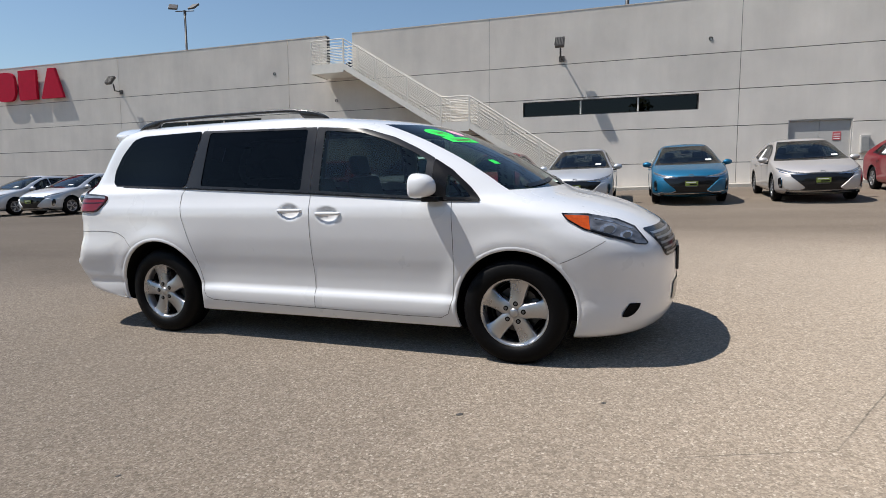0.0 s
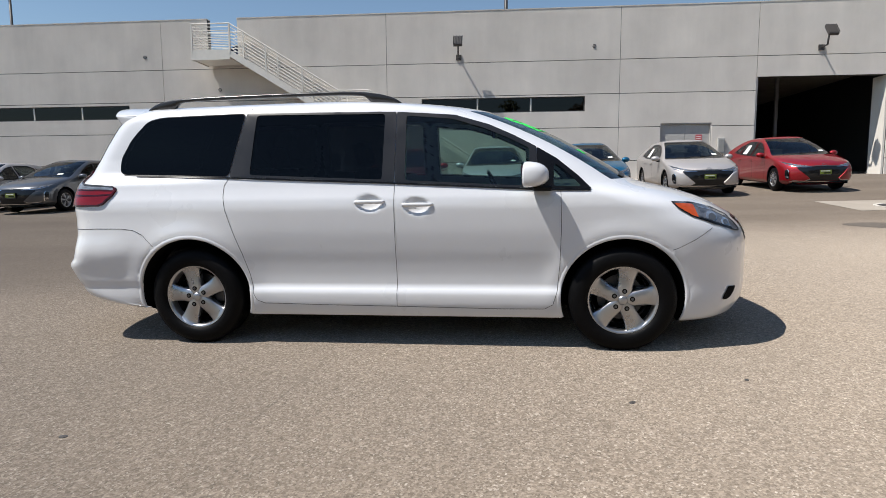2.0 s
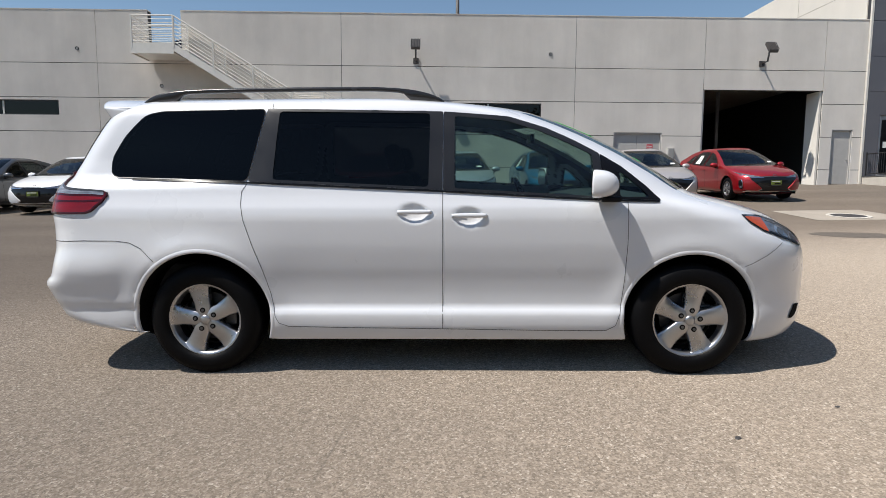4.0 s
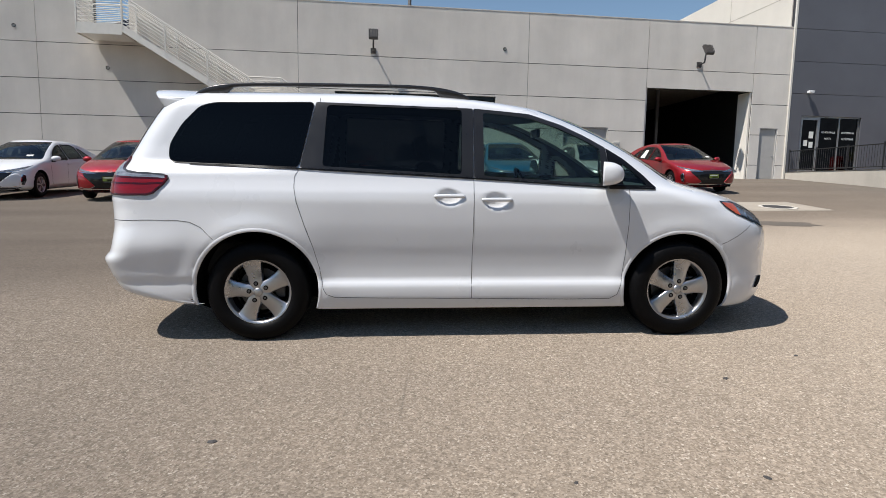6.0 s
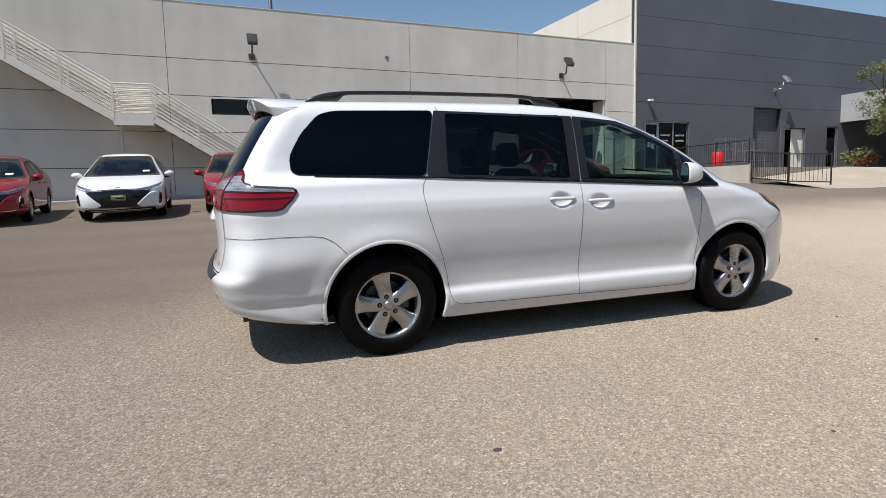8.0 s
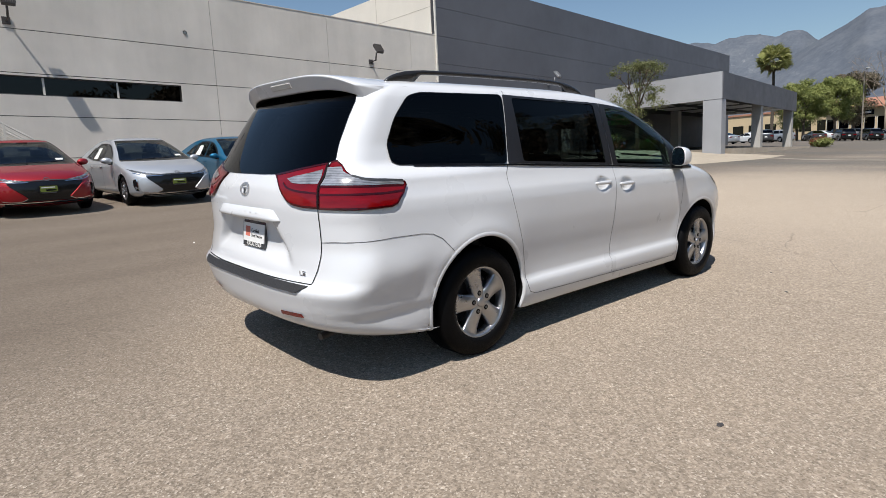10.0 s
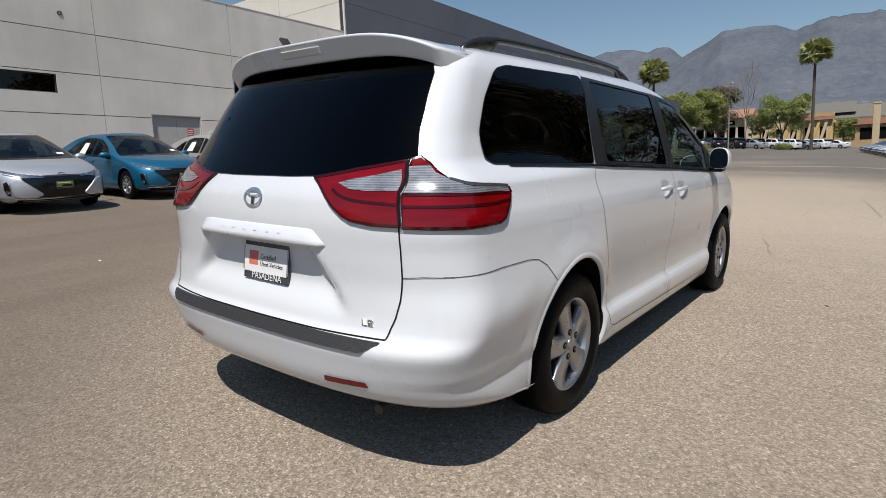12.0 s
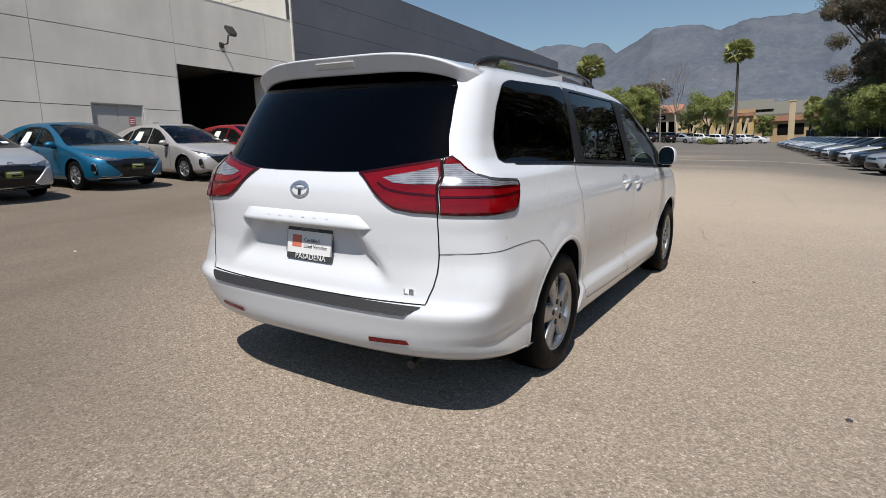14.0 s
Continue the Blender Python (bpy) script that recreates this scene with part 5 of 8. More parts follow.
def corner(off, s=1):
    """Lays points (angle, height) round the rear corner, lifted off the skin by off."""

    def place(a, z):
        n = (corner_at(a + 0.01, z) - corner_at(a - 0.01, z)).cross(corner_at(a, z + 0.006) - corner_at(a, z - 0.006)).normalized()
        p = corner_at(a, z)
        if n.dot(p - HEART) < 0:
            n = -n
        p += n * off
        return (p.x, p.y * s, p.z)

    return place


on_tail = lambda *pts: [(math.copysign(a_tail(y, z), y), z) for y, z in pts]
on_side = lambda *pts: [(a_side(x, z), z) for x, z in pts]
half_glass = [(0.18, 1.195), (0.353, 1.199), (0.55, 1.231), (0.72, 1.262), (0.746, 1.272), (0.733, 1.31), (0.715, 1.37), (0.704, 1.44), (0.692, 1.5), (0.677, 1.59), (0.655, 1.625), (0.58, 1.66), (0.35, 1.69)]
REAR_GLASS = on_tail(*half_glass, *[(-y, z) for y, z in half_glass[::-1]])
GLASS_HOLE = inset(REAR_GLASS, 0.02)


def ease(a, b, v):
    t = min(1, max(0, (v - a) / (b - a)))
    return t * t * (3 - 2 * t)


def van_class(x, y, z, k):
    a, w = abs(y), VAN.w(z)
    if x < 2.8 and z < (0.262 + 0.045 * ease(0.45, 0.95, -x) if x < 0 else 0.222):
        return None
    f, lf, r, lr = VAN.f(z), VAN.lf(z), VAN.r(z), VAN.lr(z)
    if 1.15 < z < 1.635 and x > f - lf * 1.0 and a < w * 0.83:
        return "windscreen"
    if 1.15 < z < 1.7 and x < -0.4 and in_poly((math.copysign(a_tail(a, z), y), z), GLASS_HOLE):
        return None
    if a > 0.5:
        for hole in HOLES.values():
            if in_poly((x, z), hole):
                return None
    if z > 1.64 and -0.62 < x < 1.95:
        return "roof"
    if x < 0 and z < 0.61 and x < -0.3:
        return "rear_bumper"
    if x < -0.75 and a < 0.79 and z >= 0.61:
        return "tailgate"
    if x > 3.32 and z < 0.93:
        return "front_bumper"
    if z > 0.95 and x > 2.9 and a < 0.86:
        return "bonnet"
    if a > 0.6 and in_poly((x, z), DOORF):
        return "front_door_right" if y < 0 else "front_door_left"
    if a > 0.6 and in_poly((x, z), DOORS):
        return "sliding_door_right" if y < 0 else "sliding_door_left"
    return "body"


def dents(x, y, z):
    """The plate's hollow in the tailgate, deepest under the bar, and the bowls behind the door handles."""
    if x < -0.6 and 0.6 < z < 0.96:
        half = 0.37 + 0.9 * max(0, 0.925 - z)
        return 0.045 * ease(0.66, 0.79, z) * (1 - ease(0.925, 0.95, z)) * (1 - ease(half - 0.09, half, abs(y))), 0.0
    for hx, hz in HANDLES:
        d = ((x - hx) / 0.088) ** 2 + ((z - hz + 0.006) / 0.058) ** 2
        if d < 1 and abs(y) > 0.8:
            return 0.0, -math.copysign(0.026 * (1 - d * d), y)
    return 0.0, 0.0


made = shell_parts(VAN, ZV, 64, 150, 60, van_class, (ARCH_R, ARCH_F), {"body": "vanwhite", "windscreen": "clear"}, van, "cabin", dents, [inset(h, -0.06) for h in HOLES.values()])
for ob in made.values():
    if ob.name.endswith("_right") or ob.name.endswith("_left"):
        ob.name = ob.name.rsplit("_", 1)[0]
tagged(made["windscreen"], "clear windscreen with green ink at the top")

for s in (-1, 1):
    skin = VAN.side(s, 0.004)
    for outer, inner, tint, label in PANES:
        pane, lift = (inset(outer, 0.005), 0.0105) if outer is QUARTER else (inset(inner, -0.012), 0.0035)
        part("side_window", outward(patch(pane, VAN.side(s, lift), 0.05), HEART), tint, van, label, True)
        part("window_trim", outward(band(split(outer), split(inner), VAN.side(s, 0.009), 3), HEART), "pillar" if outer in (SLIDER, FRONTW) else "trim", van, "black window surround", True)
        if tint != "tintdark":
            ring4 = split(inset(inner, -0.004))
            part("window_reveal", grid(bmesh.new(), [[VAN.side(s, o)(*p) for p in ring4] for o in (-0.006, -0.03, -0.06)], close=True), "pillar", van, smooth=True)
    # belt moulding
    part("belt_moulding", ribbon([(-0.44, 1.229), (0.3, 1.205), (1.5, 1.148), (2.5, 1.091), (2.79, 1.086)], 0.011, VAN.side(s, 0.0075)), "trim", van)
    # panel gaps
    gap = VAN.side(s, 0.0016)
    for line in ([(1.4945, 1.15), (1.494, 0.9), (1.492, 0.6), (1.49, 0.3)], [(0.300, 1.2), (0.268, 1.15), (0.266, 1.08), (0.283, 0.98), (0.33, 0.83), (0.386, 0.67), (0.425, 0.52), (0.447, 0.38), (0.47, 0.335), (0.53, 0.312), (0.9, 0.304), (1.49, 0.297)], [(1.49, 0.297), (2.2, 0.286), (2.5, 0.288), (2.555, 0.32), (2.585, 0.42), (2.6, 0.6), (2.606, 0.83), (2.601, 1.085)], [(-0.937, 0.852), (-0.86, 0.853), (-0.7, 0.858), (-0.5, 0.855), (-0.42, 0.845), (-0.35, 0.81), (-0.27, 0.728)], [(3.312, 0.69), (3.36, 0.708), (3.45, 0.75), (3.575, 0.822)], [(0.435, 1.62), (0.43, 1.69)]):
        part("panel_gap", ribbon(line, 0.0036, gap), "seam", van)
    # wheel arch lips and liners
    for ax, az, R in (ARCH_R, ARCH_F):
        ang = np.linspace(-0.33 if ax < 1 else -0.38, math.pi + (0.24 if ax < 1 else 0.34), 72)
        rows = []
        for a in ang:
            pts = []
            for rr, off in ((R + 0.026, -0.004), (R + 0.018, 0.001), (R + 0.01, 0.0025), (R + 0.003, 0.0035), (R - 0.004, 0.002), (R - 0.006, -0.014)):
                px, pz = ax + rr * math.cos(a), az + rr * math.sin(a)
                pts.append((px, s * (VAN.half(px, max(pz, 0.2)) + off), pz))
            rows.append(pts)
        bm = grid(bmesh.new(), rows)
        bmesh.ops.recalc_face_normals(bm, faces=bm.faces)
        part("wheel_arch_lip", bm, "vanwhite", van, smooth=True)
        rows = []
        for a in np.linspace(-0.42, math.pi + 0.42, 40):
            px, pz = ax + (R - 0.004) * math.cos(a), az + (R - 0.004) * math.sin(a)
            rows.append([(px, s * (VAN.half(px, max(pz, 0.2)) - 0.013), pz), (px, s * 0.55, pz), (ax + 0.02 * math.cos(a), s * 0.54, az + 0.02 * math.sin(a))])
        part("wheel_arch_liner", grid(bmesh.new(), rows), "dark", van)
        wheel(van, ax, s * 0.862, 0.352, 0.352, 0.232, 0.232, s, face=0.4, phase=0.2 if ax < 1 else -0.17)
    # door handles
    for hx, hz in HANDLES:
        rows = []
        for t in np.linspace(-1, 1, 17):
            px = hx + 0.105 * t
            b2 = VAN.half(px, hz)
            out = 0.008 * (1 - abs(t) ** 4) + 0.001
            pts = []
            for q in np.linspace(0, 2 * math.pi, 9)[:-1]:
                pts.append((px, s * (b2 + out + 0.008 * math.cos(q)), hz + 0.004 + 0.0145 * math.sin(q) * (1 - 0.35 * abs(t) ** 3)))
            rows.append(pts)
        bm = grid(bmesh.new(), rows, close=True)
        bmesh.ops.holes_fill(bm, edges=bm.edges)
        bmesh.ops.recalc_face_normals(bm, faces=bm.faces)
        part("door_handle", bm, "vanwhite", van, "white pull handle over a shaded bowl", True)
    # mirror
    mir = bmesh.new()
    rows = []
    swing = Matrix.Translation((2.44, s * 1.075, 0)) @ pose(0, 0, 0, 0, 0, 20 * s) @ Matrix.Translation((-2.44, s * -1.075, 0))
    for t in (0.0, 0.1, 0.25, 0.45, 0.62, 0.78, 0.9, 0.97, 0.995):
        sc = (1 - t**2.4) ** (1 / 2.4)
        loop = []
        for q in np.linspace(0, 2 * math.pi, 25)[:-1]:
            up = math.sin(q)
            loop.append(swing @ Vector((2.37 + 0.14 * t, s * (1.062 + 0.08 * sc * math.copysign(abs(math.cos(q)) ** 0.75, math.cos(q)) - 0.02 * t), 1.182 + (0.092 if up > 0 else 0.072) * sc * math.copysign(abs(up) ** (0.85 if up > 0 else 0.5), up))))
        rows.append(loop)
    grid(mir, rows, close=True)
    bmesh.ops.holes_fill(mir, edges=mir.edges)
    bmesh.ops.recalc_face_normals(mir, faces=mir.faces)
    mo = part("side_mirror", mir, "vanwhite", van, "white door mirror on a black foot", True)
    mid, inv = Vector((2.37, s * 1.062, 1.18)), swing.inverted()
    flat = [inv @ p for p in rows[0]]
    for name, mat, k0, px in (("mirror_rim", "trim", 0.95, 2.3675), ("mirror_glass", "mirror", 0.86, 2.3645)):
        bm = bmesh.new()
        bm.faces.new([bm.verts.new(swing @ Vector((px, mid.y + (p[1] - mid.y) * k0, mid.z + (p[2] - mid.z) * k0))) for p in flat])
        part(name, outward(bm, Vector((3, 0, 1))), mat, mo)
    part("mirror_foot", boxed(2.42, 2.54, min(s * 0.92, s * 1.06), max(s * 0.92, s * 1.06), 1.085, 1.118, 0.01), "trim", mo)
    # head lamp wrapping the corner
    lampf = lambda u, v, off=0.006, s=s: (u, s * (VAN.half(u, v) + off), v)
    hl = soften([(3.305, 1.0), (3.345, 0.957), (3.44, 0.9), (3.585, 0.848), (3.75, 0.792), (3.808, 0.778), (3.822, 0.79), (3.79, 0.83), (3.735, 0.893), (3.627, 0.944), (3.454, 0.988)], 0.012)
    head = part("headlight", patch(hl, lampf, 0.03), "headclear", van, "wrap-around clear headlight", True)
    part("headlight_rim", band(hl, inset(hl, 0.006), lambda u, v, s=s: (u, s * (VAN.half(u, v) + 0.009), v), 1), "trim", head)
    part("indicator", patch(soften([(3.325, 0.989), (3.352, 0.962), (3.445, 0.907), (3.485, 0.893), (3.475, 0.93), (3.468, 0.973), (3.445, 0.977)], 0.008), lambda u, v, s=s: (u, s * (VAN.half(u, v) + 0.010), v), 0.03), "amber", head, "orange indicator lens")
    bowl = lambda cx, cz, rx, rz: [(cx + rx * math.cos(a), cz + rz * math.sin(a)) for a in np.linspace(0, 2 * math.pi, 18, endpoint=False)]
    for cx, cz, rx, rz in ((3.585, 0.892, 0.047, 0.032), (3.69, 0.852, 0.036, 0.024)):
        part("reflector", patch(bowl(cx, cz, rx, rz), lambda u, v, s=s: (u, s * (VAN.half(u, v) + 0.009), v), 0.02), "lampgrey", head, "bright reflector bowl", True)
        part("projector", patch(bowl(cx + 0.006, cz - 0.003, rx * 0.62, rz * 0.66), lambda u, v, s=s: (u, s * (VAN.half(u, v) + 0.011), v), 0.02), "smoke", head, "dark projector lens", True)
    part("light_strip", ribbon([(3.50, 0.958), (3.62, 0.925), (3.72, 0.882)], 0.008, lambda u, v, s=s: (u, s * (VAN.half(u, v) + 0.010), v)), "lampgrey", head)
    part("light_strip", ribbon([(3.49, 0.893), (3.60, 0.855), (3.74, 0.808)], 0.01, lambda u, v, s=s: (u, s * (VAN.half(u, v) + 0.010), v)), "trim", head)
    fogp = soften([(3.675, 0.335), (3.684, 0.365), (3.72, 0.42), (3.785, 0.412), (3.772, 0.378), (3.745, 0.345), (3.71, 0.33)], 0.008)
    part("fog_lamp", patch(fogp, lampf, 0.03), "dark", van, "black fog lamp pocket", True)
    # tail lamp: outer piece on the side, inner piece on the tailgate
    side_t = lambda off, s=s: (lambda u, v: (u, s * (VAN.half(u, v) + off), v))
    tail_t = lambda off, s=s: (lambda u, v: (VAN.tail(u, v) - off, s * u, v))
    put_on = lambda name, poly, lay, mat, up, label="", cell=0.025: part(name, outward(patch(poly, lay, cell), HEART), mat, up, label, True)
    outer_t = on_tail((0.735, 1.26), (0.757, 1.27), (0.794, 1.243), (0.836, 1.212)) + on_side((-0.862, 1.187), (-0.818, 1.171), (-0.70, 1.163), (-0.587, 1.155), (-0.566, 1.148), (-0.56, 1.13), (-0.588, 1.09), (-0.65, 1.034), (-0.69, 1.022), (-0.85, 1.02)) + on_tail((0.784, 1.024), (0.764, 1.142))
    inner_t = on_tail((0.348, 1.194), (0.55, 1.226), (0.717, 1.255), (0.726, 1.25), (0.751, 1.147), (0.772, 1.028), (0.66, 1.03), (0.572, 1.041), (0.53, 1.058), (0.486, 1.086), (0.418, 1.143))
    for poly, label in ((outer_t, "red and clear wrap-around tail light"), (inner_t, "red tailgate light with a clear inset")):
        lens = put_on("tail_light", poly, corner(0.011, s), "lampred", van, label)
        fine = refine(poly + poly[:1], 0.03)[:-1]
        out1, out2 = inset(fine, -0.002), inset(fine, -0.004)
        rim_rows = [[corner(o, s)(*p) for p in ring2] for ring2, o in ((fine, 0.0115), (out1, 0.0105), (out2, -0.002))]
        bm = grid(bmesh.new(), rim_rows, close=True)
        part("lens_edge", outward(bm, HEART), "lampdeep", lens)
        part("lens_border", outward(band(fine, inset(fine, 0.009), corner(0.0128, s), 1), HEART), "lampdeep", lens)
        if poly is outer_t:
            put_on("clear_wing", on_tail((0.766, 1.142), (0.741, 1.229), (0.80, 1.232), (0.834, 1.206)) + on_side((-0.862, 1.180), (-0.818, 1.164), (-0.70, 1.157), (-0.58, 1.149), (-0.578, 1.131), (-0.70, 1.138), (-0.85, 1.141)), corner(0.0135, s), "lampclear", lens, "clear upper lens", 0.02)
            part("lens_edge", ribbon(on_side((-0.862, 1.186), (-0.818, 1.17), (-0.70, 1.162), (-0.58, 1.154)), 0.009, corner(0.0145, s)), "smoke", lens)
            part("dark_band", ribbon(on_tail((0.775, 1.098)) + on_side((-0.87, 1.096), (-0.7, 1.094), (-0.59, 1.1)), 0.010, corner(0.0135, s)), "lampdeep", lens)
            part("dark_band", ribbon(on_tail((0.768, 1.136)) + on_side((-0.87, 1.134), (-0.7, 1.131), (-0.585, 1.127)), 0.006, corner(0.0135, s)), "lampdeep", lens)
        else:
            put_on("clear_inset", on_tail((0.49, 1.172), (0.549, 1.186), (0.724, 1.219), (0.746, 1.149), (0.625, 1.147), (0.55, 1.151)), corner(0.0135, s), "lampclear", lens, "clear reversing lens", 0.02)
            curve = pchip([(0.47, 1.151), (0.5, 1.134), (0.54, 1.122), (0.6, 1.113), (0.68, 1.108), (0.756, 1.104)])
            part("dark_band", ribbon(on_tail(*[(u, curve(u)) for u in np.linspace(0.47, 0.755, 22)]), 0.009, corner(0.0135, s)), "lampdeep", lens)
    part("lamp_gap", ribbon(on_tail((0.730, 1.257), (0.757, 1.145), (0.778, 1.026)), 0.011, corner(0.0148, s)), "gap", van)
    part("panel_gap", ribbon([(0.712, 1.266), (0.757, 1.13), (0.772, 1.01), (0.777, 0.85), (0.772, 0.76), (0.76, 0.70), (0.745, 0.66), (0.735, 0.622)], 0.0055, tail_t(0.003)), "gap", van)
    part("panel_gap", ribbon([(0.778, 0.846), (0.85, 0.852), (0.94, 0.852)], 0.0032, tail_t(0.003)), "seam", van)
    # roof rack
    rows = []
    ry = 0.635
    for t in np.linspace(0, 1, 61):
        px = -0.45 + 1.95 * t
        roof = VAN.top(px, ry, 1.5, 1.759)
        end = abs(2 * t - 1)
        top = roof + 0.004 + 0.068 * (1 - end**7) ** 0.8
        foot = ease(0.72, 0.8, end)
        low = (top - 0.026) * (1 - foot) + (roof - 0.012) * foot
        hw = 0.017 * (1 - 0.4 * end**8)
        rows.append([(px, s * ry + hw, low), (px, s * ry + hw, top - 0.008), (px, s * ry + hw * 0.6, top), (px, s * ry - hw * 0.6, top), (px, s * ry - hw, top - 0.008), (px, s * ry - hw, low)])
    bm = grid(bmesh.new(), rows, close=True)
    bmesh.ops.holes_fill(bm, edges=bm.edges)
    bmesh.ops.recalc_face_normals(bm, faces=bm.faces)
    part("roof_rail", bm, "railblack", van, "black roof rail", True)
    # end cap of the sill ahead of the rear wheel
    guard = part("splash_guard", boxed(0.432, 0.45, min(s * 0.865, s * 0.925), max(s * 0.865, s * 0.925), 0.226, 0.335, 0.006), "vanwhite", van, "white end cap of the sill with black clips", True)
    for cz in (0.25, 0.31):
        part("clip", lathe(bmesh.new(), [(0.0, -0.004), (0.009, -0.004), (0.011, 0.006)], 10, "Z"), "trim", guard).matrix_basis = pose(0.431, s * 0.88, cz, 0, -90, 0)
    # rear reflector
    part("rear_reflector", patch(soften([(0.44, 0.410), (0.655, 0.420), (0.645, 0.444), (0.445, 0.436)], 0.006), tail_t(0.006), 0.03), "lampred", van, "slim red reflector", True)

# tailgate details
back = VAN.back
part("panel_gap", ribbon([(-0.735, 0.622), (-0.4, 0.617), (0.0, 0.616), (0.4, 0.617), (0.735, 0.622)], 0.0045, back(0.003)), "gap", van)
stp = soften([(-0.722, 0.613), (0.722, 0.613), (0.652, 0.572), (-0.652, 0.572)], 0.006)
bm = outward(patch(stp, back(0.009), 0.05), HEART)
for a, b in zip(refine(stp + stp[:1], 0.05), refine(stp + stp[:1], 0.05)[1:]):
    bm.faces.new([bm.verts.new(back(o)(*p)) for p, o in ((a, 0.009), (b, 0.009), (b, -0.004), (a, -0.004))])
part("bumper_step", bm, "grain", van, "grained black bumper step", True)
rows = []
for u in np.linspace(-1, 1, 33):
    e = 1 - abs(u) ** 14
    T = VAN.tail
    rows.append([(T(0.37 * u, 1.003) + 0.003, 0.372 * u, 1.003), (T(0.37 * u, 0.995) - 0.010 * e, 0.385 * u, 0.994), (T(0.42 * u, 0.96) - 0.026 * e, 0.428 * u, 0.956), (T(0.43 * u, 0.945) - 0.029 * e, 0.444 * u, 0.943), (T(0.43 * u, 0.94) - 0.022 * e, 0.441 * u, 0.936), (T(0.41 * u, 0.94) + 0.03, 0.41 * u, 0.935)])
bm = grid(bmesh.new(), rows)
bmesh.ops.recalc_face_normals(bm, faces=bm.faces)
gb = part("garnish_bar", bm, "vanwhite", van, "white bar over the plate", True)
for k in range(6):
    u = 0.2 - 0.08 * k
    tilt = Matrix.Translation((VAN.tail(u, 0.97) - 0.0205, u, 0.974)) @ pose(0, 0, 0, 0, 20, 0)
    part("raised_mark", boxed(-0.0004, 0.0004, -0.010, 0.010, -0.003, 0.003, 0.0002, tilt), "vanwhite", gb)
ring = lambda rx, rz, cz, n=32: [(rx * math.cos(a), cz + rz * math.sin(a)) for a in np.linspace(0, 2 * math.pi, n, endpoint=False)]
badge = part("emblem", band(ring(0.064, 0.04, 1.108), ring(0.052, 0.031, 1.108), back(0.007), 1), "brightwork", van, "chrome oval emblem")
part("emblem_bar", band(ring(0.047, 0.014, 1.123), ring(0.034, 0.007, 1.123), back(0.006), 1), "brightwork", badge)
part("emblem_bar", patch([(-0.008, 1.078), (0.008, 1.078), (0.01, 1.111), (-0.01, 1.111)], back(0.006), 0.02), "alloydark", badge)
pm = Matrix.Translation((VAN.tail(0.0, 0.8) + 0.033, -0.022, 0.828)) @ pose(0, 0, 0, 90, 0, -90) @ pose(0, 0, 0, -8, 0, 0)
plate = part("licence_frame", boxed(-0.155, 0.155, -0.084, 0.08, -0.008, 0.004, 0.003, pm), "smoke", van, "dark grey dealer plate frame with white lettering")
part("licence_card", boxed(-0.15, 0.15, -0.053, 0.062, 0.0045, 0.0062, 0, pm), "white", plate, "white paper dealer card")
for u in (-0.1535, 0.1535):
    part("side_bar", boxed(u - 0.004, u + 0.004, -0.05, 0.062, 0.0043, 0.007, 0.001, pm), "steel", plate)
part("red_square", boxed(-0.115, -0.05, -0.022, 0.04, 0.0064, 0.0072, 0, pm), "cardred", plate)
part("mark_bar", boxed(-0.06, 0.06, 0.065, 0.077, 0.0045, 0.006, 0, pm), "alloydark", plate)
lettering("lettering", "PASADENA", 0.042, pm @ Matrix.Translation((0.014, -0.067, 0.0065)), "white", plate, 0.0006)
lettering("lettering", "Certified", 0.03, pm @ Matrix.Translation((0.02, 0.017, 0.0072)), "gap", plate, 0.0004)
lettering("lettering", "Used Vehicles", 0.028, pm @ Matrix.Translation((0.045, -0.014, 0.0072)), "gap", plate, 0.0004)
lm = Matrix.Translation((VAN.tail(-0.645, 0.67) - 0.004, -0.645, 0.67)) @ pose(0, 0, 0, 90, 0, -90 + math.degrees(math.atan((VAN.tail(-0.69, 0.67) - VAN.tail(-0.6, 0.67)) / 0.09)))
lettering("trim_badge", "LE", 0.044, lm @ Matrix.Diagonal((1.25, 0.8, 1, 1)), "chrome", van, 0.003, "chrome trim badge")
# rear window and spoiler
part("rear_window", outward(patch(REAR_GLASS, corner(0.004), 0.05), HEART), "tintdark", van, "dark tinted rear window", True)
rows = []
for q in np.linspace(-1.12, 1.12, 57):
    over = min(1, max(0, (abs(q) - 1) / 0.12))
    sink = 1 - math.cos(over * math.pi / 2)
    u = math.copysign(0.688 * min(1, abs(q)) + 0.03 * math.sin(over * math.pi / 2), q)
    e = min(1, abs(q))
    x0 = -0.80 + 0.11 * e**4 + 0.2 * sink
    ze = VAN.top(-0.565, 0.688, 1.5, 1.759)
    zt = 1.763 + (ze - 1.743) * e**4.5 - 0.035 * sink
    zb = 1.672 - 0.06 * e**6 - 0.035 * sink
    cover = lambda px, up: max(zt, VAN.top(px, u, 1.5, 1.759)) + up
    rows.append([(-0.3, u, VAN.top(-0.3, u, 1.5, 1.759) - 0.006), (-0.36, u, VAN.top(-0.36, u, 1.5, 1.759) + 0.002), (-0.52, u, cover(-0.52, 0.001)), (x0 + 0.1, u, zt + 0.003), (x0 + 0.015, u, zt + 0.001), (x0 + 0.002, u, zt - 0.003), (x0, u, zt - 0.008), (x0 + 0.004, u, zt - 0.014), (x0 + 0.036, u, zb + 0.008), (x0 + 0.041, u, zb + 0.002), (x0 + 0.05, u, zb)])
under = [[r[-1], (r[-1][0] + 0.10, r[-1][1], r[-1][2] + 0.012)] for r in rows]
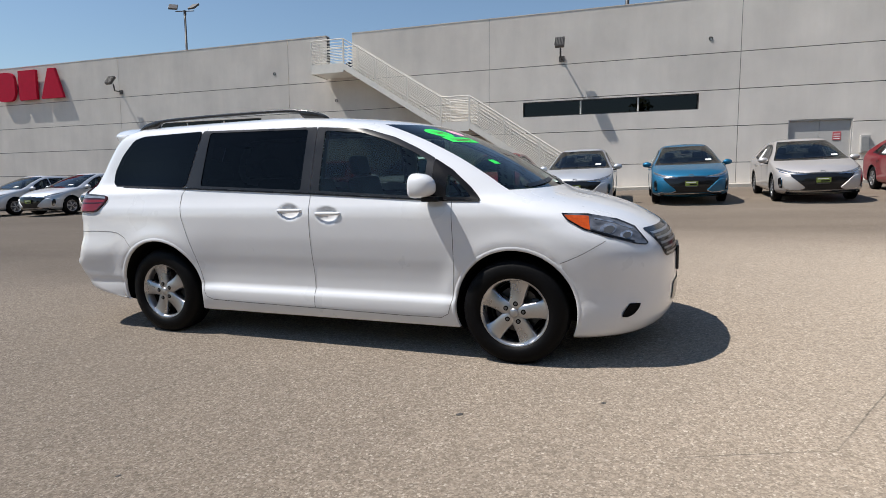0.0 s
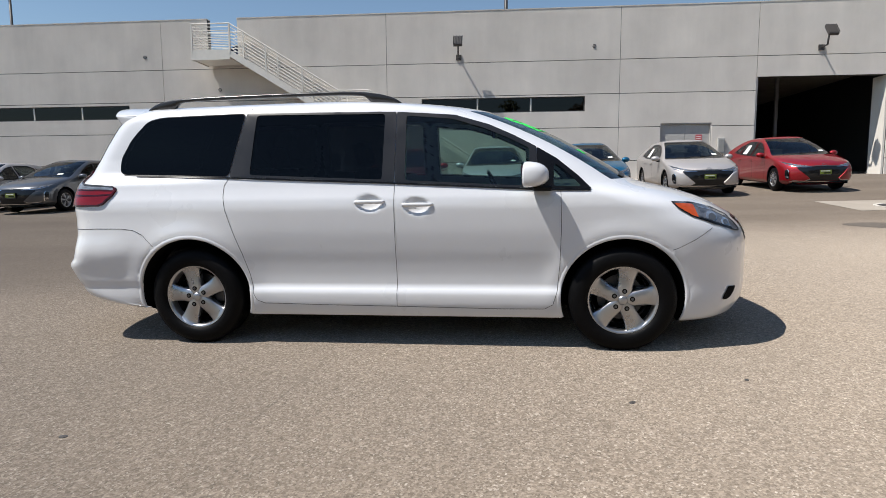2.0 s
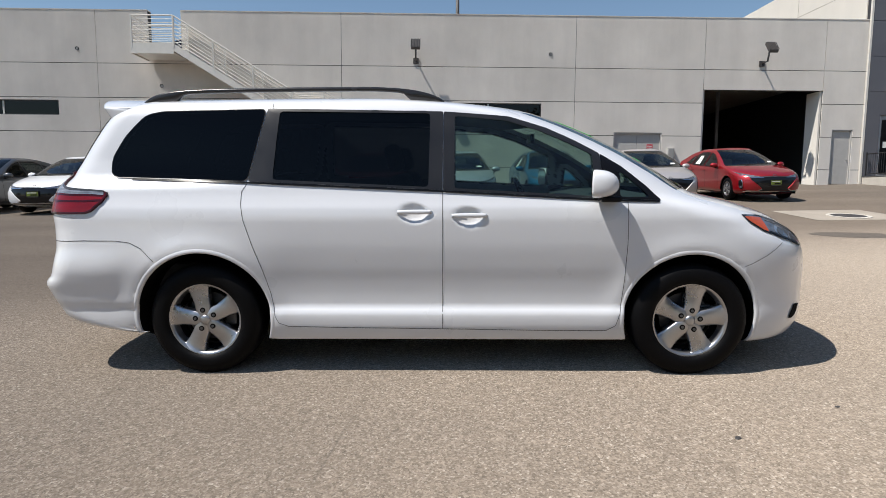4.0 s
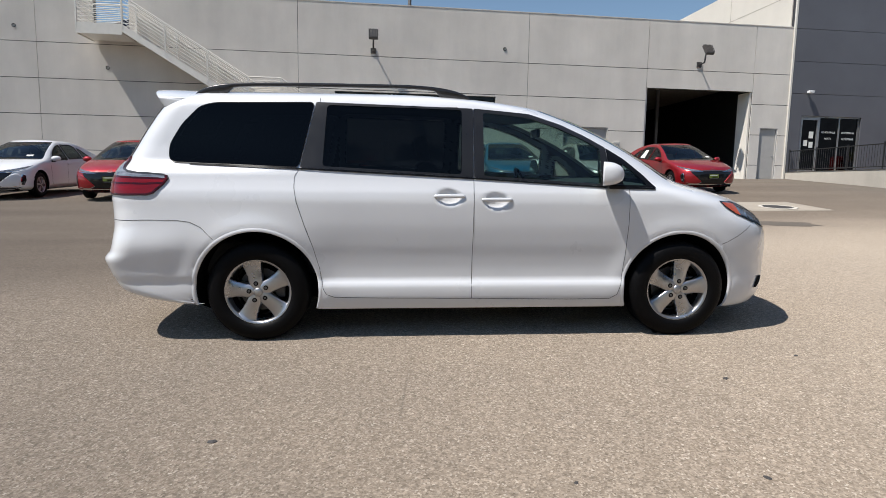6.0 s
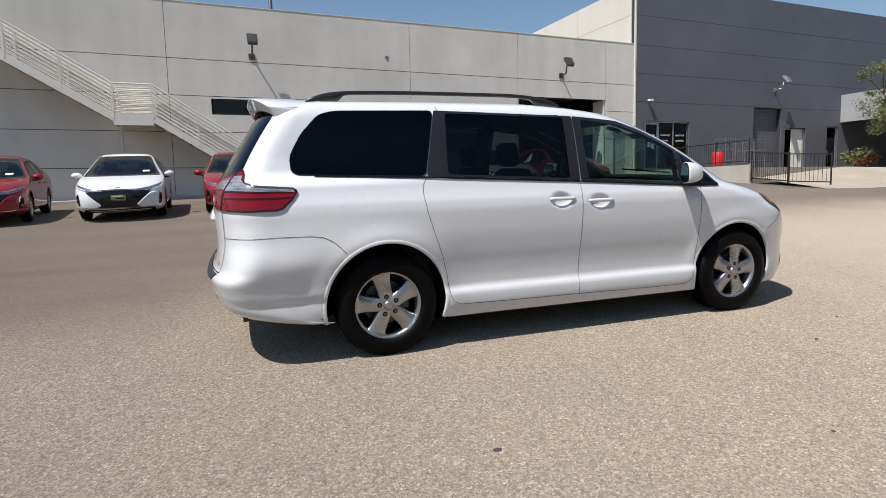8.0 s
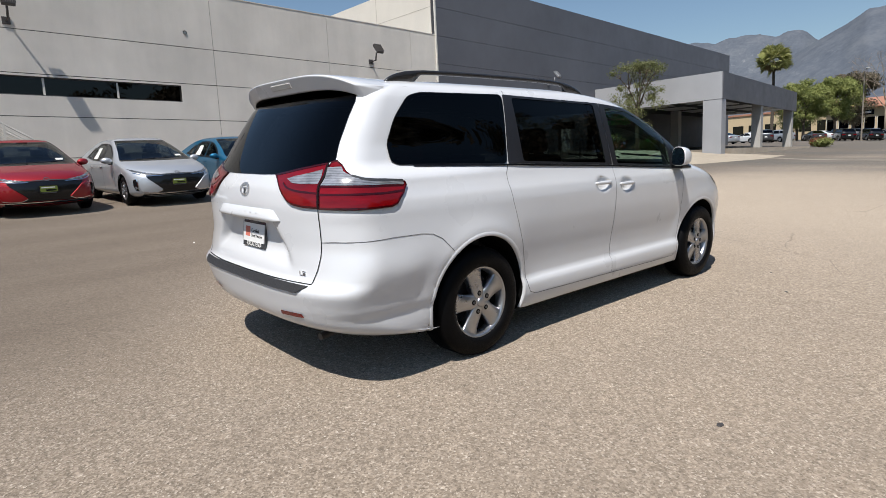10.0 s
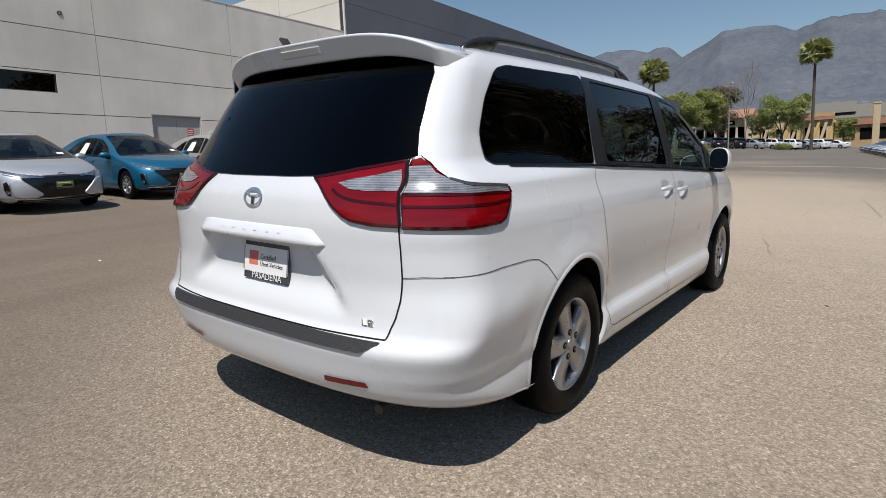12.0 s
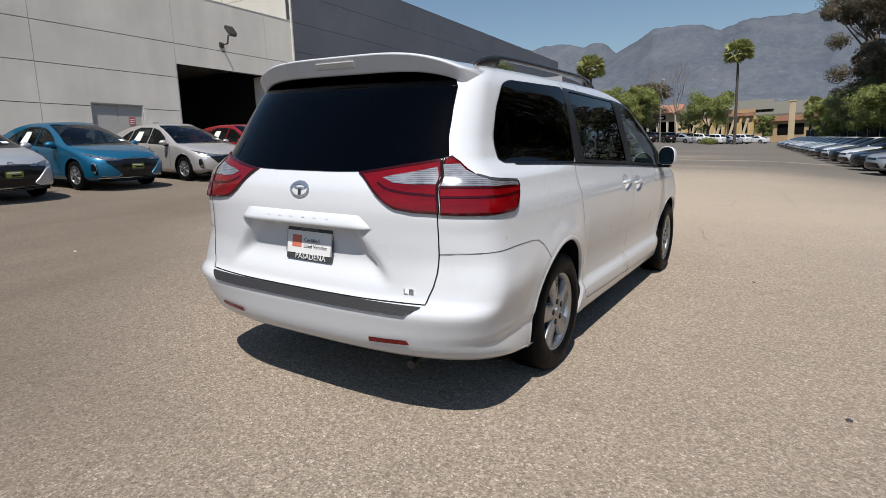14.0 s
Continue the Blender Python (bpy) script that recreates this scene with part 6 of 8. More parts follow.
bm = grid(bmesh.new(), rows)
for end, flip in ((rows[0], False), (rows[-1], True)):
    vs = [bm.verts.new(p) for p in end]
    bm.faces.new(vs[::-1] if flip else vs)
bmesh.ops.recalc_face_normals(bm, faces=bm.faces)
sp = part("spoiler", bm, "vanwhite", van, "white roof spoiler", True)
# The underside gets black colour in place of the shade beneath the spoiler.
part("under_panel", grid(bmesh.new(), under), "trim", sp, "black panel under the spoiler", True)
part("brake_light", boxed(-0.006, 0.006, -0.13, 0.13, -0.017, 0.017, 0.003, Matrix.Translation((-0.782, 0, 1.72)) @ pose(0, 0, 0, 0, -24, 0)), "doorgrey", sp, "slim high brake light")
# front face
grz = [0.70, 0.735, 0.77, 0.805, 0.84]
part("grille", patch(soften([(-0.5, 0.68), (0.5, 0.68), (0.6, 0.875), (-0.6, 0.875)], 0.04), VAN.front(0.004), 0.05), "grilleblack", van, "black grille with chrome bars", True)
for z in grz:
    part("grille_bar", ribbon([(-0.52 - 0.5 * (z - 0.77), z), (0.52 + 0.5 * (z - 0.77), z)], 0.014, VAN.front(0.008), 0.05), "alloy", van)
part("front_emblem", band(ring(0.07, 0.048, 0.9), ring(0.055, 0.035, 0.9), VAN.front(0.012), 1), "chrome", van)
part("lower_grille", patch(soften([(-0.36, 0.35), (0.36, 0.35), (0.33, 0.48), (-0.33, 0.48)], 0.05), VAN.front(0.006), 0.05), "grilleblack", van, "", True)
fm = Matrix.Translation((4.008, 0.0, 0.62)) @ pose(0, 0, 0, 90, 0, 90)
fp = part("front_plate_frame", boxed(-0.16, 0.16, -0.085, 0.085, -0.014, 0.004, 0.004, fm), "grilleblack", van)
part("front_card", boxed(-0.14, 0.14, -0.06, 0.06, 0.0045, 0.006, 0, fm), "white", fp)
# writing on the windscreen, inside the glass at its upper corner
ws = lambda off: (lambda u, v: (VAN.nose(u, v) + off, u, v))
for cy, cz, ry2, rz2, mat in ((-0.43, 1.562, 0.115, 0.034, "greenink"), (-0.16, 1.572, 0.08, 0.026, "pinkink")):
    part("ink_mark", patch([(cy + ry2 * math.cos(a), cz + rz2 * math.sin(a)) for a in np.linspace(0, 2 * math.pi, 20, endpoint=False)], ws(0.004), 0.03), mat, van, "bright marker patch on the windscreen")
part("ink_mark", patch([(-0.53, 1.487), (-0.17, 1.487), (-0.17, 1.53), (-0.53, 1.53)], ws(0.004), 0.03), "greenink", van, "bright marker patch on the windscreen")
part("ink_mark", patch([(-0.56, 1.32), (-0.5, 1.32), (-0.5, 1.35), (-0.56, 1.35)], ws(0.004), 0.03), "greenink", van)
for y0, y1, z0 in ((-0.49, -0.37, 1.57), (-0.48, -0.38, 1.555), (-0.48, -0.22, 1.512), (-0.46, -0.24, 1.5)):
    part("ink_line", ribbon([(y0, z0), (y1, z0)], 0.006, ws(0.006), 0.05), "leafdark", van)
for k in (0, 1):
    part("wiper", ribbon([(-0.62 + 0.62 * k, 1.165), (-0.05 + 0.62 * k, 1.2)], 0.02, ws(0.015)), "trim", van)
# underside and cabin
bm = boxed(0.48, 2.53, -0.84, 0.84, 0.215, 0.34, 0.03)
box(bm, -0.55, 0.5, -0.54, 0.54, 0.26, 0.36, 0.03)
box(bm, 2.5, 3.5, -0.54, 0.54, 0.22, 0.36, 0.03)
box(bm, 3.4, 3.8, -0.6, 0.6, 0.235, 0.3, 0.02)
part("underbody", bm, "dark", van)
part("tail_pipe", rod(bmesh.new(), (-0.93, -0.56, 0.255), (-0.5, -0.5, 0.29), 0.022, n=14), "lampbody", van)
part("cabin_floor", boxed(-0.9, 2.9, -0.52, 0.52, 0.37, 0.42), "cabin", van)
rows = [[(2.28, y, 0.45), (2.3, y, 0.98), (2.42, y, 1.06), (2.62, y, 1.09), (2.9, y, 1.1)] for y in np.linspace(-0.88, 0.88, 13)]
part("dashboard", grid(bmesh.new(), rows), "cabin", van, smooth=True)
sw = bmesh.new()
for k in range(28):
    a, b2 = 2 * math.pi * k / 28, 2 * math.pi * (k + 1) / 28
    rod(sw, (0, 0.185 * math.cos(a), 0.185 * math.sin(a)), (0, 0.185 * math.cos(b2), 0.185 * math.sin(b2)), 0.015, n=6)
rod(sw, (0, -0.18, 0), (0, 0.18, 0), 0.02, n=6)
rod(sw, (0, 0, 0), (0, 0, -0.18), 0.02, n=6)
bmesh.ops.transform(sw, matrix=Matrix.Translation((2.14, 0.4, 1.02)) @ pose(0, 0, 0, 0, -25, 0), verts=sw.verts)
part("steering_wheel", sw, "trim", van)
part("rear_view_mirror", boxed(2.12, 2.15, -0.13, 0.13, 1.46, 1.53, 0.01), "trim", van)
for sx, ys in ((1.55, (-0.42, 0.42)), (0.5, (-0.45, 0.45)), (-0.2, (-0.5, 0.0, 0.5))):
    for sy in ys:
        st = part("seat", boxed(sx - 0.25, sx + 0.3, sy - 0.25, sy + 0.25, 0.421, 0.68, 0.05), "seat", van, "dark grey cloth seat")
        part("seat_back", boxed(-0.07, 0.07, -0.24, 0.24, 0, 0.62, 0.05, Matrix.Translation((sx - 0.22, sy, 0.64)) @ pose(0, 0, 0, 0, -14, 0)), "seat", st)
        part("head_rest", boxed(-0.05, 0.05, -0.13, 0.13, 0.64, 0.83, 0.04, Matrix.Translation((sx - 0.22, sy, 0.64)) @ pose(0, 0, 0, 0, -14, 0)), "seat", st)

# the parked hatchbacks
HATCH = Shell(
    w=[(0.17, 0.72), (0.22, 0.82), (0.3, 0.865), (0.4, 0.87), (0.6, 0.878), (0.75, 0.88), (0.86, 0.872), (0.92, 0.85), (0.98, 0.82), (1.1, 0.75), (1.25, 0.672), (1.35, 0.618), (1.4, 0.58), (1.44, 0.5), (1.46, 0.34), (1.467, 0.18), (1.47, 0.005)],
    f=[(0.17, 3.35), (0.22, 3.52), (0.3, 3.6), (0.45, 3.62), (0.6, 3.6), (0.68, 3.56), (0.75, 3.46), (0.82, 3.28), (0.88, 3.05), (0.93, 2.8), (0.97, 2.62), (1.02, 2.48), (1.15, 2.2), (1.3, 1.84), (1.38, 1.6), (1.43, 1.44), (1.46, 1.32), (1.47, 1.22)],
    r=[(0.17, -0.6), (0.25, -0.85), (0.35, -0.95), (0.6, -0.98), (0.8, -0.98), (0.95, -0.98), (1.05, -0.95), (1.09, -0.86), (1.15, -0.68), (1.25, -0.4), (1.35, -0.02), (1.42, 0.42), (1.46, 0.75), (1.47, 0.9)],
    lf=[(0.17, 0.6), (0.5, 0.62), (0.8, 0.72), (1.0, 0.5), (1.4, 0.4), (1.47, 0.12)],
    lr=[(0.17, 0.3), (0.5, 0.34), (1.0, 0.3), (1.1, 0.25), (1.47, 0.12)], pf=2.5, pr=2.7)
SEDAN = Shell(
    w=[(0.17, 0.75), (0.22, 0.85), (0.3, 0.9), (0.4, 0.905), (0.6, 0.915), (0.75, 0.918), (0.88, 0.905), (0.94, 0.88), (1.0, 0.84), (1.15, 0.74), (1.3, 0.64), (1.37, 0.58), (1.41, 0.5), (1.44, 0.33), (1.447, 0.18), (1.45, 0.005)],
    f=[(0.17, 3.5), (0.22, 3.7), (0.3, 3.78), (0.45, 3.8), (0.6, 3.77), (0.7, 3.72), (0.77, 3.6), (0.84, 3.35), (0.9, 3.0), (0.95, 2.72), (1.0, 2.54), (1.1, 2.3), (1.25, 1.92), (1.36, 1.6), (1.42, 1.36), (1.44, 1.25), (1.45, 1.15)],
    r=[(0.17, -0.6), (0.25, -0.95), (0.35, -1.06), (0.6, -1.08), (0.85, -1.06), (1.0, -1.05), (1.05, -1.0), (1.09, -0.72), (1.13, -0.42), (1.25, -0.1), (1.37, 0.3), (1.42, 0.55), (1.44, 0.7), (1.45, 0.8)],
    lf=[(0.17, 0.6), (0.5, 0.65), (0.85, 0.75), (1.0, 0.5), (1.4, 0.4), (1.45, 0.12)],
    lr=[(0.17, 0.3), (0.5, 0.36), (1.0, 0.32), (1.1, 0.25), (1.45, 0.12)], pf=2.5, pr=2.7)
SUV = Shell(
    w=[(0.25, 0.78), (0.3, 0.88), (0.4, 0.92), (0.6, 0.93), (0.9, 0.935), (1.02, 0.92), (1.1, 0.9), (1.3, 0.83), (1.5, 0.75), (1.6, 0.7), (1.65, 0.62), (1.69, 0.4), (1.697, 0.2), (1.7, 0.005)],
    f=[(0.25, 3.4), (0.3, 3.6), (0.4, 3.66), (0.7, 3.65), (0.85, 3.6), (0.95, 3.45), (1.03, 3.1), (1.08, 2.75), (1.13, 2.55), (1.3, 2.2), (1.5, 1.78), (1.62, 1.45), (1.68, 1.1), (1.7, 0.9)],
    r=[(0.25, -0.6), (0.32, -0.92), (0.45, -1.0), (0.9, -1.0), (1.1, -0.98), (1.3, -0.85), (1.5, -0.68), (1.62, -0.55), (1.68, -0.1), (1.7, 0.2)],
    lf=[(0.25, 0.5), (0.8, 0.6), (1.1, 0.5), (1.7, 0.3)], lr=[(0.25, 0.3), (1.0, 0.32), (1.7, 0.2)], pf=2.7, pr=3.0)


def make_car(kind, shell, wb, R, zs, panes, glass_z, colour, label, category, group, detail=True):
    """A parked car with its rear axle at the origin."""
    c = thing(kind, Matrix(), label, category, group)
    arches = ((0.0, R, R + 0.055), (wb, R, R + 0.055))
    z0, z1 = glass_z
    edge = 0.042 if detail else 0.02
    holes = [inset(p, edge * 0.55) for p in panes] if detail else []

    def cls(x, y, z, k):
        a, w = abs(y), shell.w(z)
        if z0 < z < z1 and x > shell.f(z) - shell.lf(z) and a < w * 0.93:
            return "windscreen"
        if z0 + 0.1 < z < z1 and x < shell.r(z) + shell.lr(z) * 0.9 and a < w * 0.9:
            return "rear_window"
        if a > 0.4 and any(in_poly((x, z), h) for h in holes):
            return None
        if x > wb + 0.2 and z > z0 - 0.32 and a < w * 0.88 and x > shell.f(z0) - 0.1:
            return "bonnet"
        return "body"

    pane_mat = "carglass" if detail else "winglass"
    shell_parts(shell, zs, 12, 104 if detail else 56, 24, cls, arches, {"body": colour, "windscreen": pane_mat, "rear_window": pane_mat}, c, "cabin" if detail else None, None, [inset(p, -0.02) for p in panes])
    for s in (-1, 1):
        skin = shell.side(s, 0.006)
        for pane in panes:
            w = part("side_window", outward(patch(inset(pane, 0.02), skin, 0.09), HEART), pane_mat, c, smooth=True)
            part("window_trim", band(pane, inset(pane, edge), shell.side(s, 0.008), 1), "trim", w)
        for line in ([(wb * 0.5 - 0.02, 0.3), (wb * 0.5 - 0.04, 0.92)], [(wb - 0.55, 0.3), (wb - 0.5, 0.9)], [(0.5, 0.4), (0.33, 0.9)]):
            part("panel_gap", ribbon(line, 0.008, shell.side(s, 0.003), 0.1), "gap", c)
        for hx in (wb * 0.5 + 0.0, 0.55):
            part("door_handle", boxed(hx - 0.22, hx - 0.04, min(s * shell.half(hx, 0.8), s * (shell.half(hx, 0.8) + 0.03)), max(s * shell.half(hx, 0.8), s * (shell.half(hx, 0.8) + 0.03)), 0.8, 0.825, 0.006), colour, c)
        mx, mz = wb - 0.62, 0.93 if shell is not SUV else 1.1
        hw = shell.half(mx, mz)
        pod = bmesh.new()
        bmesh.ops.create_uvsphere(pod, u_segments=14, v_segments=9, radius=1, matrix=Matrix.Translation((mx + 0.01, s * (hw + 0.125), mz + 0.035)) @ pose(0, 0, 0, 0, 0, 14 * s) @ Matrix.Diagonal((0.075, 0.115, 0.072, 1)))
        mo = part("side_mirror", pod, colour, c, smooth=True)
        part("mirror_foot", boxed(mx - 0.03, mx + 0.04, min(s * (hw - 0.03), s * (hw + 0.1)), max(s * (hw - 0.03), s * (hw + 0.1)), mz - 0.055, mz - 0.03, 0.008), "trim", mo)
        for ax in (0.0, wb):
            wheel(c, ax, s * (shell.w(0.35) - 0.11), R, R, R * 0.63, 0.2, s, 5 if not detail else 10, detail, False)
        rows = [[[(ax + (R + 0.053) * math.cos(a), s * (shell.w(0.4) - 0.02 if k == 0 else 0.45), R + (R + 0.053) * math.sin(a)) for k in (0, 1)] for a in np.linspace(-0.4, math.pi + 0.4, 18)] for ax in (0.0, wb)]
        for rw in rows:
            part("wheel_arch_liner", grid(bmesh.new(), rw), "trim", c)
    part("underbody", boxed(-0.85, wb + 0.7, -0.68, 0.68, 0.19, 0.28), "gap", c)
    return c


ZH = spaced((0.17, 0.4, 9), (0.4, 0.88, 18), (0.88, 1.05, 8), (1.05, 1.38, 9), (1.38, 1.47, 7))
HPANES = [soften([(1.20, 0.93), (2.10, 0.9), (1.82, 1.12), (1.5, 1.28), (1.22, 1.34)], 0.03), soften([(0.30, 0.96), (1.15, 0.935), (1.17, 1.345), (0.62, 1.35), (0.38, 1.28)], 0.03), soften([(-0.2, 1.02), (0.25, 0.975), (0.33, 1.27), (0.18, 1.235)], 0.03)]


def raised(poly, lay, off, cell=0.05):
    """A patch that stands off the skin, with sides that slope back to it."""
    bm = outward(patch(poly, lay(off), cell), Vector((1.4, 0, 0.6)))
    fine = refine(poly + poly[:1], 0.04)[:-1]
    grid(bm, [[lay(off)(*p) for p in fine], [lay(-0.002)(*p) for p in inset(fine, -0.014)]], close=True)
    bmesh.ops.recalc_face_normals(bm, faces=bm.faces)
    return bm


def make_hatch(colour):
    c = make_car("hatchback", HATCH, 2.7, 0.315, ZH, HPANES, (0.95, 1.405), colour, "small hatchback", "car", "parked cars by the wall")
    fr = HATCH.front
    # black centre grille, narrowing downwards between two body-coloured wings
    part("grille", patch(soften([(-0.46, 0.285), (0.46, 0.285), (0.33, 0.345), (0.58, 0.575), (0.62, 0.625), (0.3, 0.655), (-0.3, 0.655), (-0.62, 0.625), (-0.58, 0.575), (-0.33, 0.345)], 0.03), fr(0.006), 0.05), "grilleblack", c, "black grille, wide above and narrow below", True)
    part("grille_bar", ribbon([(-0.62, 0.642), (-0.3, 0.668), (0.0, 0.676), (0.3, 0.668), (0.62, 0.642)], 0.014, fr(0.012), 0.06), "smoke", c)
    part("lip", patch(soften([(-0.72, 0.2), (0.72, 0.2), (0.62, 0.275), (-0.62, 0.275)], 0.03), fr(0.005), 0.06), "trim", c, "black lower lip", True)
    part("chrome_lip", ribbon([(-0.74, 0.268), (-0.56, 0.262), (0.56, 0.262), (0.74, 0.268)], 0.016, fr(0.016), 0.06), "chrome", c)
    part("bonnet_mark", band(ring(0.05, 0.034, 0.69), ring(0.038, 0.024, 0.69), fr(0.012), 1), "alloydark", c)
    for s in (-1, 1):
        lay = lambda off, s=s: (lambda u, v: (HATCH.nose(u, v) + off, s * u, v))
        hl = part("headlight", patch(soften([(0.34, 0.655), (0.60, 0.665), (0.80, 0.735), (0.845, 0.80), (0.76, 0.765), (0.58, 0.705), (0.36, 0.678)], 0.012), lay(0.008), 0.04), "headdark", c, "slim swept headlight", True)
        for k in range(4):
            u = 0.47 + 0.075 * k
            part("light_cell", patch([(u - 0.026, 0.672 + 0.012 * k), (u + 0.026, 0.675 + 0.014 * k), (u + 0.026, 0.695 + 0.016 * k), (u - 0.026, 0.688 + 0.014 * k)], lay(0.011), 0.03), "lampgrey", hl)
        part("daylight_strip", ribbon([(0.30, 0.645), (0.52, 0.648), (0.68, 0.668), (0.80, 0.712)], 0.013, lay(0.013)), "chrome", hl, "bright strip under the headlight")
        wing = soften([(0.345, 0.335), (0.585, 0.565), (0.69, 0.60), (0.752, 0.555), (0.745, 0.40), (0.71, 0.315), (0.60, 0.288), (0.44, 0.288)], 0.018)
        part("bumper_wing", raised(wing, lay, 0.022), colour, c, "body-coloured wing beside the grille", True)
        part("wing_edge", ribbon([(0.345, 0.335), (0.44, 0.288), (0.60, 0.288), (0.71, 0.31)], 0.012, lay(0.024)), "chrome", c)
        part("fog_pocket", patch(soften([(0.765, 0.335), (0.80, 0.34), (0.828, 0.44), (0.826, 0.555), (0.79, 0.585), (0.772, 0.53)], 0.012), lay(0.007), 0.03), "grilleblack", c, "dark upright slot with a fog lamp", True)
        part("fog_lamp", patch([(0.797 + 0.02 * math.cos(a), 0.392 + 0.03 * math.sin(a)) for a in np.linspace(0, 6.28, 14, endpoint=False)], lay(0.011), 0.03), "lampgrey", c)
        part("slot_edge", ribbon([(0.762, 0.33), (0.768, 0.45), (0.775, 0.55), (0.79, 0.59)], 0.011, lay(0.014)), "chrome", c)
        part("tail_light", patch(soften([(0.5, 0.9), (0.82, 0.92), (0.84, 0.6), (0.78, 0.58), (0.76, 0.84), (0.5, 0.86)], 0.01), lambda u, v, s=s: (HATCH.tail(u, v) - 0.008, s * u, v), 0.05), "lampred", c, smooth=True)
        # front seats and the belt-line crease
        st = part("seat", boxed(1.05, 1.6, s * 0.36 - 0.23, s * 0.36 + 0.23, 0.3, 0.56, 0.05), "seat", c, "dark cloth seat")
        part("seat_back", boxed(-0.07, 0.07, -0.23, 0.23, 0, 0.58, 0.05, Matrix.Translation((1.1, s * 0.36, 0.52)) @ pose(0, 0, 0, 0, -16, 0)), "seat", st)
        part("head_rest", boxed(-0.05, 0.05, -0.12, 0.12, 0.6, 0.76, 0.04, Matrix.Translation((1.1, s * 0.36, 0.52)) @ pose(0, 0, 0, 0, -16, 0)), "seat", st)
    part("dashboard", grid(bmesh.new(), [[(1.9, y, 0.5), (1.92, y, 0.86), (2.0, y, 0.93), (2.25, y, 0.945), (2.5, y, 0.95)] for y in np.linspace(-0.68, 0.68, 9)]), "cabin", c, smooth=True)
    bench = part("rear_seat", boxed(0.1, 0.65, -0.62, 0.62, 0.35, 0.6, 0.05), "seat", c, "dark rear bench")
    part("seat_back", boxed(-0.08, 0.08, -0.62, 0.62, 0, 0.58, 0.05, Matrix.Translation((0.12, 0, 0.56)) @ pose(0, 0, 0, 0, -22, 0)), "seat", bench)
    part("cabin_mirror", boxed(1.72, 1.745, -0.11, 0.11, 1.22, 1.28, 0.01), "trim", c)
    pl = Matrix.Translation((3.645, 0, 0.5)) @ pose(0, 0, 0, 90, 0, 90)
    card = part("dealer_plate", boxed(-0.155, 0.155, -0.08, 0.08, -0.03, 0.004, 0.004, pl), "grilleblack", c, "yellow-green dealer card in a black frame")
    part("card", boxed(-0.14, 0.14, -0.045, 0.062, 0.0045, 0.006, 0, pl), "plategreen", card)
    part("card_bar", boxed(-0.05, 0.12, -0.03, 0.0, 0.0063, 0.007, 0, pl), "trim", card)
    part("card_bar", boxed(-0.12, 0.1, 0.025, 0.045, 0.0063, 0.007, 0, pl), "paper", card)
    part("card_bar", boxed(-0.12, 0.12, -0.07, -0.055, 0.0043, 0.006, 0, pl), "alloydark", card)
    part("window_paper", patch([(0.5, 0.99), (0.82, 0.985), (0.84, 1.24), (0.62, 1.24)], HATCH.side(-1, 0.012), 0.1), "paper", c, "printed price sheet on the rear window")
    part("window_paper", patch([(0.42, 1.03), (0.56, 1.03), (0.56, 1.065), (0.42, 1.065)], HATCH.front(0.01), 0.05), "paper", c)
    part("wiper", ribbon([(-0.5, 0.985), (0.0, 1.0), (0.5, 1.015)], 0.016, HATCH.front(0.014)), "trim", c)
    return c


COLOURS = {
    "white": paint("pearl_white_paint", (0.74, 0.75, 0.76)),
    "silver": paint("silver_paint", (0.5, 0.52, 0.55), 0.55, 0.42, 0.1),
    "champagne": paint("warm_silver_paint", (0.52, 0.485, 0.46), 0.5, 0.42, 0.1),
    "blue": paint("bright_blue_paint", (0.0006, 0.12, 0.235), 0.5, 0.48, 0.08),
    "red": paint("deep_red_paint", (0.29, 0.001, 0.006), 0.5, 0.5, 0.05),
    "grey": paint("dark_grey_paint", (0.09, 0.092, 0.097), 0.6, 0.32, 0.15),
    "black": paint("black_paint", (0.012, 0.012, 0.013), 0.2, 0.2),
}
WORDS = {"white": "pearl white", "silver": "silver", "champagne": "warm silver", "blue": "bright blue", "red": "deep red", "grey": "dark grey", "black": "black"}


def recolour(car, old, mat):
    for o in car.children_recursive:
        for slot in o.material_slots:
            if slot.material == old:
                slot.link = "OBJECT"
                slot.material = mat


def parked(proto, old, m, colour, text):
    c = copy_thing(proto, m)
    if COLOURS[colour] != old:
        recolour(c, old, COLOURS[colour])
    tagged(c, text.format(WORDS[colour]))
    return c


hatch = make_hatch(COLOURS["silver"])
GROW = 1.05
for ob in hatch.children_recursive:
    ob.data.transform(Matrix.Scale(GROW, 4))
    ob.location *= GROW
NOSE = 3.62 * GROW
row = [(-20.0, 10.3, "silver", 0), (-17.2, 10.3, "silver", 1), (-14.1, 10.3, "champagne", 0), (-11.3, 10.4, "grey", -1), (-8.95, 10.6, "white", 1), (-6.3, 10.2, "red", 5), (-2.97, 10.1, "white", 0.5), (-0.2, 10.4, "red", 0), (5.1, 10.85, "blue", 0), (8.2, 10.85, "champagne", -2), (11.35, 11.45, "red", -1.5)]
for x, y, colour, turn in row:
    parked(hatch, COLOURS["silver"], on_ground(x + NOSE * math.sin(radians(turn)), y + NOSE, -90 + turn), colour, "{} hatchback parked nose out by the wall")
hatch.matrix_world = on_ground(2.3, 10.3 + NOSE, -90)
tagged(hatch, "silver hatchback parked nose out by the wall")

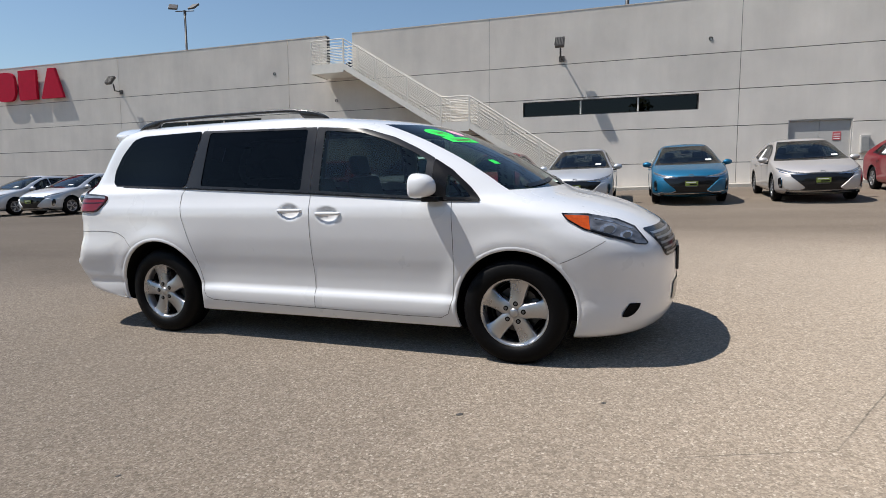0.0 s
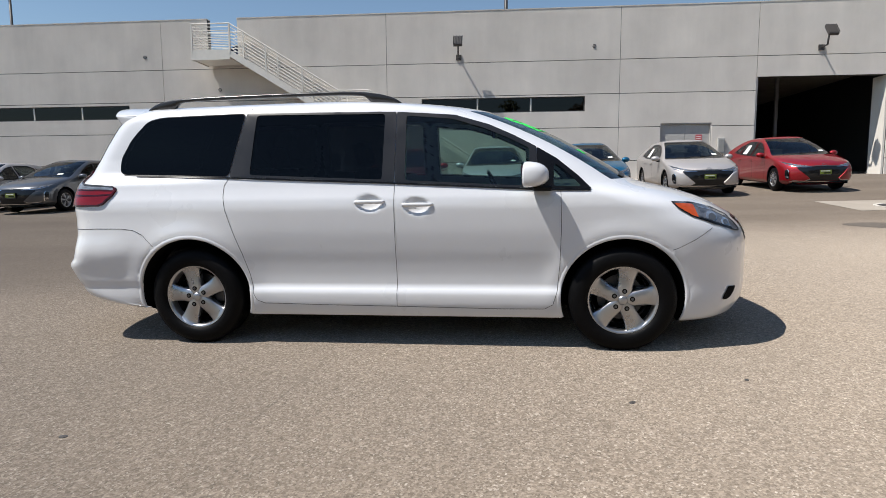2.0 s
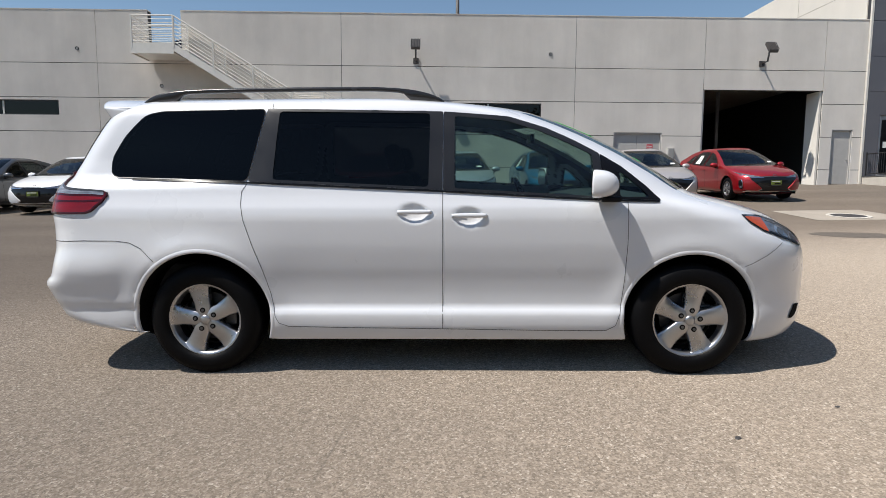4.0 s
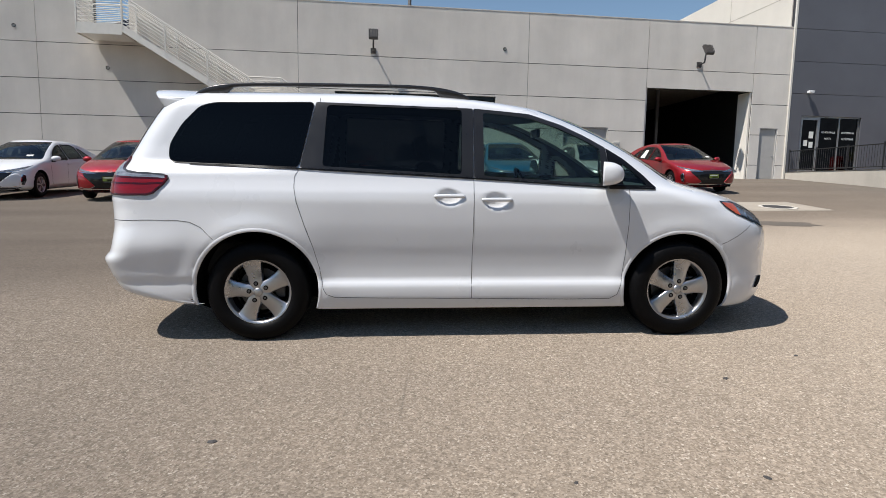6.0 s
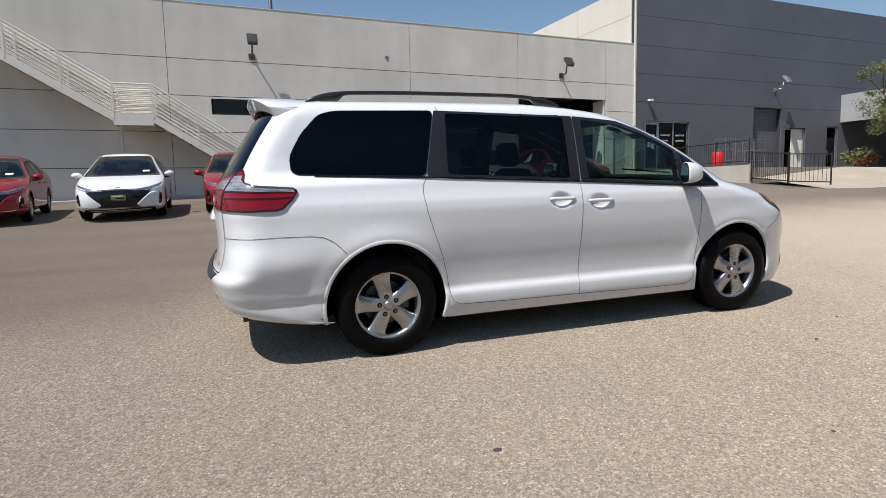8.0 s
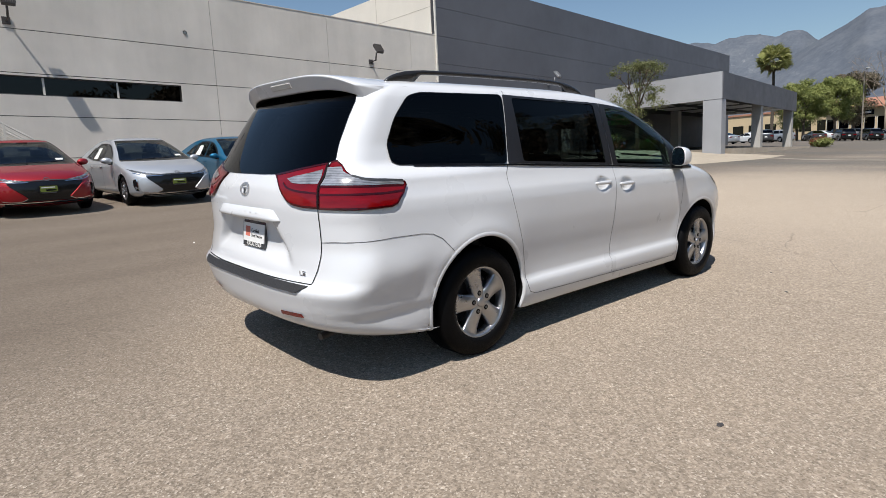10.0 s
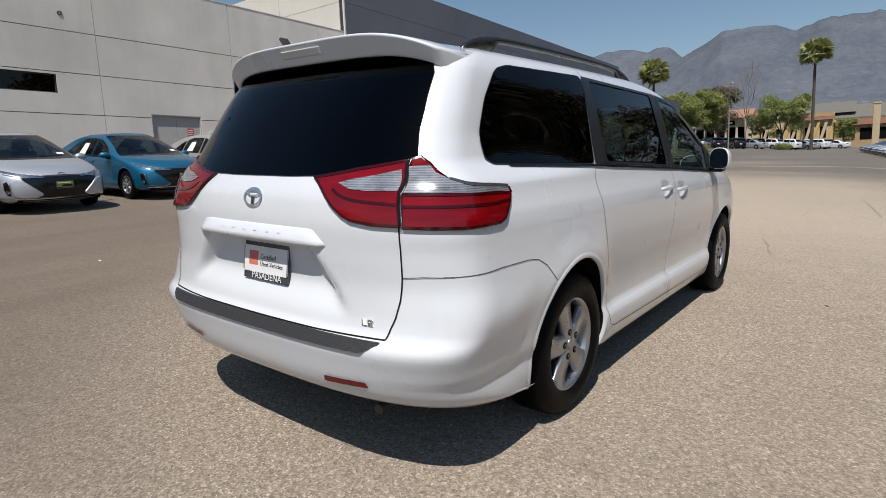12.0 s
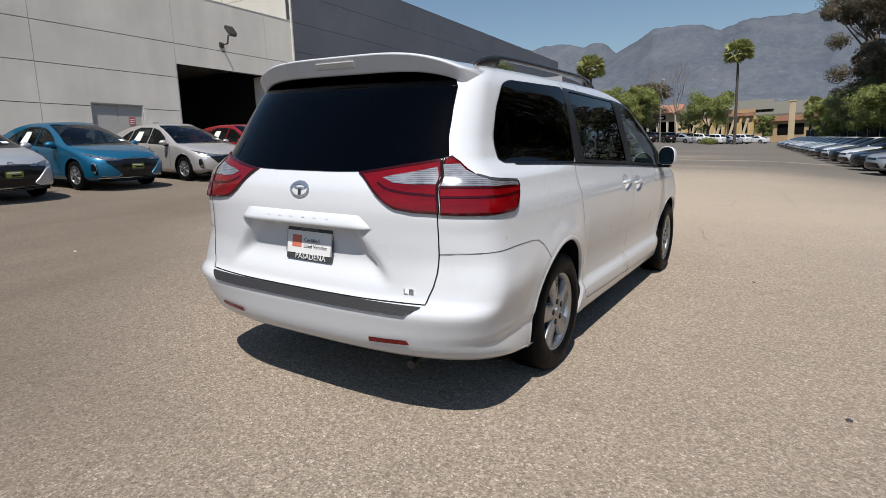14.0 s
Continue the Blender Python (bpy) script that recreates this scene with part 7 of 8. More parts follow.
ZS = spaced((0.17, 0.4, 6), (0.4, 0.9, 10), (0.9, 1.05, 7), (1.05, 1.36, 8), (1.36, 1.45, 7))
SPANES = [soften([(1.30, 0.95), (2.2, 0.93), (1.9, 1.16), (1.55, 1.3), (1.32, 1.34)], 0.03), soften([(0.12, 1.0), (1.25, 0.955), (1.27, 1.345), (0.75, 1.33), (0.4, 1.2)], 0.03)]
ZU = spaced((0.25, 0.5, 5), (0.5, 1.0, 9), (1.0, 1.15, 6), (1.15, 1.6, 9), (1.6, 1.7, 7))
UPANES = [soften([(1.25, 1.14), (2.2, 1.12), (1.9, 1.38), (1.6, 1.53), (1.27, 1.57)], 0.03), soften([(0.25, 1.15), (1.2, 1.14), (1.22, 1.57), (0.3, 1.56)], 0.03), soften([(-0.6, 1.2), (0.2, 1.16), (0.22, 1.55), (-0.35, 1.52)], 0.03)]


def faces(c, sh, zl, zg):
    """Lamps, grilles, vents and plate of a car seen from afar."""
    for s in (-1, 1):
        lay = lambda off, s=s: (lambda u, v: (sh.nose(u, v) + off, s * u, v))
        hl = part("headlight", patch(soften([(0.40, zl + 0.01), (0.70, zl + 0.03), (0.855, zl + 0.12), (0.86, zl + 0.17), (0.70, zl + 0.115), (0.42, zl + 0.075)], 0.015), lay(0.008), 0.05), "headdark", c, "slim dark headlight", True)
        part("daylight_strip", ribbon([(0.42, zl + 0.02), (0.70, zl + 0.04), (0.85, zl + 0.125)], 0.02, lay(0.012)), "chrome", hl)
        part("corner_vent", patch(soften([(0.72, zg + 0.02), (0.80, zg + 0.04), (0.83, zg + 0.22), (0.78, zg + 0.2)], 0.012), lay(0.007), 0.05), "grilleblack", c, "dark corner vent", True)
        part("tail_light", patch(soften([(0.45, 0.82), (0.84, 0.78), (0.84, 0.92), (0.45, 0.92)], 0.015), lambda u, v, s=s: (sh.tail(u, v) - 0.008, s * u, v), 0.06), "lampred", c, "red tail light", True)
    part("grille", patch(soften([(-0.64, zg - 0.03), (0.64, zg - 0.03), (0.5, zg + 0.2), (-0.5, zg + 0.2)], 0.04), sh.front(0.006), 0.06), "grilleblack", c, "black lower grille", True)
    part("upper_grille", patch(soften([(-0.38, zl - 0.03), (0.38, zl - 0.03), (0.36, zl + 0.045), (-0.36, zl + 0.045)], 0.02), sh.front(0.007), 0.06), "grilleblack", c, "slim black upper grille", True)
    part("plate", boxed(sh.r(0.75) - 0.03, sh.r(0.75) - 0.004, -0.15, 0.15, 0.68, 0.83, 0.003), "white", c)
    for s in (-1, 1):
        part("roof_pillar", ribbon([(sh.f(zl + 0.36) - sh.lf(zl + 0.36) * 0.8, zl + 0.36), (sh.f(zl + 0.7) - sh.lf(zl + 0.7) * 0.9, zl + 0.7)], 0.05, sh.side(s, 0.01)), "trim", c, "dark windscreen pillar")


sedan = make_car("sedan", SEDAN, 2.82, 0.335, ZS, SPANES, (0.99, 1.38), COLOURS["white"], "white sedan parked in a long row", "car", "row of parked sedans", False)
faces(sedan, SEDAN, 0.62, 0.28)
suv = make_car("suv", SUV, 2.68, 0.36, ZU, UPANES, (1.13, 1.6), COLOURS["white"], "white sport utility vehicle in the far lot", "car", "cars in the far lot", False)
faces(suv, SUV, 0.75, 0.4)
rng = random.Random(5)
order = ["silver", "black", "white", "black", "white", "grey", "white", "silver", "silver", "white", "white", "silver", "white", "grey", "white", "silver", "white", "silver"]
for k, colour in enumerate(order):
    x, y = 24.6 + 3.45 * k, -5.4 + 0.148 * k
    m = on_ground(x + 3.75 * math.sin(radians(17)), y - 3.75 * math.cos(radians(17)), 107)
    if k == 2:
        sedan.matrix_world = m
    else:
        parked(sedan, COLOURS["white"], m, colour, "{} sedan parked nose out in a long row")
far = [(104, 20.5, "grey"), (108, 17.5, "black"), (112, 14.6, "black"), (115, 11.6, "silver"), (118, 9.4, "white"), (121, 6.8, "white"), (124, 4.2, "silver"), (100, 24, "silver"), (128, 13, "grey"), (132, 17, "white"), (131, 9, "black"), (137, 4.5, "white"), (139, -0.5, "white"), (141, 21, "silver"), (126, 22, "black"), (96, 27, "white"), (92, 24.5, "grey"), (127, 2.6, "white"), (134, 11.5, "white"), (133, 14.5, "silver"), (129, 19.5, "white"), (136, 7.5, "grey"), (140, 2.2, "silver"), (82, 30, "white"), (86, 27.5, "silver"), (89, 31.5, "white"), (79, 33.5, "black"), (97, 31, "white"), (102, 28, "white"), (106, 25.5, "black"), (111, 20.5, "white"), (117, 17.5, "grey")]
for k, (x, y, colour) in enumerate(far):
    x, y = -3 + 0.88 * (x + 3), -2.4 + 0.88 * (y + 2.4)
    m = on_ground(x, y, (22 if colour in ("black", "grey") else 58) + 10 * rng.random())
    if k == 4:
        suv.matrix_world = m
    elif k % 3:
        parked(suv, COLOURS["white"], m, colour, "{} sport utility vehicle in the far lot")
    else:
        parked(sedan, COLOURS["white"], m, colour, "{} sedan in the far lot")
rc = parked(sedan, COLOURS["white"], pose(-8.3, 22.2, 6.5, 0, 0, 160), "black", "{} sedan parked on the roof deck")

# ---- planting ----


def leaves(name, centres, radius, count, size, material, parent, seed, flat=0.75):
    """A crown of many small leaf blades gathered in clumps."""
    r = np.random.default_rng(seed)
    cs = np.array(centres, float)
    pick = r.integers(0, len(cs), count)
    d = r.normal(size=(count, 3))
    d /= np.linalg.norm(d, axis=1, keepdims=True)
    rad = np.array(radius)[pick] if np.ndim(radius) else np.full(count, radius)
    p = cs[pick] + d * (rad * r.uniform(0.02, 1.5, count) ** 0.6)[:, None] * (1, 1, flat)
    face = d + r.normal(size=(count, 3)) * 0.55 + (0, 0, 0.35)
    a = np.cross(face, r.normal(size=(count, 3)))
    a /= np.linalg.norm(a, axis=1, keepdims=True)
    b = np.cross(a, face)
    b /= np.linalg.norm(b, axis=1, keepdims=True)
    s = size * r.uniform(0.6, 1.4, count)[:, None]
    v = np.stack([p - a * s, p + b * s * 0.45, p + a * s, p - b * s * 0.45], 1).reshape(-1, 3)
    me = bpy.data.meshes.new(name)
    me.from_pydata(v.tolist(), [], np.arange(count * 4).reshape(-1, 4).tolist())
    me.materials.append(M[material])
    ob = new(name, me)
    ob.parent = parent
    return ob


def limb(bm, a, d, length, r, depth, rng, tips, bend=0.35):
    p = Vector(a)
    n = 3
    for k in range(n):
        d = (d + Vector((rng.uniform(-1, 1), rng.uniform(-1, 1), rng.uniform(-0.4, 0.9))) * bend * 0.4).normalized()
        q = p + d * length / n
        rod(bm, p, q, r * (1 - k / n * 0.4), r * (1 - (k + 1) / n * 0.4), 6)
        p = q
    if depth == 0:
        tips.append(p)
        return
    for _ in range(rng.randint(2, 3)):
        e = (d + Vector((rng.uniform(-1, 1), rng.uniform(-1, 1), rng.uniform(-0.3, 0.7))) * 0.85).normalized()
        limb(bm, p, e, length * rng.uniform(0.6, 0.8), r * 0.55, depth - 1, rng, tips, bend)


def tree(x, y, height, spread, seed, label, leaf="leaf", count=2600, size=0.22, clump=0.0, z=None, bare=False, fork=0.38, fine=True):
    rng = random.Random(seed)
    t = thing("tree", pose(x, y, gz(x, y) - 0.03 if z is None else z), label, "tree", "trees")
    bm, tips = bmesh.new(), []
    top = height * fork
    rod(bm, (0, 0, 0), (rng.uniform(-0.1, 0.1), rng.uniform(-0.1, 0.1), top), height * (0.026 if not bare else 0.016), height * (0.018 if not bare else 0.01), 8)
    for k in range(5 if not bare else 6):
        a = 2 * math.pi * k / 5 + rng.uniform(-0.4, 0.4)
        limb(bm, (0, 0, top * rng.uniform(0.85, 1.0)), Vector((math.cos(a) * spread / height * 1.5, math.sin(a) * spread / height * 1.5, 1)).normalized(), height * 0.27, height * (0.012 if not bare else 0.0065), 2 if not bare else 4, rng, tips)
    part("trunk", bm, "palebark" if bare else "bark", t, smooth=True)
    if not bare:
        pts = []
        for p in tips:
            q = Vector(p)
            q.x *= min(1.0, spread / max(0.1, math.hypot(q.x, q.y)))
            q.y *= min(1.0, spread / max(0.1, math.hypot(q.x, q.y)))
            q.z = min(q.z, height - 0.3)
            pts.append(tuple(q))
        for _ in range(38):
            d = Vector((rng.gauss(0, 1), rng.gauss(0, 1), rng.gauss(0, 1))).normalized() * rng.uniform(0.4, 1.12)
            pts.append((d.x * spread * 0.9, d.y * spread * 0.9, height * (0.6 + 0.34 * d.z)))
        leaves("crown", pts, [(clump or spread * 0.3) * rng.uniform(0.35, 0.95) for _ in pts], int(count * (6.5 if fine else 2.6)), size * (0.42 if fine else 0.72), leaf, t, seed)
    return t


def fan_palm(x, y, height, crown, seed, label):
    rng = random.Random(seed)
    t = thing("palm_tree", pose(x, y, gz(x, y) - 0.03), label, "palm tree", "palm trees")
    rows = []
    for k in range(25):
        h = height * k / 24
        r = (0.14 + 0.0072 * height) * (1 - 0.3 * k / 24) * (1.35 if k == 0 else 1) + 0.02 * (k % 2)
        ox = 0.25 * math.sin(k / 24 * 2.2)
        rows.append([(ox + r * math.cos(a), r * math.sin(a), h) for a in np.linspace(0, 2 * math.pi, 11)[:-1]])
    bm = grid(bmesh.new(), rows, close=True)
    part("trunk", bm, "palmbark", t, smooth=True)
    top = Vector((0.25 * math.sin(2.2), 0, height))
    for name, mat, lo, hi, n, ln in (("fronds", "palmleaf", -0.65, 1.35, 70, crown), ("dry_skirt", "skirt", -1.4, -0.8, 26, crown * 0.6)):
        vs, fs = [], []
        for _ in range(n):
            a, e = rng.uniform(0, 2 * math.pi), rng.uniform(lo, hi)
            d = Vector((math.cos(a) * math.cos(e), math.sin(a) * math.cos(e), math.sin(e)))
            side = d.cross(Vector((0, 0, 1))).normalized()
            upv = side.cross(d)
            roll = rng.uniform(-1.1, 1.1)
            side, upv = side * math.cos(roll) + upv * math.sin(roll), upv * math.cos(roll) - side * math.sin(roll)
            L = ln * rng.uniform(0.8, 1.1)
            hub = top + d * L * 0.45
            b0 = len(vs)
            vs += [top, top + side * 0.03, hub + side * 0.03, hub]
            fs.append((b0, b0 + 1, b0 + 2, b0 + 3))
            for k in range(13):
                g = -1.35 + 2.7 * k / 12
                q = d * math.cos(g) + side * math.sin(g)
                tip = hub + q * L * 0.55 * (1 - 0.12 * abs(g)) - Vector((0, 0, 0.12 * L * rng.uniform(0.3, 1.0)))
                m = hub + q * L * 0.3
                w = side * math.cos(g) * 0.045 * L - d * math.sin(g) * 0.045 * L
                b0 = len(vs)
                vs += [hub, m + w + upv * 0.02, tip, m - w]
                fs.append((b0, b0 + 1, b0 + 2, b0 + 3))
        me = bpy.data.meshes.new(name)
        me.from_pydata([tuple(v) for v in vs], [], fs)
        me.materials.append(M[mat])
        new(name, me).parent = t
    return t


def shrub(x, y, r, h, seed, leaf, label, z=None):
    s = thing("shrub", pose(x, y, gz(x, y) if z is None else z), label, "shrub", "shrubs")
    rng = random.Random(seed)
    stems = bmesh.new()
    pts = []
    for k in range(9):
        a = rng.uniform(0, 6.28)
        q = (r * 0.6 * math.cos(a), r * 0.6 * math.sin(a), h * rng.uniform(0.35, 0.8))
        rod(stems, (q[0] * 0.1, q[1] * 0.1, 0), q, 0.015, 0.008, 5)
        pts.append(q)
    part("stems", stems, "bark", s)
    leaves("foliage", pts, r * 0.45, 700, 0.05 + r * 0.06, leaf, s, seed, 0.8)


tree(31.9, 14.2, 5.4, 1.5, 11, "slender olive-green tree beside the platform", "leafolive", 1500, 0.13, 0.5, z=PZ, fork=0.48)
shrub(33.2, 16.6, 0.9, 1.2, 3, "leafolive", "rounded grey-green shrub on the platform", PZ)
shrub(32.6, 16.0, 0.6, 0.9, 4, "flower", "shrub with reddish flowers on the platform", PZ)
shrub(34.2, 14.9, 0.8, 0.7, 5, "leaf", "low green shrub at the tree's foot", PZ)
for k, (x, y) in enumerate(((59.0, 10.3), (60.4, 10.6), (61.8, 10.9), (58.4, 9.9))):
    shrub(x, y, 0.8, 0.8, 20 + k, "flower" if k % 2 == 0 else "leaf", "low flowering shrub at the end of the canopy")
for k in range(3):
    shrub(99 + k, 6.9 - k * 0.2, 1.1, 0.9, 40 + k, "leaf", "green shrub on a planting island")
fan_palm(105, 3.2, 14.8, 2.7, 1, "tall fan palm with a shaggy crown")
fan_palm(92, 23.8, 11.6, 2.7, 2, "fan palm with a dense crown beyond the canopy")
for k, (x, y, h) in enumerate(((110, -7.9, 6.6), (112, -9.5, 6.3), (108, -11.3, 6.5))):
    fan_palm(x, y, h, 1.6, 5 + k, "small fan palm behind the row of cars")
fan_palm(150, 6.9, 10.4, 1.6, 3, "slim fan palm in front of distant shops")
tree(98, 21.2, 9.0, 3.6, 31, "leafy green street tree", "leaf", 3400, 0.34, 1.35, fork=0.3)
tree(100, 17.6, 9.6, 3.4, 32, "leafy green street tree", "leaf", 3400, 0.34, 1.3, fork=0.3)
tree(108, 24.5, 8.5, 3.5, 33, "leafy green street tree", "leafolive", 3000, 0.34, 1.3, fork=0.3)
tree(140, 22.5, 13.0, 3.2, 34, "tall dark tree in the distance", "leafdark", 2600, 0.5, 1.6)
tree(126, 15.3, 14.6, 4.2, 35, "bare-branched tree in the far lot", bare=True)
tree(118, 8.3, 10.2, 3.7, 36, "full bright green tree in the far lot", "leaf", 4200, 0.36, 1.35, fork=0.25)
tree(132, 13.4, 7.0, 2.6, 37, "flowering tree in front of the shops", "leafolive", 2000, 0.3, 0.9)
tree(142, -0.7, 6.0, 2.0, 38, "small green tree by the shops", "leaf", 1500, 0.3, 0.8)
tree(70, -11.2, 17.5, 4.6, 41, "tall dark eucalyptus with ragged foliage", "leafdark", 12000, 0.25, 1.4, fork=0.35)
tree(61, -12.0, 15.0, 4.0, 42, "tall dark eucalyptus with ragged foliage", "leafdark", 11000, 0.25, 1.35, fork=0.35)
tree(66, -9.9, 7.4, 4.0, 43, "broad green tree behind the parked cars", "leafolive", 5200, 0.26, 1.2, fork=0.3)
tree(54, -10.4, 6.8, 3.6, 44, "broad green tree behind the parked cars", "leaf", 5200, 0.24, 1.1, fork=0.3)
tree(82, -9.4, 6.6, 3.0, 45, "broad green tree behind the parked cars", "leaf", 3600, 0.26, 1.0, fork=0.35)
tree(96, -8.4, 6.0, 2.3, 46, "small green tree behind the parked cars", "leaf", 2200, 0.28, 0.8, fork=0.4)

# Unseen trees added behind the camera for glass reflections and to block sky fill.
for k, (x, y, h, sp, lf) in enumerate(((-22, -27, 8, 4.2, "leaf"), (-13, -29, 10, 4.6, "leafdark"), (-4, -27, 7.5, 4.0, "leaf"), (5, -30, 10.5, 4.8, "leafdark"), (14, -28, 8.5, 4.2, "leaf"), (24, -27, 9, 4.4, "leafolive"), (-32, -20, 9, 4.4, "leafdark"), (-38, -8, 8, 4.2, "leaf"))):
    tree(x, y, h, sp, 60 + k, "leafy tree at the near edge of the lot", lf, 2400, 0.42, 1.5, fork=0.28, fine=False)

for k, (x, y, h, sp, lf) in enumerate(((14, -18.5, 12, 5.0, "leafdark"), (23, -17.5, 15, 5.2, "leafdark"), (32, -18.0, 13, 5.0, "leafolive"), (41, -17.0, 15.5, 5.2, "leafdark"), (5, -19.5, 11, 4.6, "leafolive"))):
    tree(x, y, h, sp, 80 + k, "tall dark tree along the lot's edge", lf, 5200, 0.36, 1.7, fork=0.22, fine=False)

# screen fence behind the row
sf = thing("screen_fence", Matrix(), "dark green cloth-covered chain fence", "fence")
for k in range(14):
    x0, x1 = 46 + 5 * k, 46 + 5 * (k + 1)
    ya, yb = -12.6 + 0.075 * (x0 - 46), -12.6 + 0.075 * (x1 - 46)
    za, zb = gz(x0, ya), gz(x1, yb)
    bm = grid(bmesh.new(), [[(x0 + 0.04, ya, za + 0.05), (x1 - 0.04, yb, zb + 0.05)], [(x0 + 0.04, ya, za + 2.5), (x1 - 0.04, yb, zb + 2.5)]])
    bmesh.ops.solidify(bm, geom=list(bm.faces), thickness=0.02)
    part("screen_cloth", bm, "hedge", sf)
    part("post", rod(bmesh.new(), (x0, ya, za), (x0, ya, za + 2.6), 0.04), "steel", sf)

# ---- distant street ----


def far_lamp(x, y, h, yaw):
    p = thing("street_lamp", pose(x, y, gz(x, y), 0, 0, yaw), "tall pale street lamp with a short arm", "street lamp", "street lamps")
    part("pole", rod(bmesh.new(), (0, 0, 0), (0, 0, h), 0.1, 0.06, 8), "slab", p)
    part("arm", rod(bmesh.new(), (0, 0, h - 0.05), (1.4, 0, h + 0.12), 0.045), "steel", p)
    part("lamp_head", boxed(1.2, 1.9, -0.16, 0.16, h + 0.05, h + 0.2, 0.04), "steel", p)


far_lamp(95, 13.4, 9.4, 200)
far_lamp(135, -8.5, 8.6, 180)


def shop(name, x, y0, y1, z0, h, wallmat, label):
    s = thing(name, pose(x, y0, z0 + 1.2), label, "shop building", "shops across the lot")
    part("wall", boxed(0, 14, 0, y1 - y0, -3, h, 0), wallmat, s)
    return s


z = gz(150, 20)
s1 = shop("shop_building", 150, 17.6, 29.5, z, 5.4, "cream", "cream stucco shop with a clay tile roof")
bm = bmesh.new()
prism(bm, [(-1.2, 5.2), (-1.2, 5.45), (5.5, 7.6), (5.9, 7.6), (5.9, 5.42)], -0.4, 12.3)
part("roof", bm, "rooftile", s1)
for k in range(5):
    w = part("window", boxed(-0.06, -0.002, 0.7 + 2.3 * k, 2.5 + 2.3 * k, 0.4, 3.2), "winglass", s1)
    part("window_frame", box(boxed(-0.1, -0.062, 0.62 + 2.3 * k, 0.7 + 2.3 * k, 0.3, 3.3), -0.1, -0.062, 2.5 + 2.3 * k, 2.58 + 2.3 * k, 0.3, 3.3), "rail", w)
sg = part("sign_board", boxed(-0.14, -0.002, 3.2, 7.4, 3.7, 4.7), "grilleblack", s1, "dark sign board with a white bar")
part("sign_bar", boxed(-0.17, -0.142, 3.7, 6.9, 4.0, 4.4), "white", sg)
z = gz(152, 8)
s2 = shop("shop_building", 152, 1.6, 17.4, z, 5.2, "cream", "tan stucco shop with striped slanting pilasters")
part("parapet", boxed(-0.3, 13.9, -0.1, 15.9, 5.21, 6.1), "tan", s2)
part("roof", prism(bmesh.new(), [(6, 6.12), (20, 6.12), (20, 8.6), (14, 9.0)], -4, 16.2), "roofgrey", s2)
for k in range(11):
    m = Matrix.Translation((-0.35, 0.8 + 1.4 * k, 0)) @ pose(0, 0, 0, 14, 0, 0)
    part("pilaster", boxed(-0.18, 0.3, -0.28, 0.28, 0.2, 4.4, 0, m), "awning" if k % 2 == 0 else "cream", s2)
for k in range(5):
    part("window", boxed(-0.05, -0.002, 1.2 + 2.8 * k, 2.4 + 2.8 * k, 0.5, 3.0), "winglass", s2)
part("eave", boxed(-0.9, -0.31, -0.1, 9.0, 4.6, 5.1), "rooftile", s2)
sb = part("sign_board", boxed(-0.6, -0.302, 7.4, 11.4, 5.4, 6.9), "white", s2, "white raised sign panel")
for k in range(5):
    part("sign_bar", boxed(-0.64, -0.602, 7.8 + 0.7 * k, 8.2 + 0.7 * k, 5.8, 6.5), "grilleblack", sb)
z = gz(152, -3)
s3 = shop("shop_building", 154, -28.0, 1.4, z, 4.6, "tan", "low tan shop building with a flat roof")
part("roof", boxed(-0.6, 14.2, -0.2, 29.5, 4.61, 5.3), "roofgrey", s3)
part("upper_roof", prism(bmesh.new(), [(3.0, 5.305), (24.0, 5.305), (22.0, 8.6), (9.0, 8.6)], -4.0, 31.0), "roofgrey", s3)
part("fascia", boxed(-0.9, -0.61, -0.2, 29.5, 3.6, 4.8), "rooftile", s3)
for k in range(9):
    part("window", boxed(-0.05, -0.002, 0.8 + 3.1 * k, 3.0 + 3.1 * k, 0.4, 2.9), "dark", s3)
tower = thing("sign_tower", pose(146, -5.85, gz(146, -5.85)), "cream stucco sign pillar at the edge of the lot", "sign pillar")
part("shaft", boxed(-0.6, 0.6, -0.6, 0.6, 0, 8.9, 0.02), "cream", tower)
part("cap", boxed(-0.72, 0.72, -0.72, 0.72, 8.901, 9.2), "cream", tower)
z = gz(175, 35)
s4 = shop("shop_building", 168, 27, 60, z, 6.0, "cream", "distant cream commercial building")
part("roof", boxed(-0.3, 14.3, -0.3, 33.3, 6.01, 6.5), "rooftile", s4)
for k in range(8):
    part("window", boxed(-0.05, -0.002, 1.5 + 4 * k, 4.2 + 4 * k, 0.8, 3.4), "winglass", s4)

# cracks in the lane
rng = random.Random(12)
for line in ([(6.35, -1.08), (5.8, -1.22), (5.1, -1.31)], [(13.2, -2.3), (11.0, -2.45), (9.8, -2.52)], [(12.0, 1.6), (11.2, 1.1), (10.1, 1.25)]):
    pts = [(x + rng.uniform(-0.03, 0.03), y + rng.uniform(-0.03, 0.03)) for x, y in refine(line, 0.12)]
    wide = lambda u, v: (u, v, gz(u, v) + 0.004)
    tagged(part("crack", ribbon(pts, 0.008, wide, 0.2), "crackfill"), "thin dark crack in the asphalt", "crack", kind="structure")

# dark repair in the lane
ring3 = [(9.0 + 0.62 * math.cos(a) * (1 + 0.16 * math.sin(3 * a)), 5.55 + 0.42 * math.sin(a) * (1 + 0.2 * math.cos(2 * a + 1))) for a in np.linspace(0, 2 * math.pi, 28, endpoint=False)]
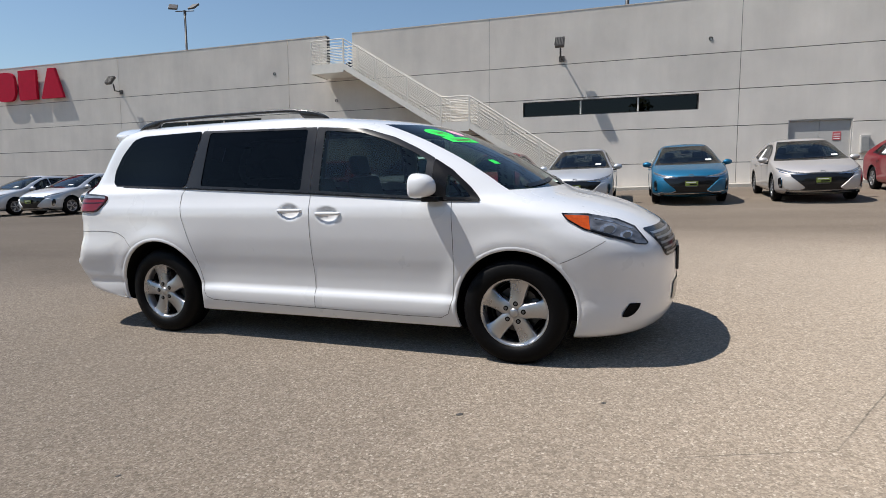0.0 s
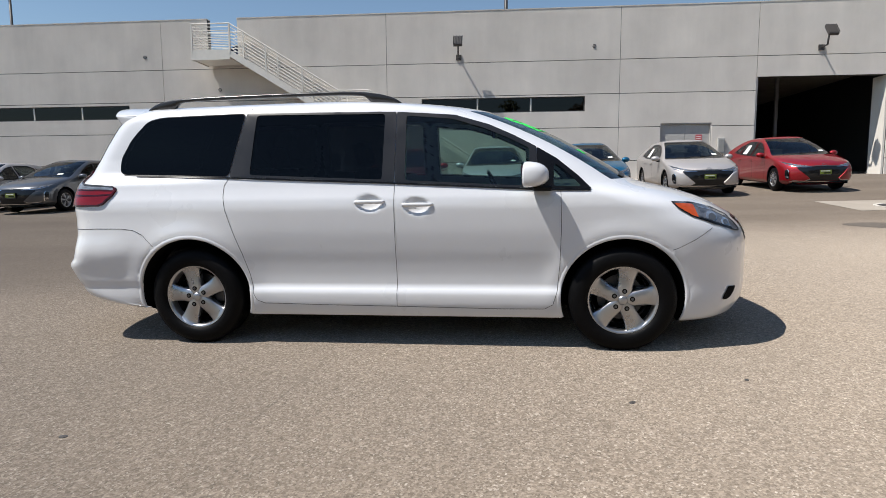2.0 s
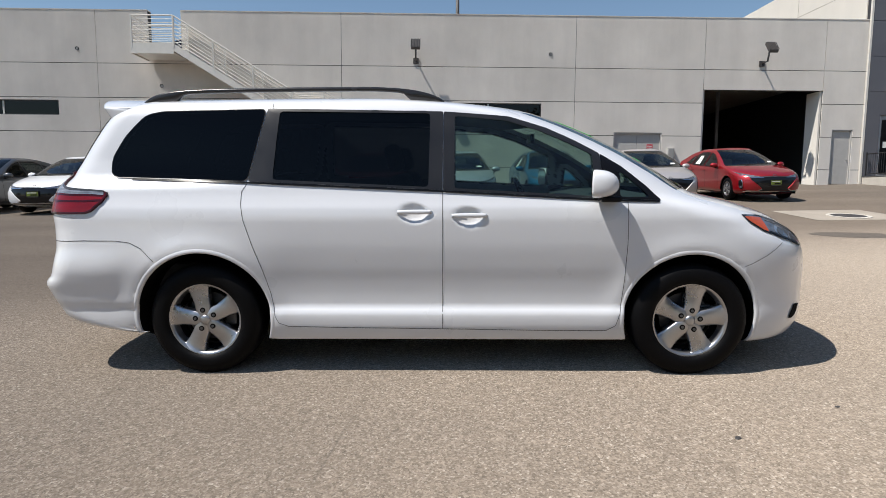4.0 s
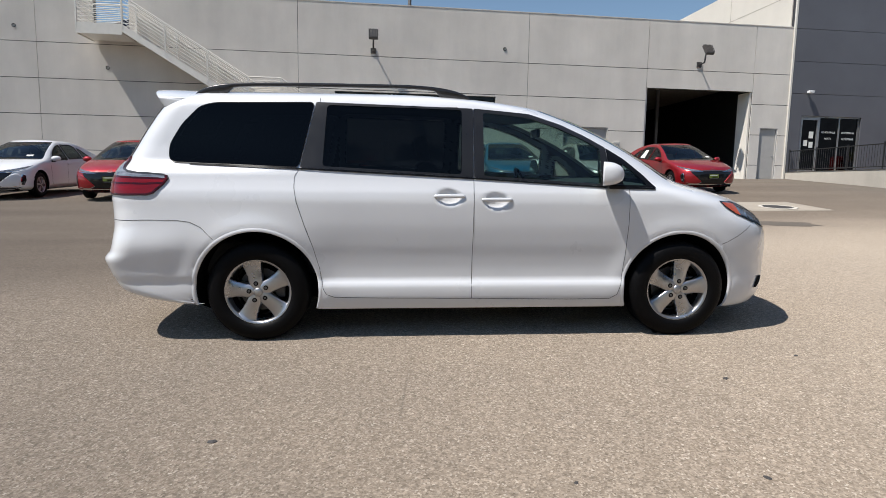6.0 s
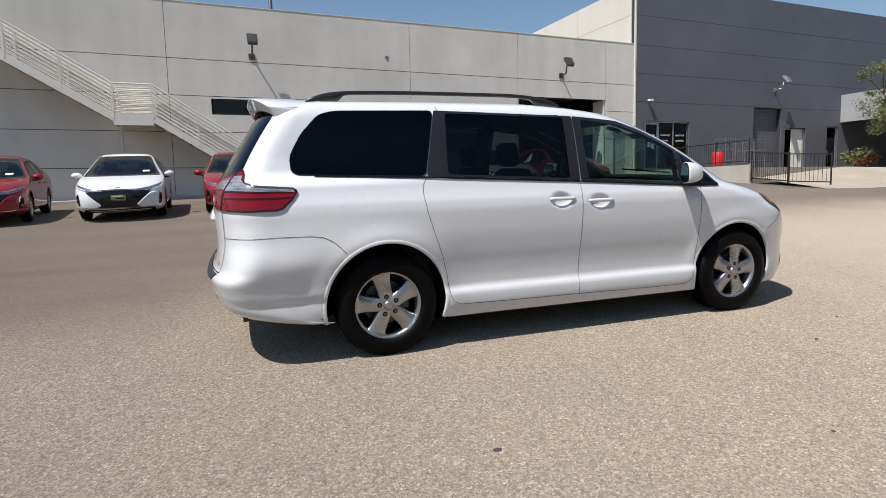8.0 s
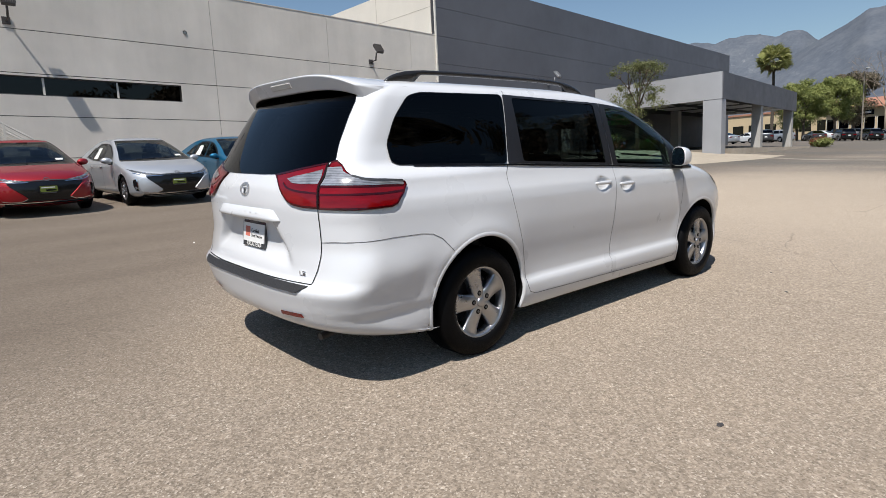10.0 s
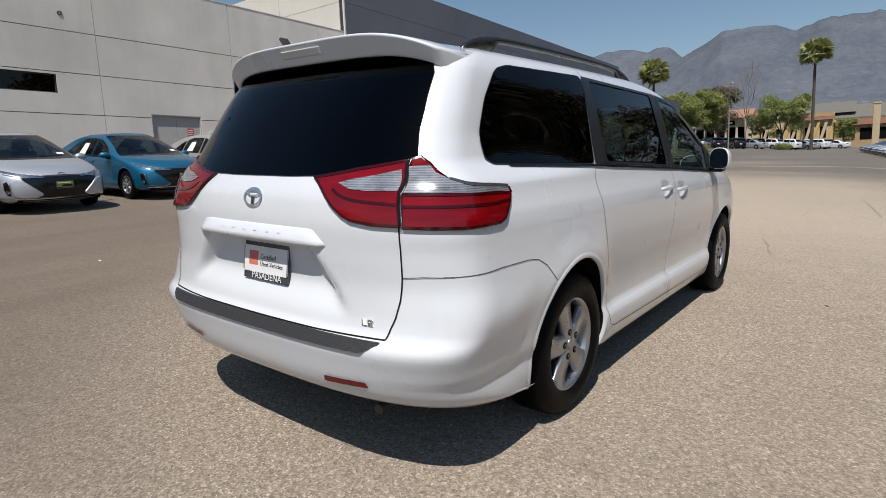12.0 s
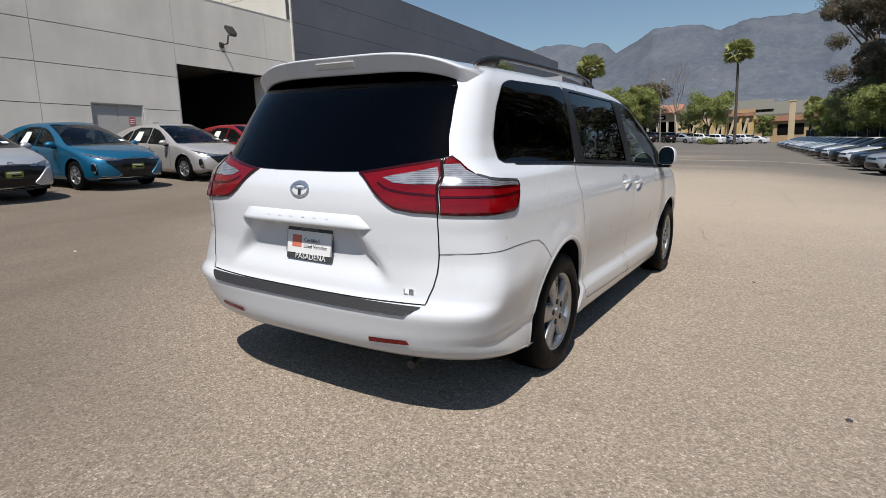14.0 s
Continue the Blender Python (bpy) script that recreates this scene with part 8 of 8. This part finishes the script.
tagged(part("asphalt_repair", patch(ring3, lambda u, v: (u, v, gz(u, v) + 0.004), 0.3), "repair"), "dark worn repair patch in the asphalt", "pavement", kind="structure")

# pale swale across the lane
rows = []
for t in np.linspace(0, 1, 70):
    x, y = 34.6 - 2.6 * t, 8.5 - 15 * t
    w = 0.42 + 0.3 * noise.noise((y * 0.7, 4.0, 1.0))
    x += 0.5 * noise.noise((y * 0.35, 9.0, 2.0))
    rows.append([(x + o, y, gz(x + o, y) + 0.006) for o in (-w, -w * 0.4, w * 0.4, w)])
tagged(part("swale", grid(bmesh.new(), rows), "gutter"), "pale concrete gutter across the lane", "gutter", kind="structure")
for k, (x, y, r) in enumerate(((0.06, -2.4, 0.018), (2.88, -1.93, 0.016), (0.6, 5.28, 0.018), (2.4, -2.95, 0.014), (0.2, -3.3, 0.012), (3.6, -1.6, 0.012), (1.6, -2.9, 0.01), (4.4, 0.4, 0.015))):
    pb = thing("pebble", on_ground(x, y, 40 * k), "tiny dark bit of debris on the asphalt" if k != 2 else "small scrap of pale litter on the asphalt", "debris", "debris on the asphalt")
    bm = bmesh.new()
    bmesh.ops.create_icosphere(bm, subdivisions=1, radius=r)
    bmesh.ops.transform(bm, matrix=Matrix.Diagonal((1.5, 1, 0.45, 1)), verts=bm.verts)
    part("stone", bm, "lampbody" if k != 2 else "paper", pb)

# ---- mountains ----
RIDGE = pchip([(-60, 5.0), (-40, 7.5), (-20, 9.5), (-9, 10.6), (-5.5, 10.55), (-1, 10.4), (0.5, 10.5), (2, 10.5), (3.3, 10.1), (4.3, 9.95), (5.6, 10.45), (7.5, 10.6), (9.4, 10.55), (10.6, 9.9), (12.4, 9.0), (14.2, 8.0), (18, 6.6), (30, 5.0), (60, 3.0)])
FAR = pchip([(-60, 5.0), (-20, 7), (8, 8.0), (12.9, 8.8), (13.6, 9.5), (14.4, 9.8), (16, 9.55), (17.4, 9.9), (19.2, 9.85), (20.5, 9.6), (22.4, 9.85), (26, 9.4), (32, 8.6), (60, 6.0)])


def range_of_hills(name, ridge, r0, r1, rough, label, seed):
    rows = []
    for a in np.linspace(-60, 60, 420):
        c, s = math.cos(radians(a)), math.sin(radians(a))
        top = math.tan(radians(ridge(a) + 0.14 * noise.noise((a * 1.3, seed, 0)) + 0.07 * noise.noise((a * 5.0, seed, 3)))) * r1
        row = []
        for k in range(34):
            t = k / 33
            r = r0 + (r1 - r0) * t
            px, py = r * c, r * s
            fold = noise.fractal((px / 420, py / 420, seed), 0.8, 2.1, 6)
            h = top * (0.06 + 0.94 * t**1.25) + rough * fold * math.sin(math.pi * min(1, t * 1.02))
            row.append((r * c, r * s, h + 2))
        row.append(((r1 + 500) * c, (r1 + 500) * s, top * 0.8))
        rows.append(row)
    bm = grid(bmesh.new(), rows)
    bmesh.ops.recalc_face_normals(bm, faces=bm.faces)
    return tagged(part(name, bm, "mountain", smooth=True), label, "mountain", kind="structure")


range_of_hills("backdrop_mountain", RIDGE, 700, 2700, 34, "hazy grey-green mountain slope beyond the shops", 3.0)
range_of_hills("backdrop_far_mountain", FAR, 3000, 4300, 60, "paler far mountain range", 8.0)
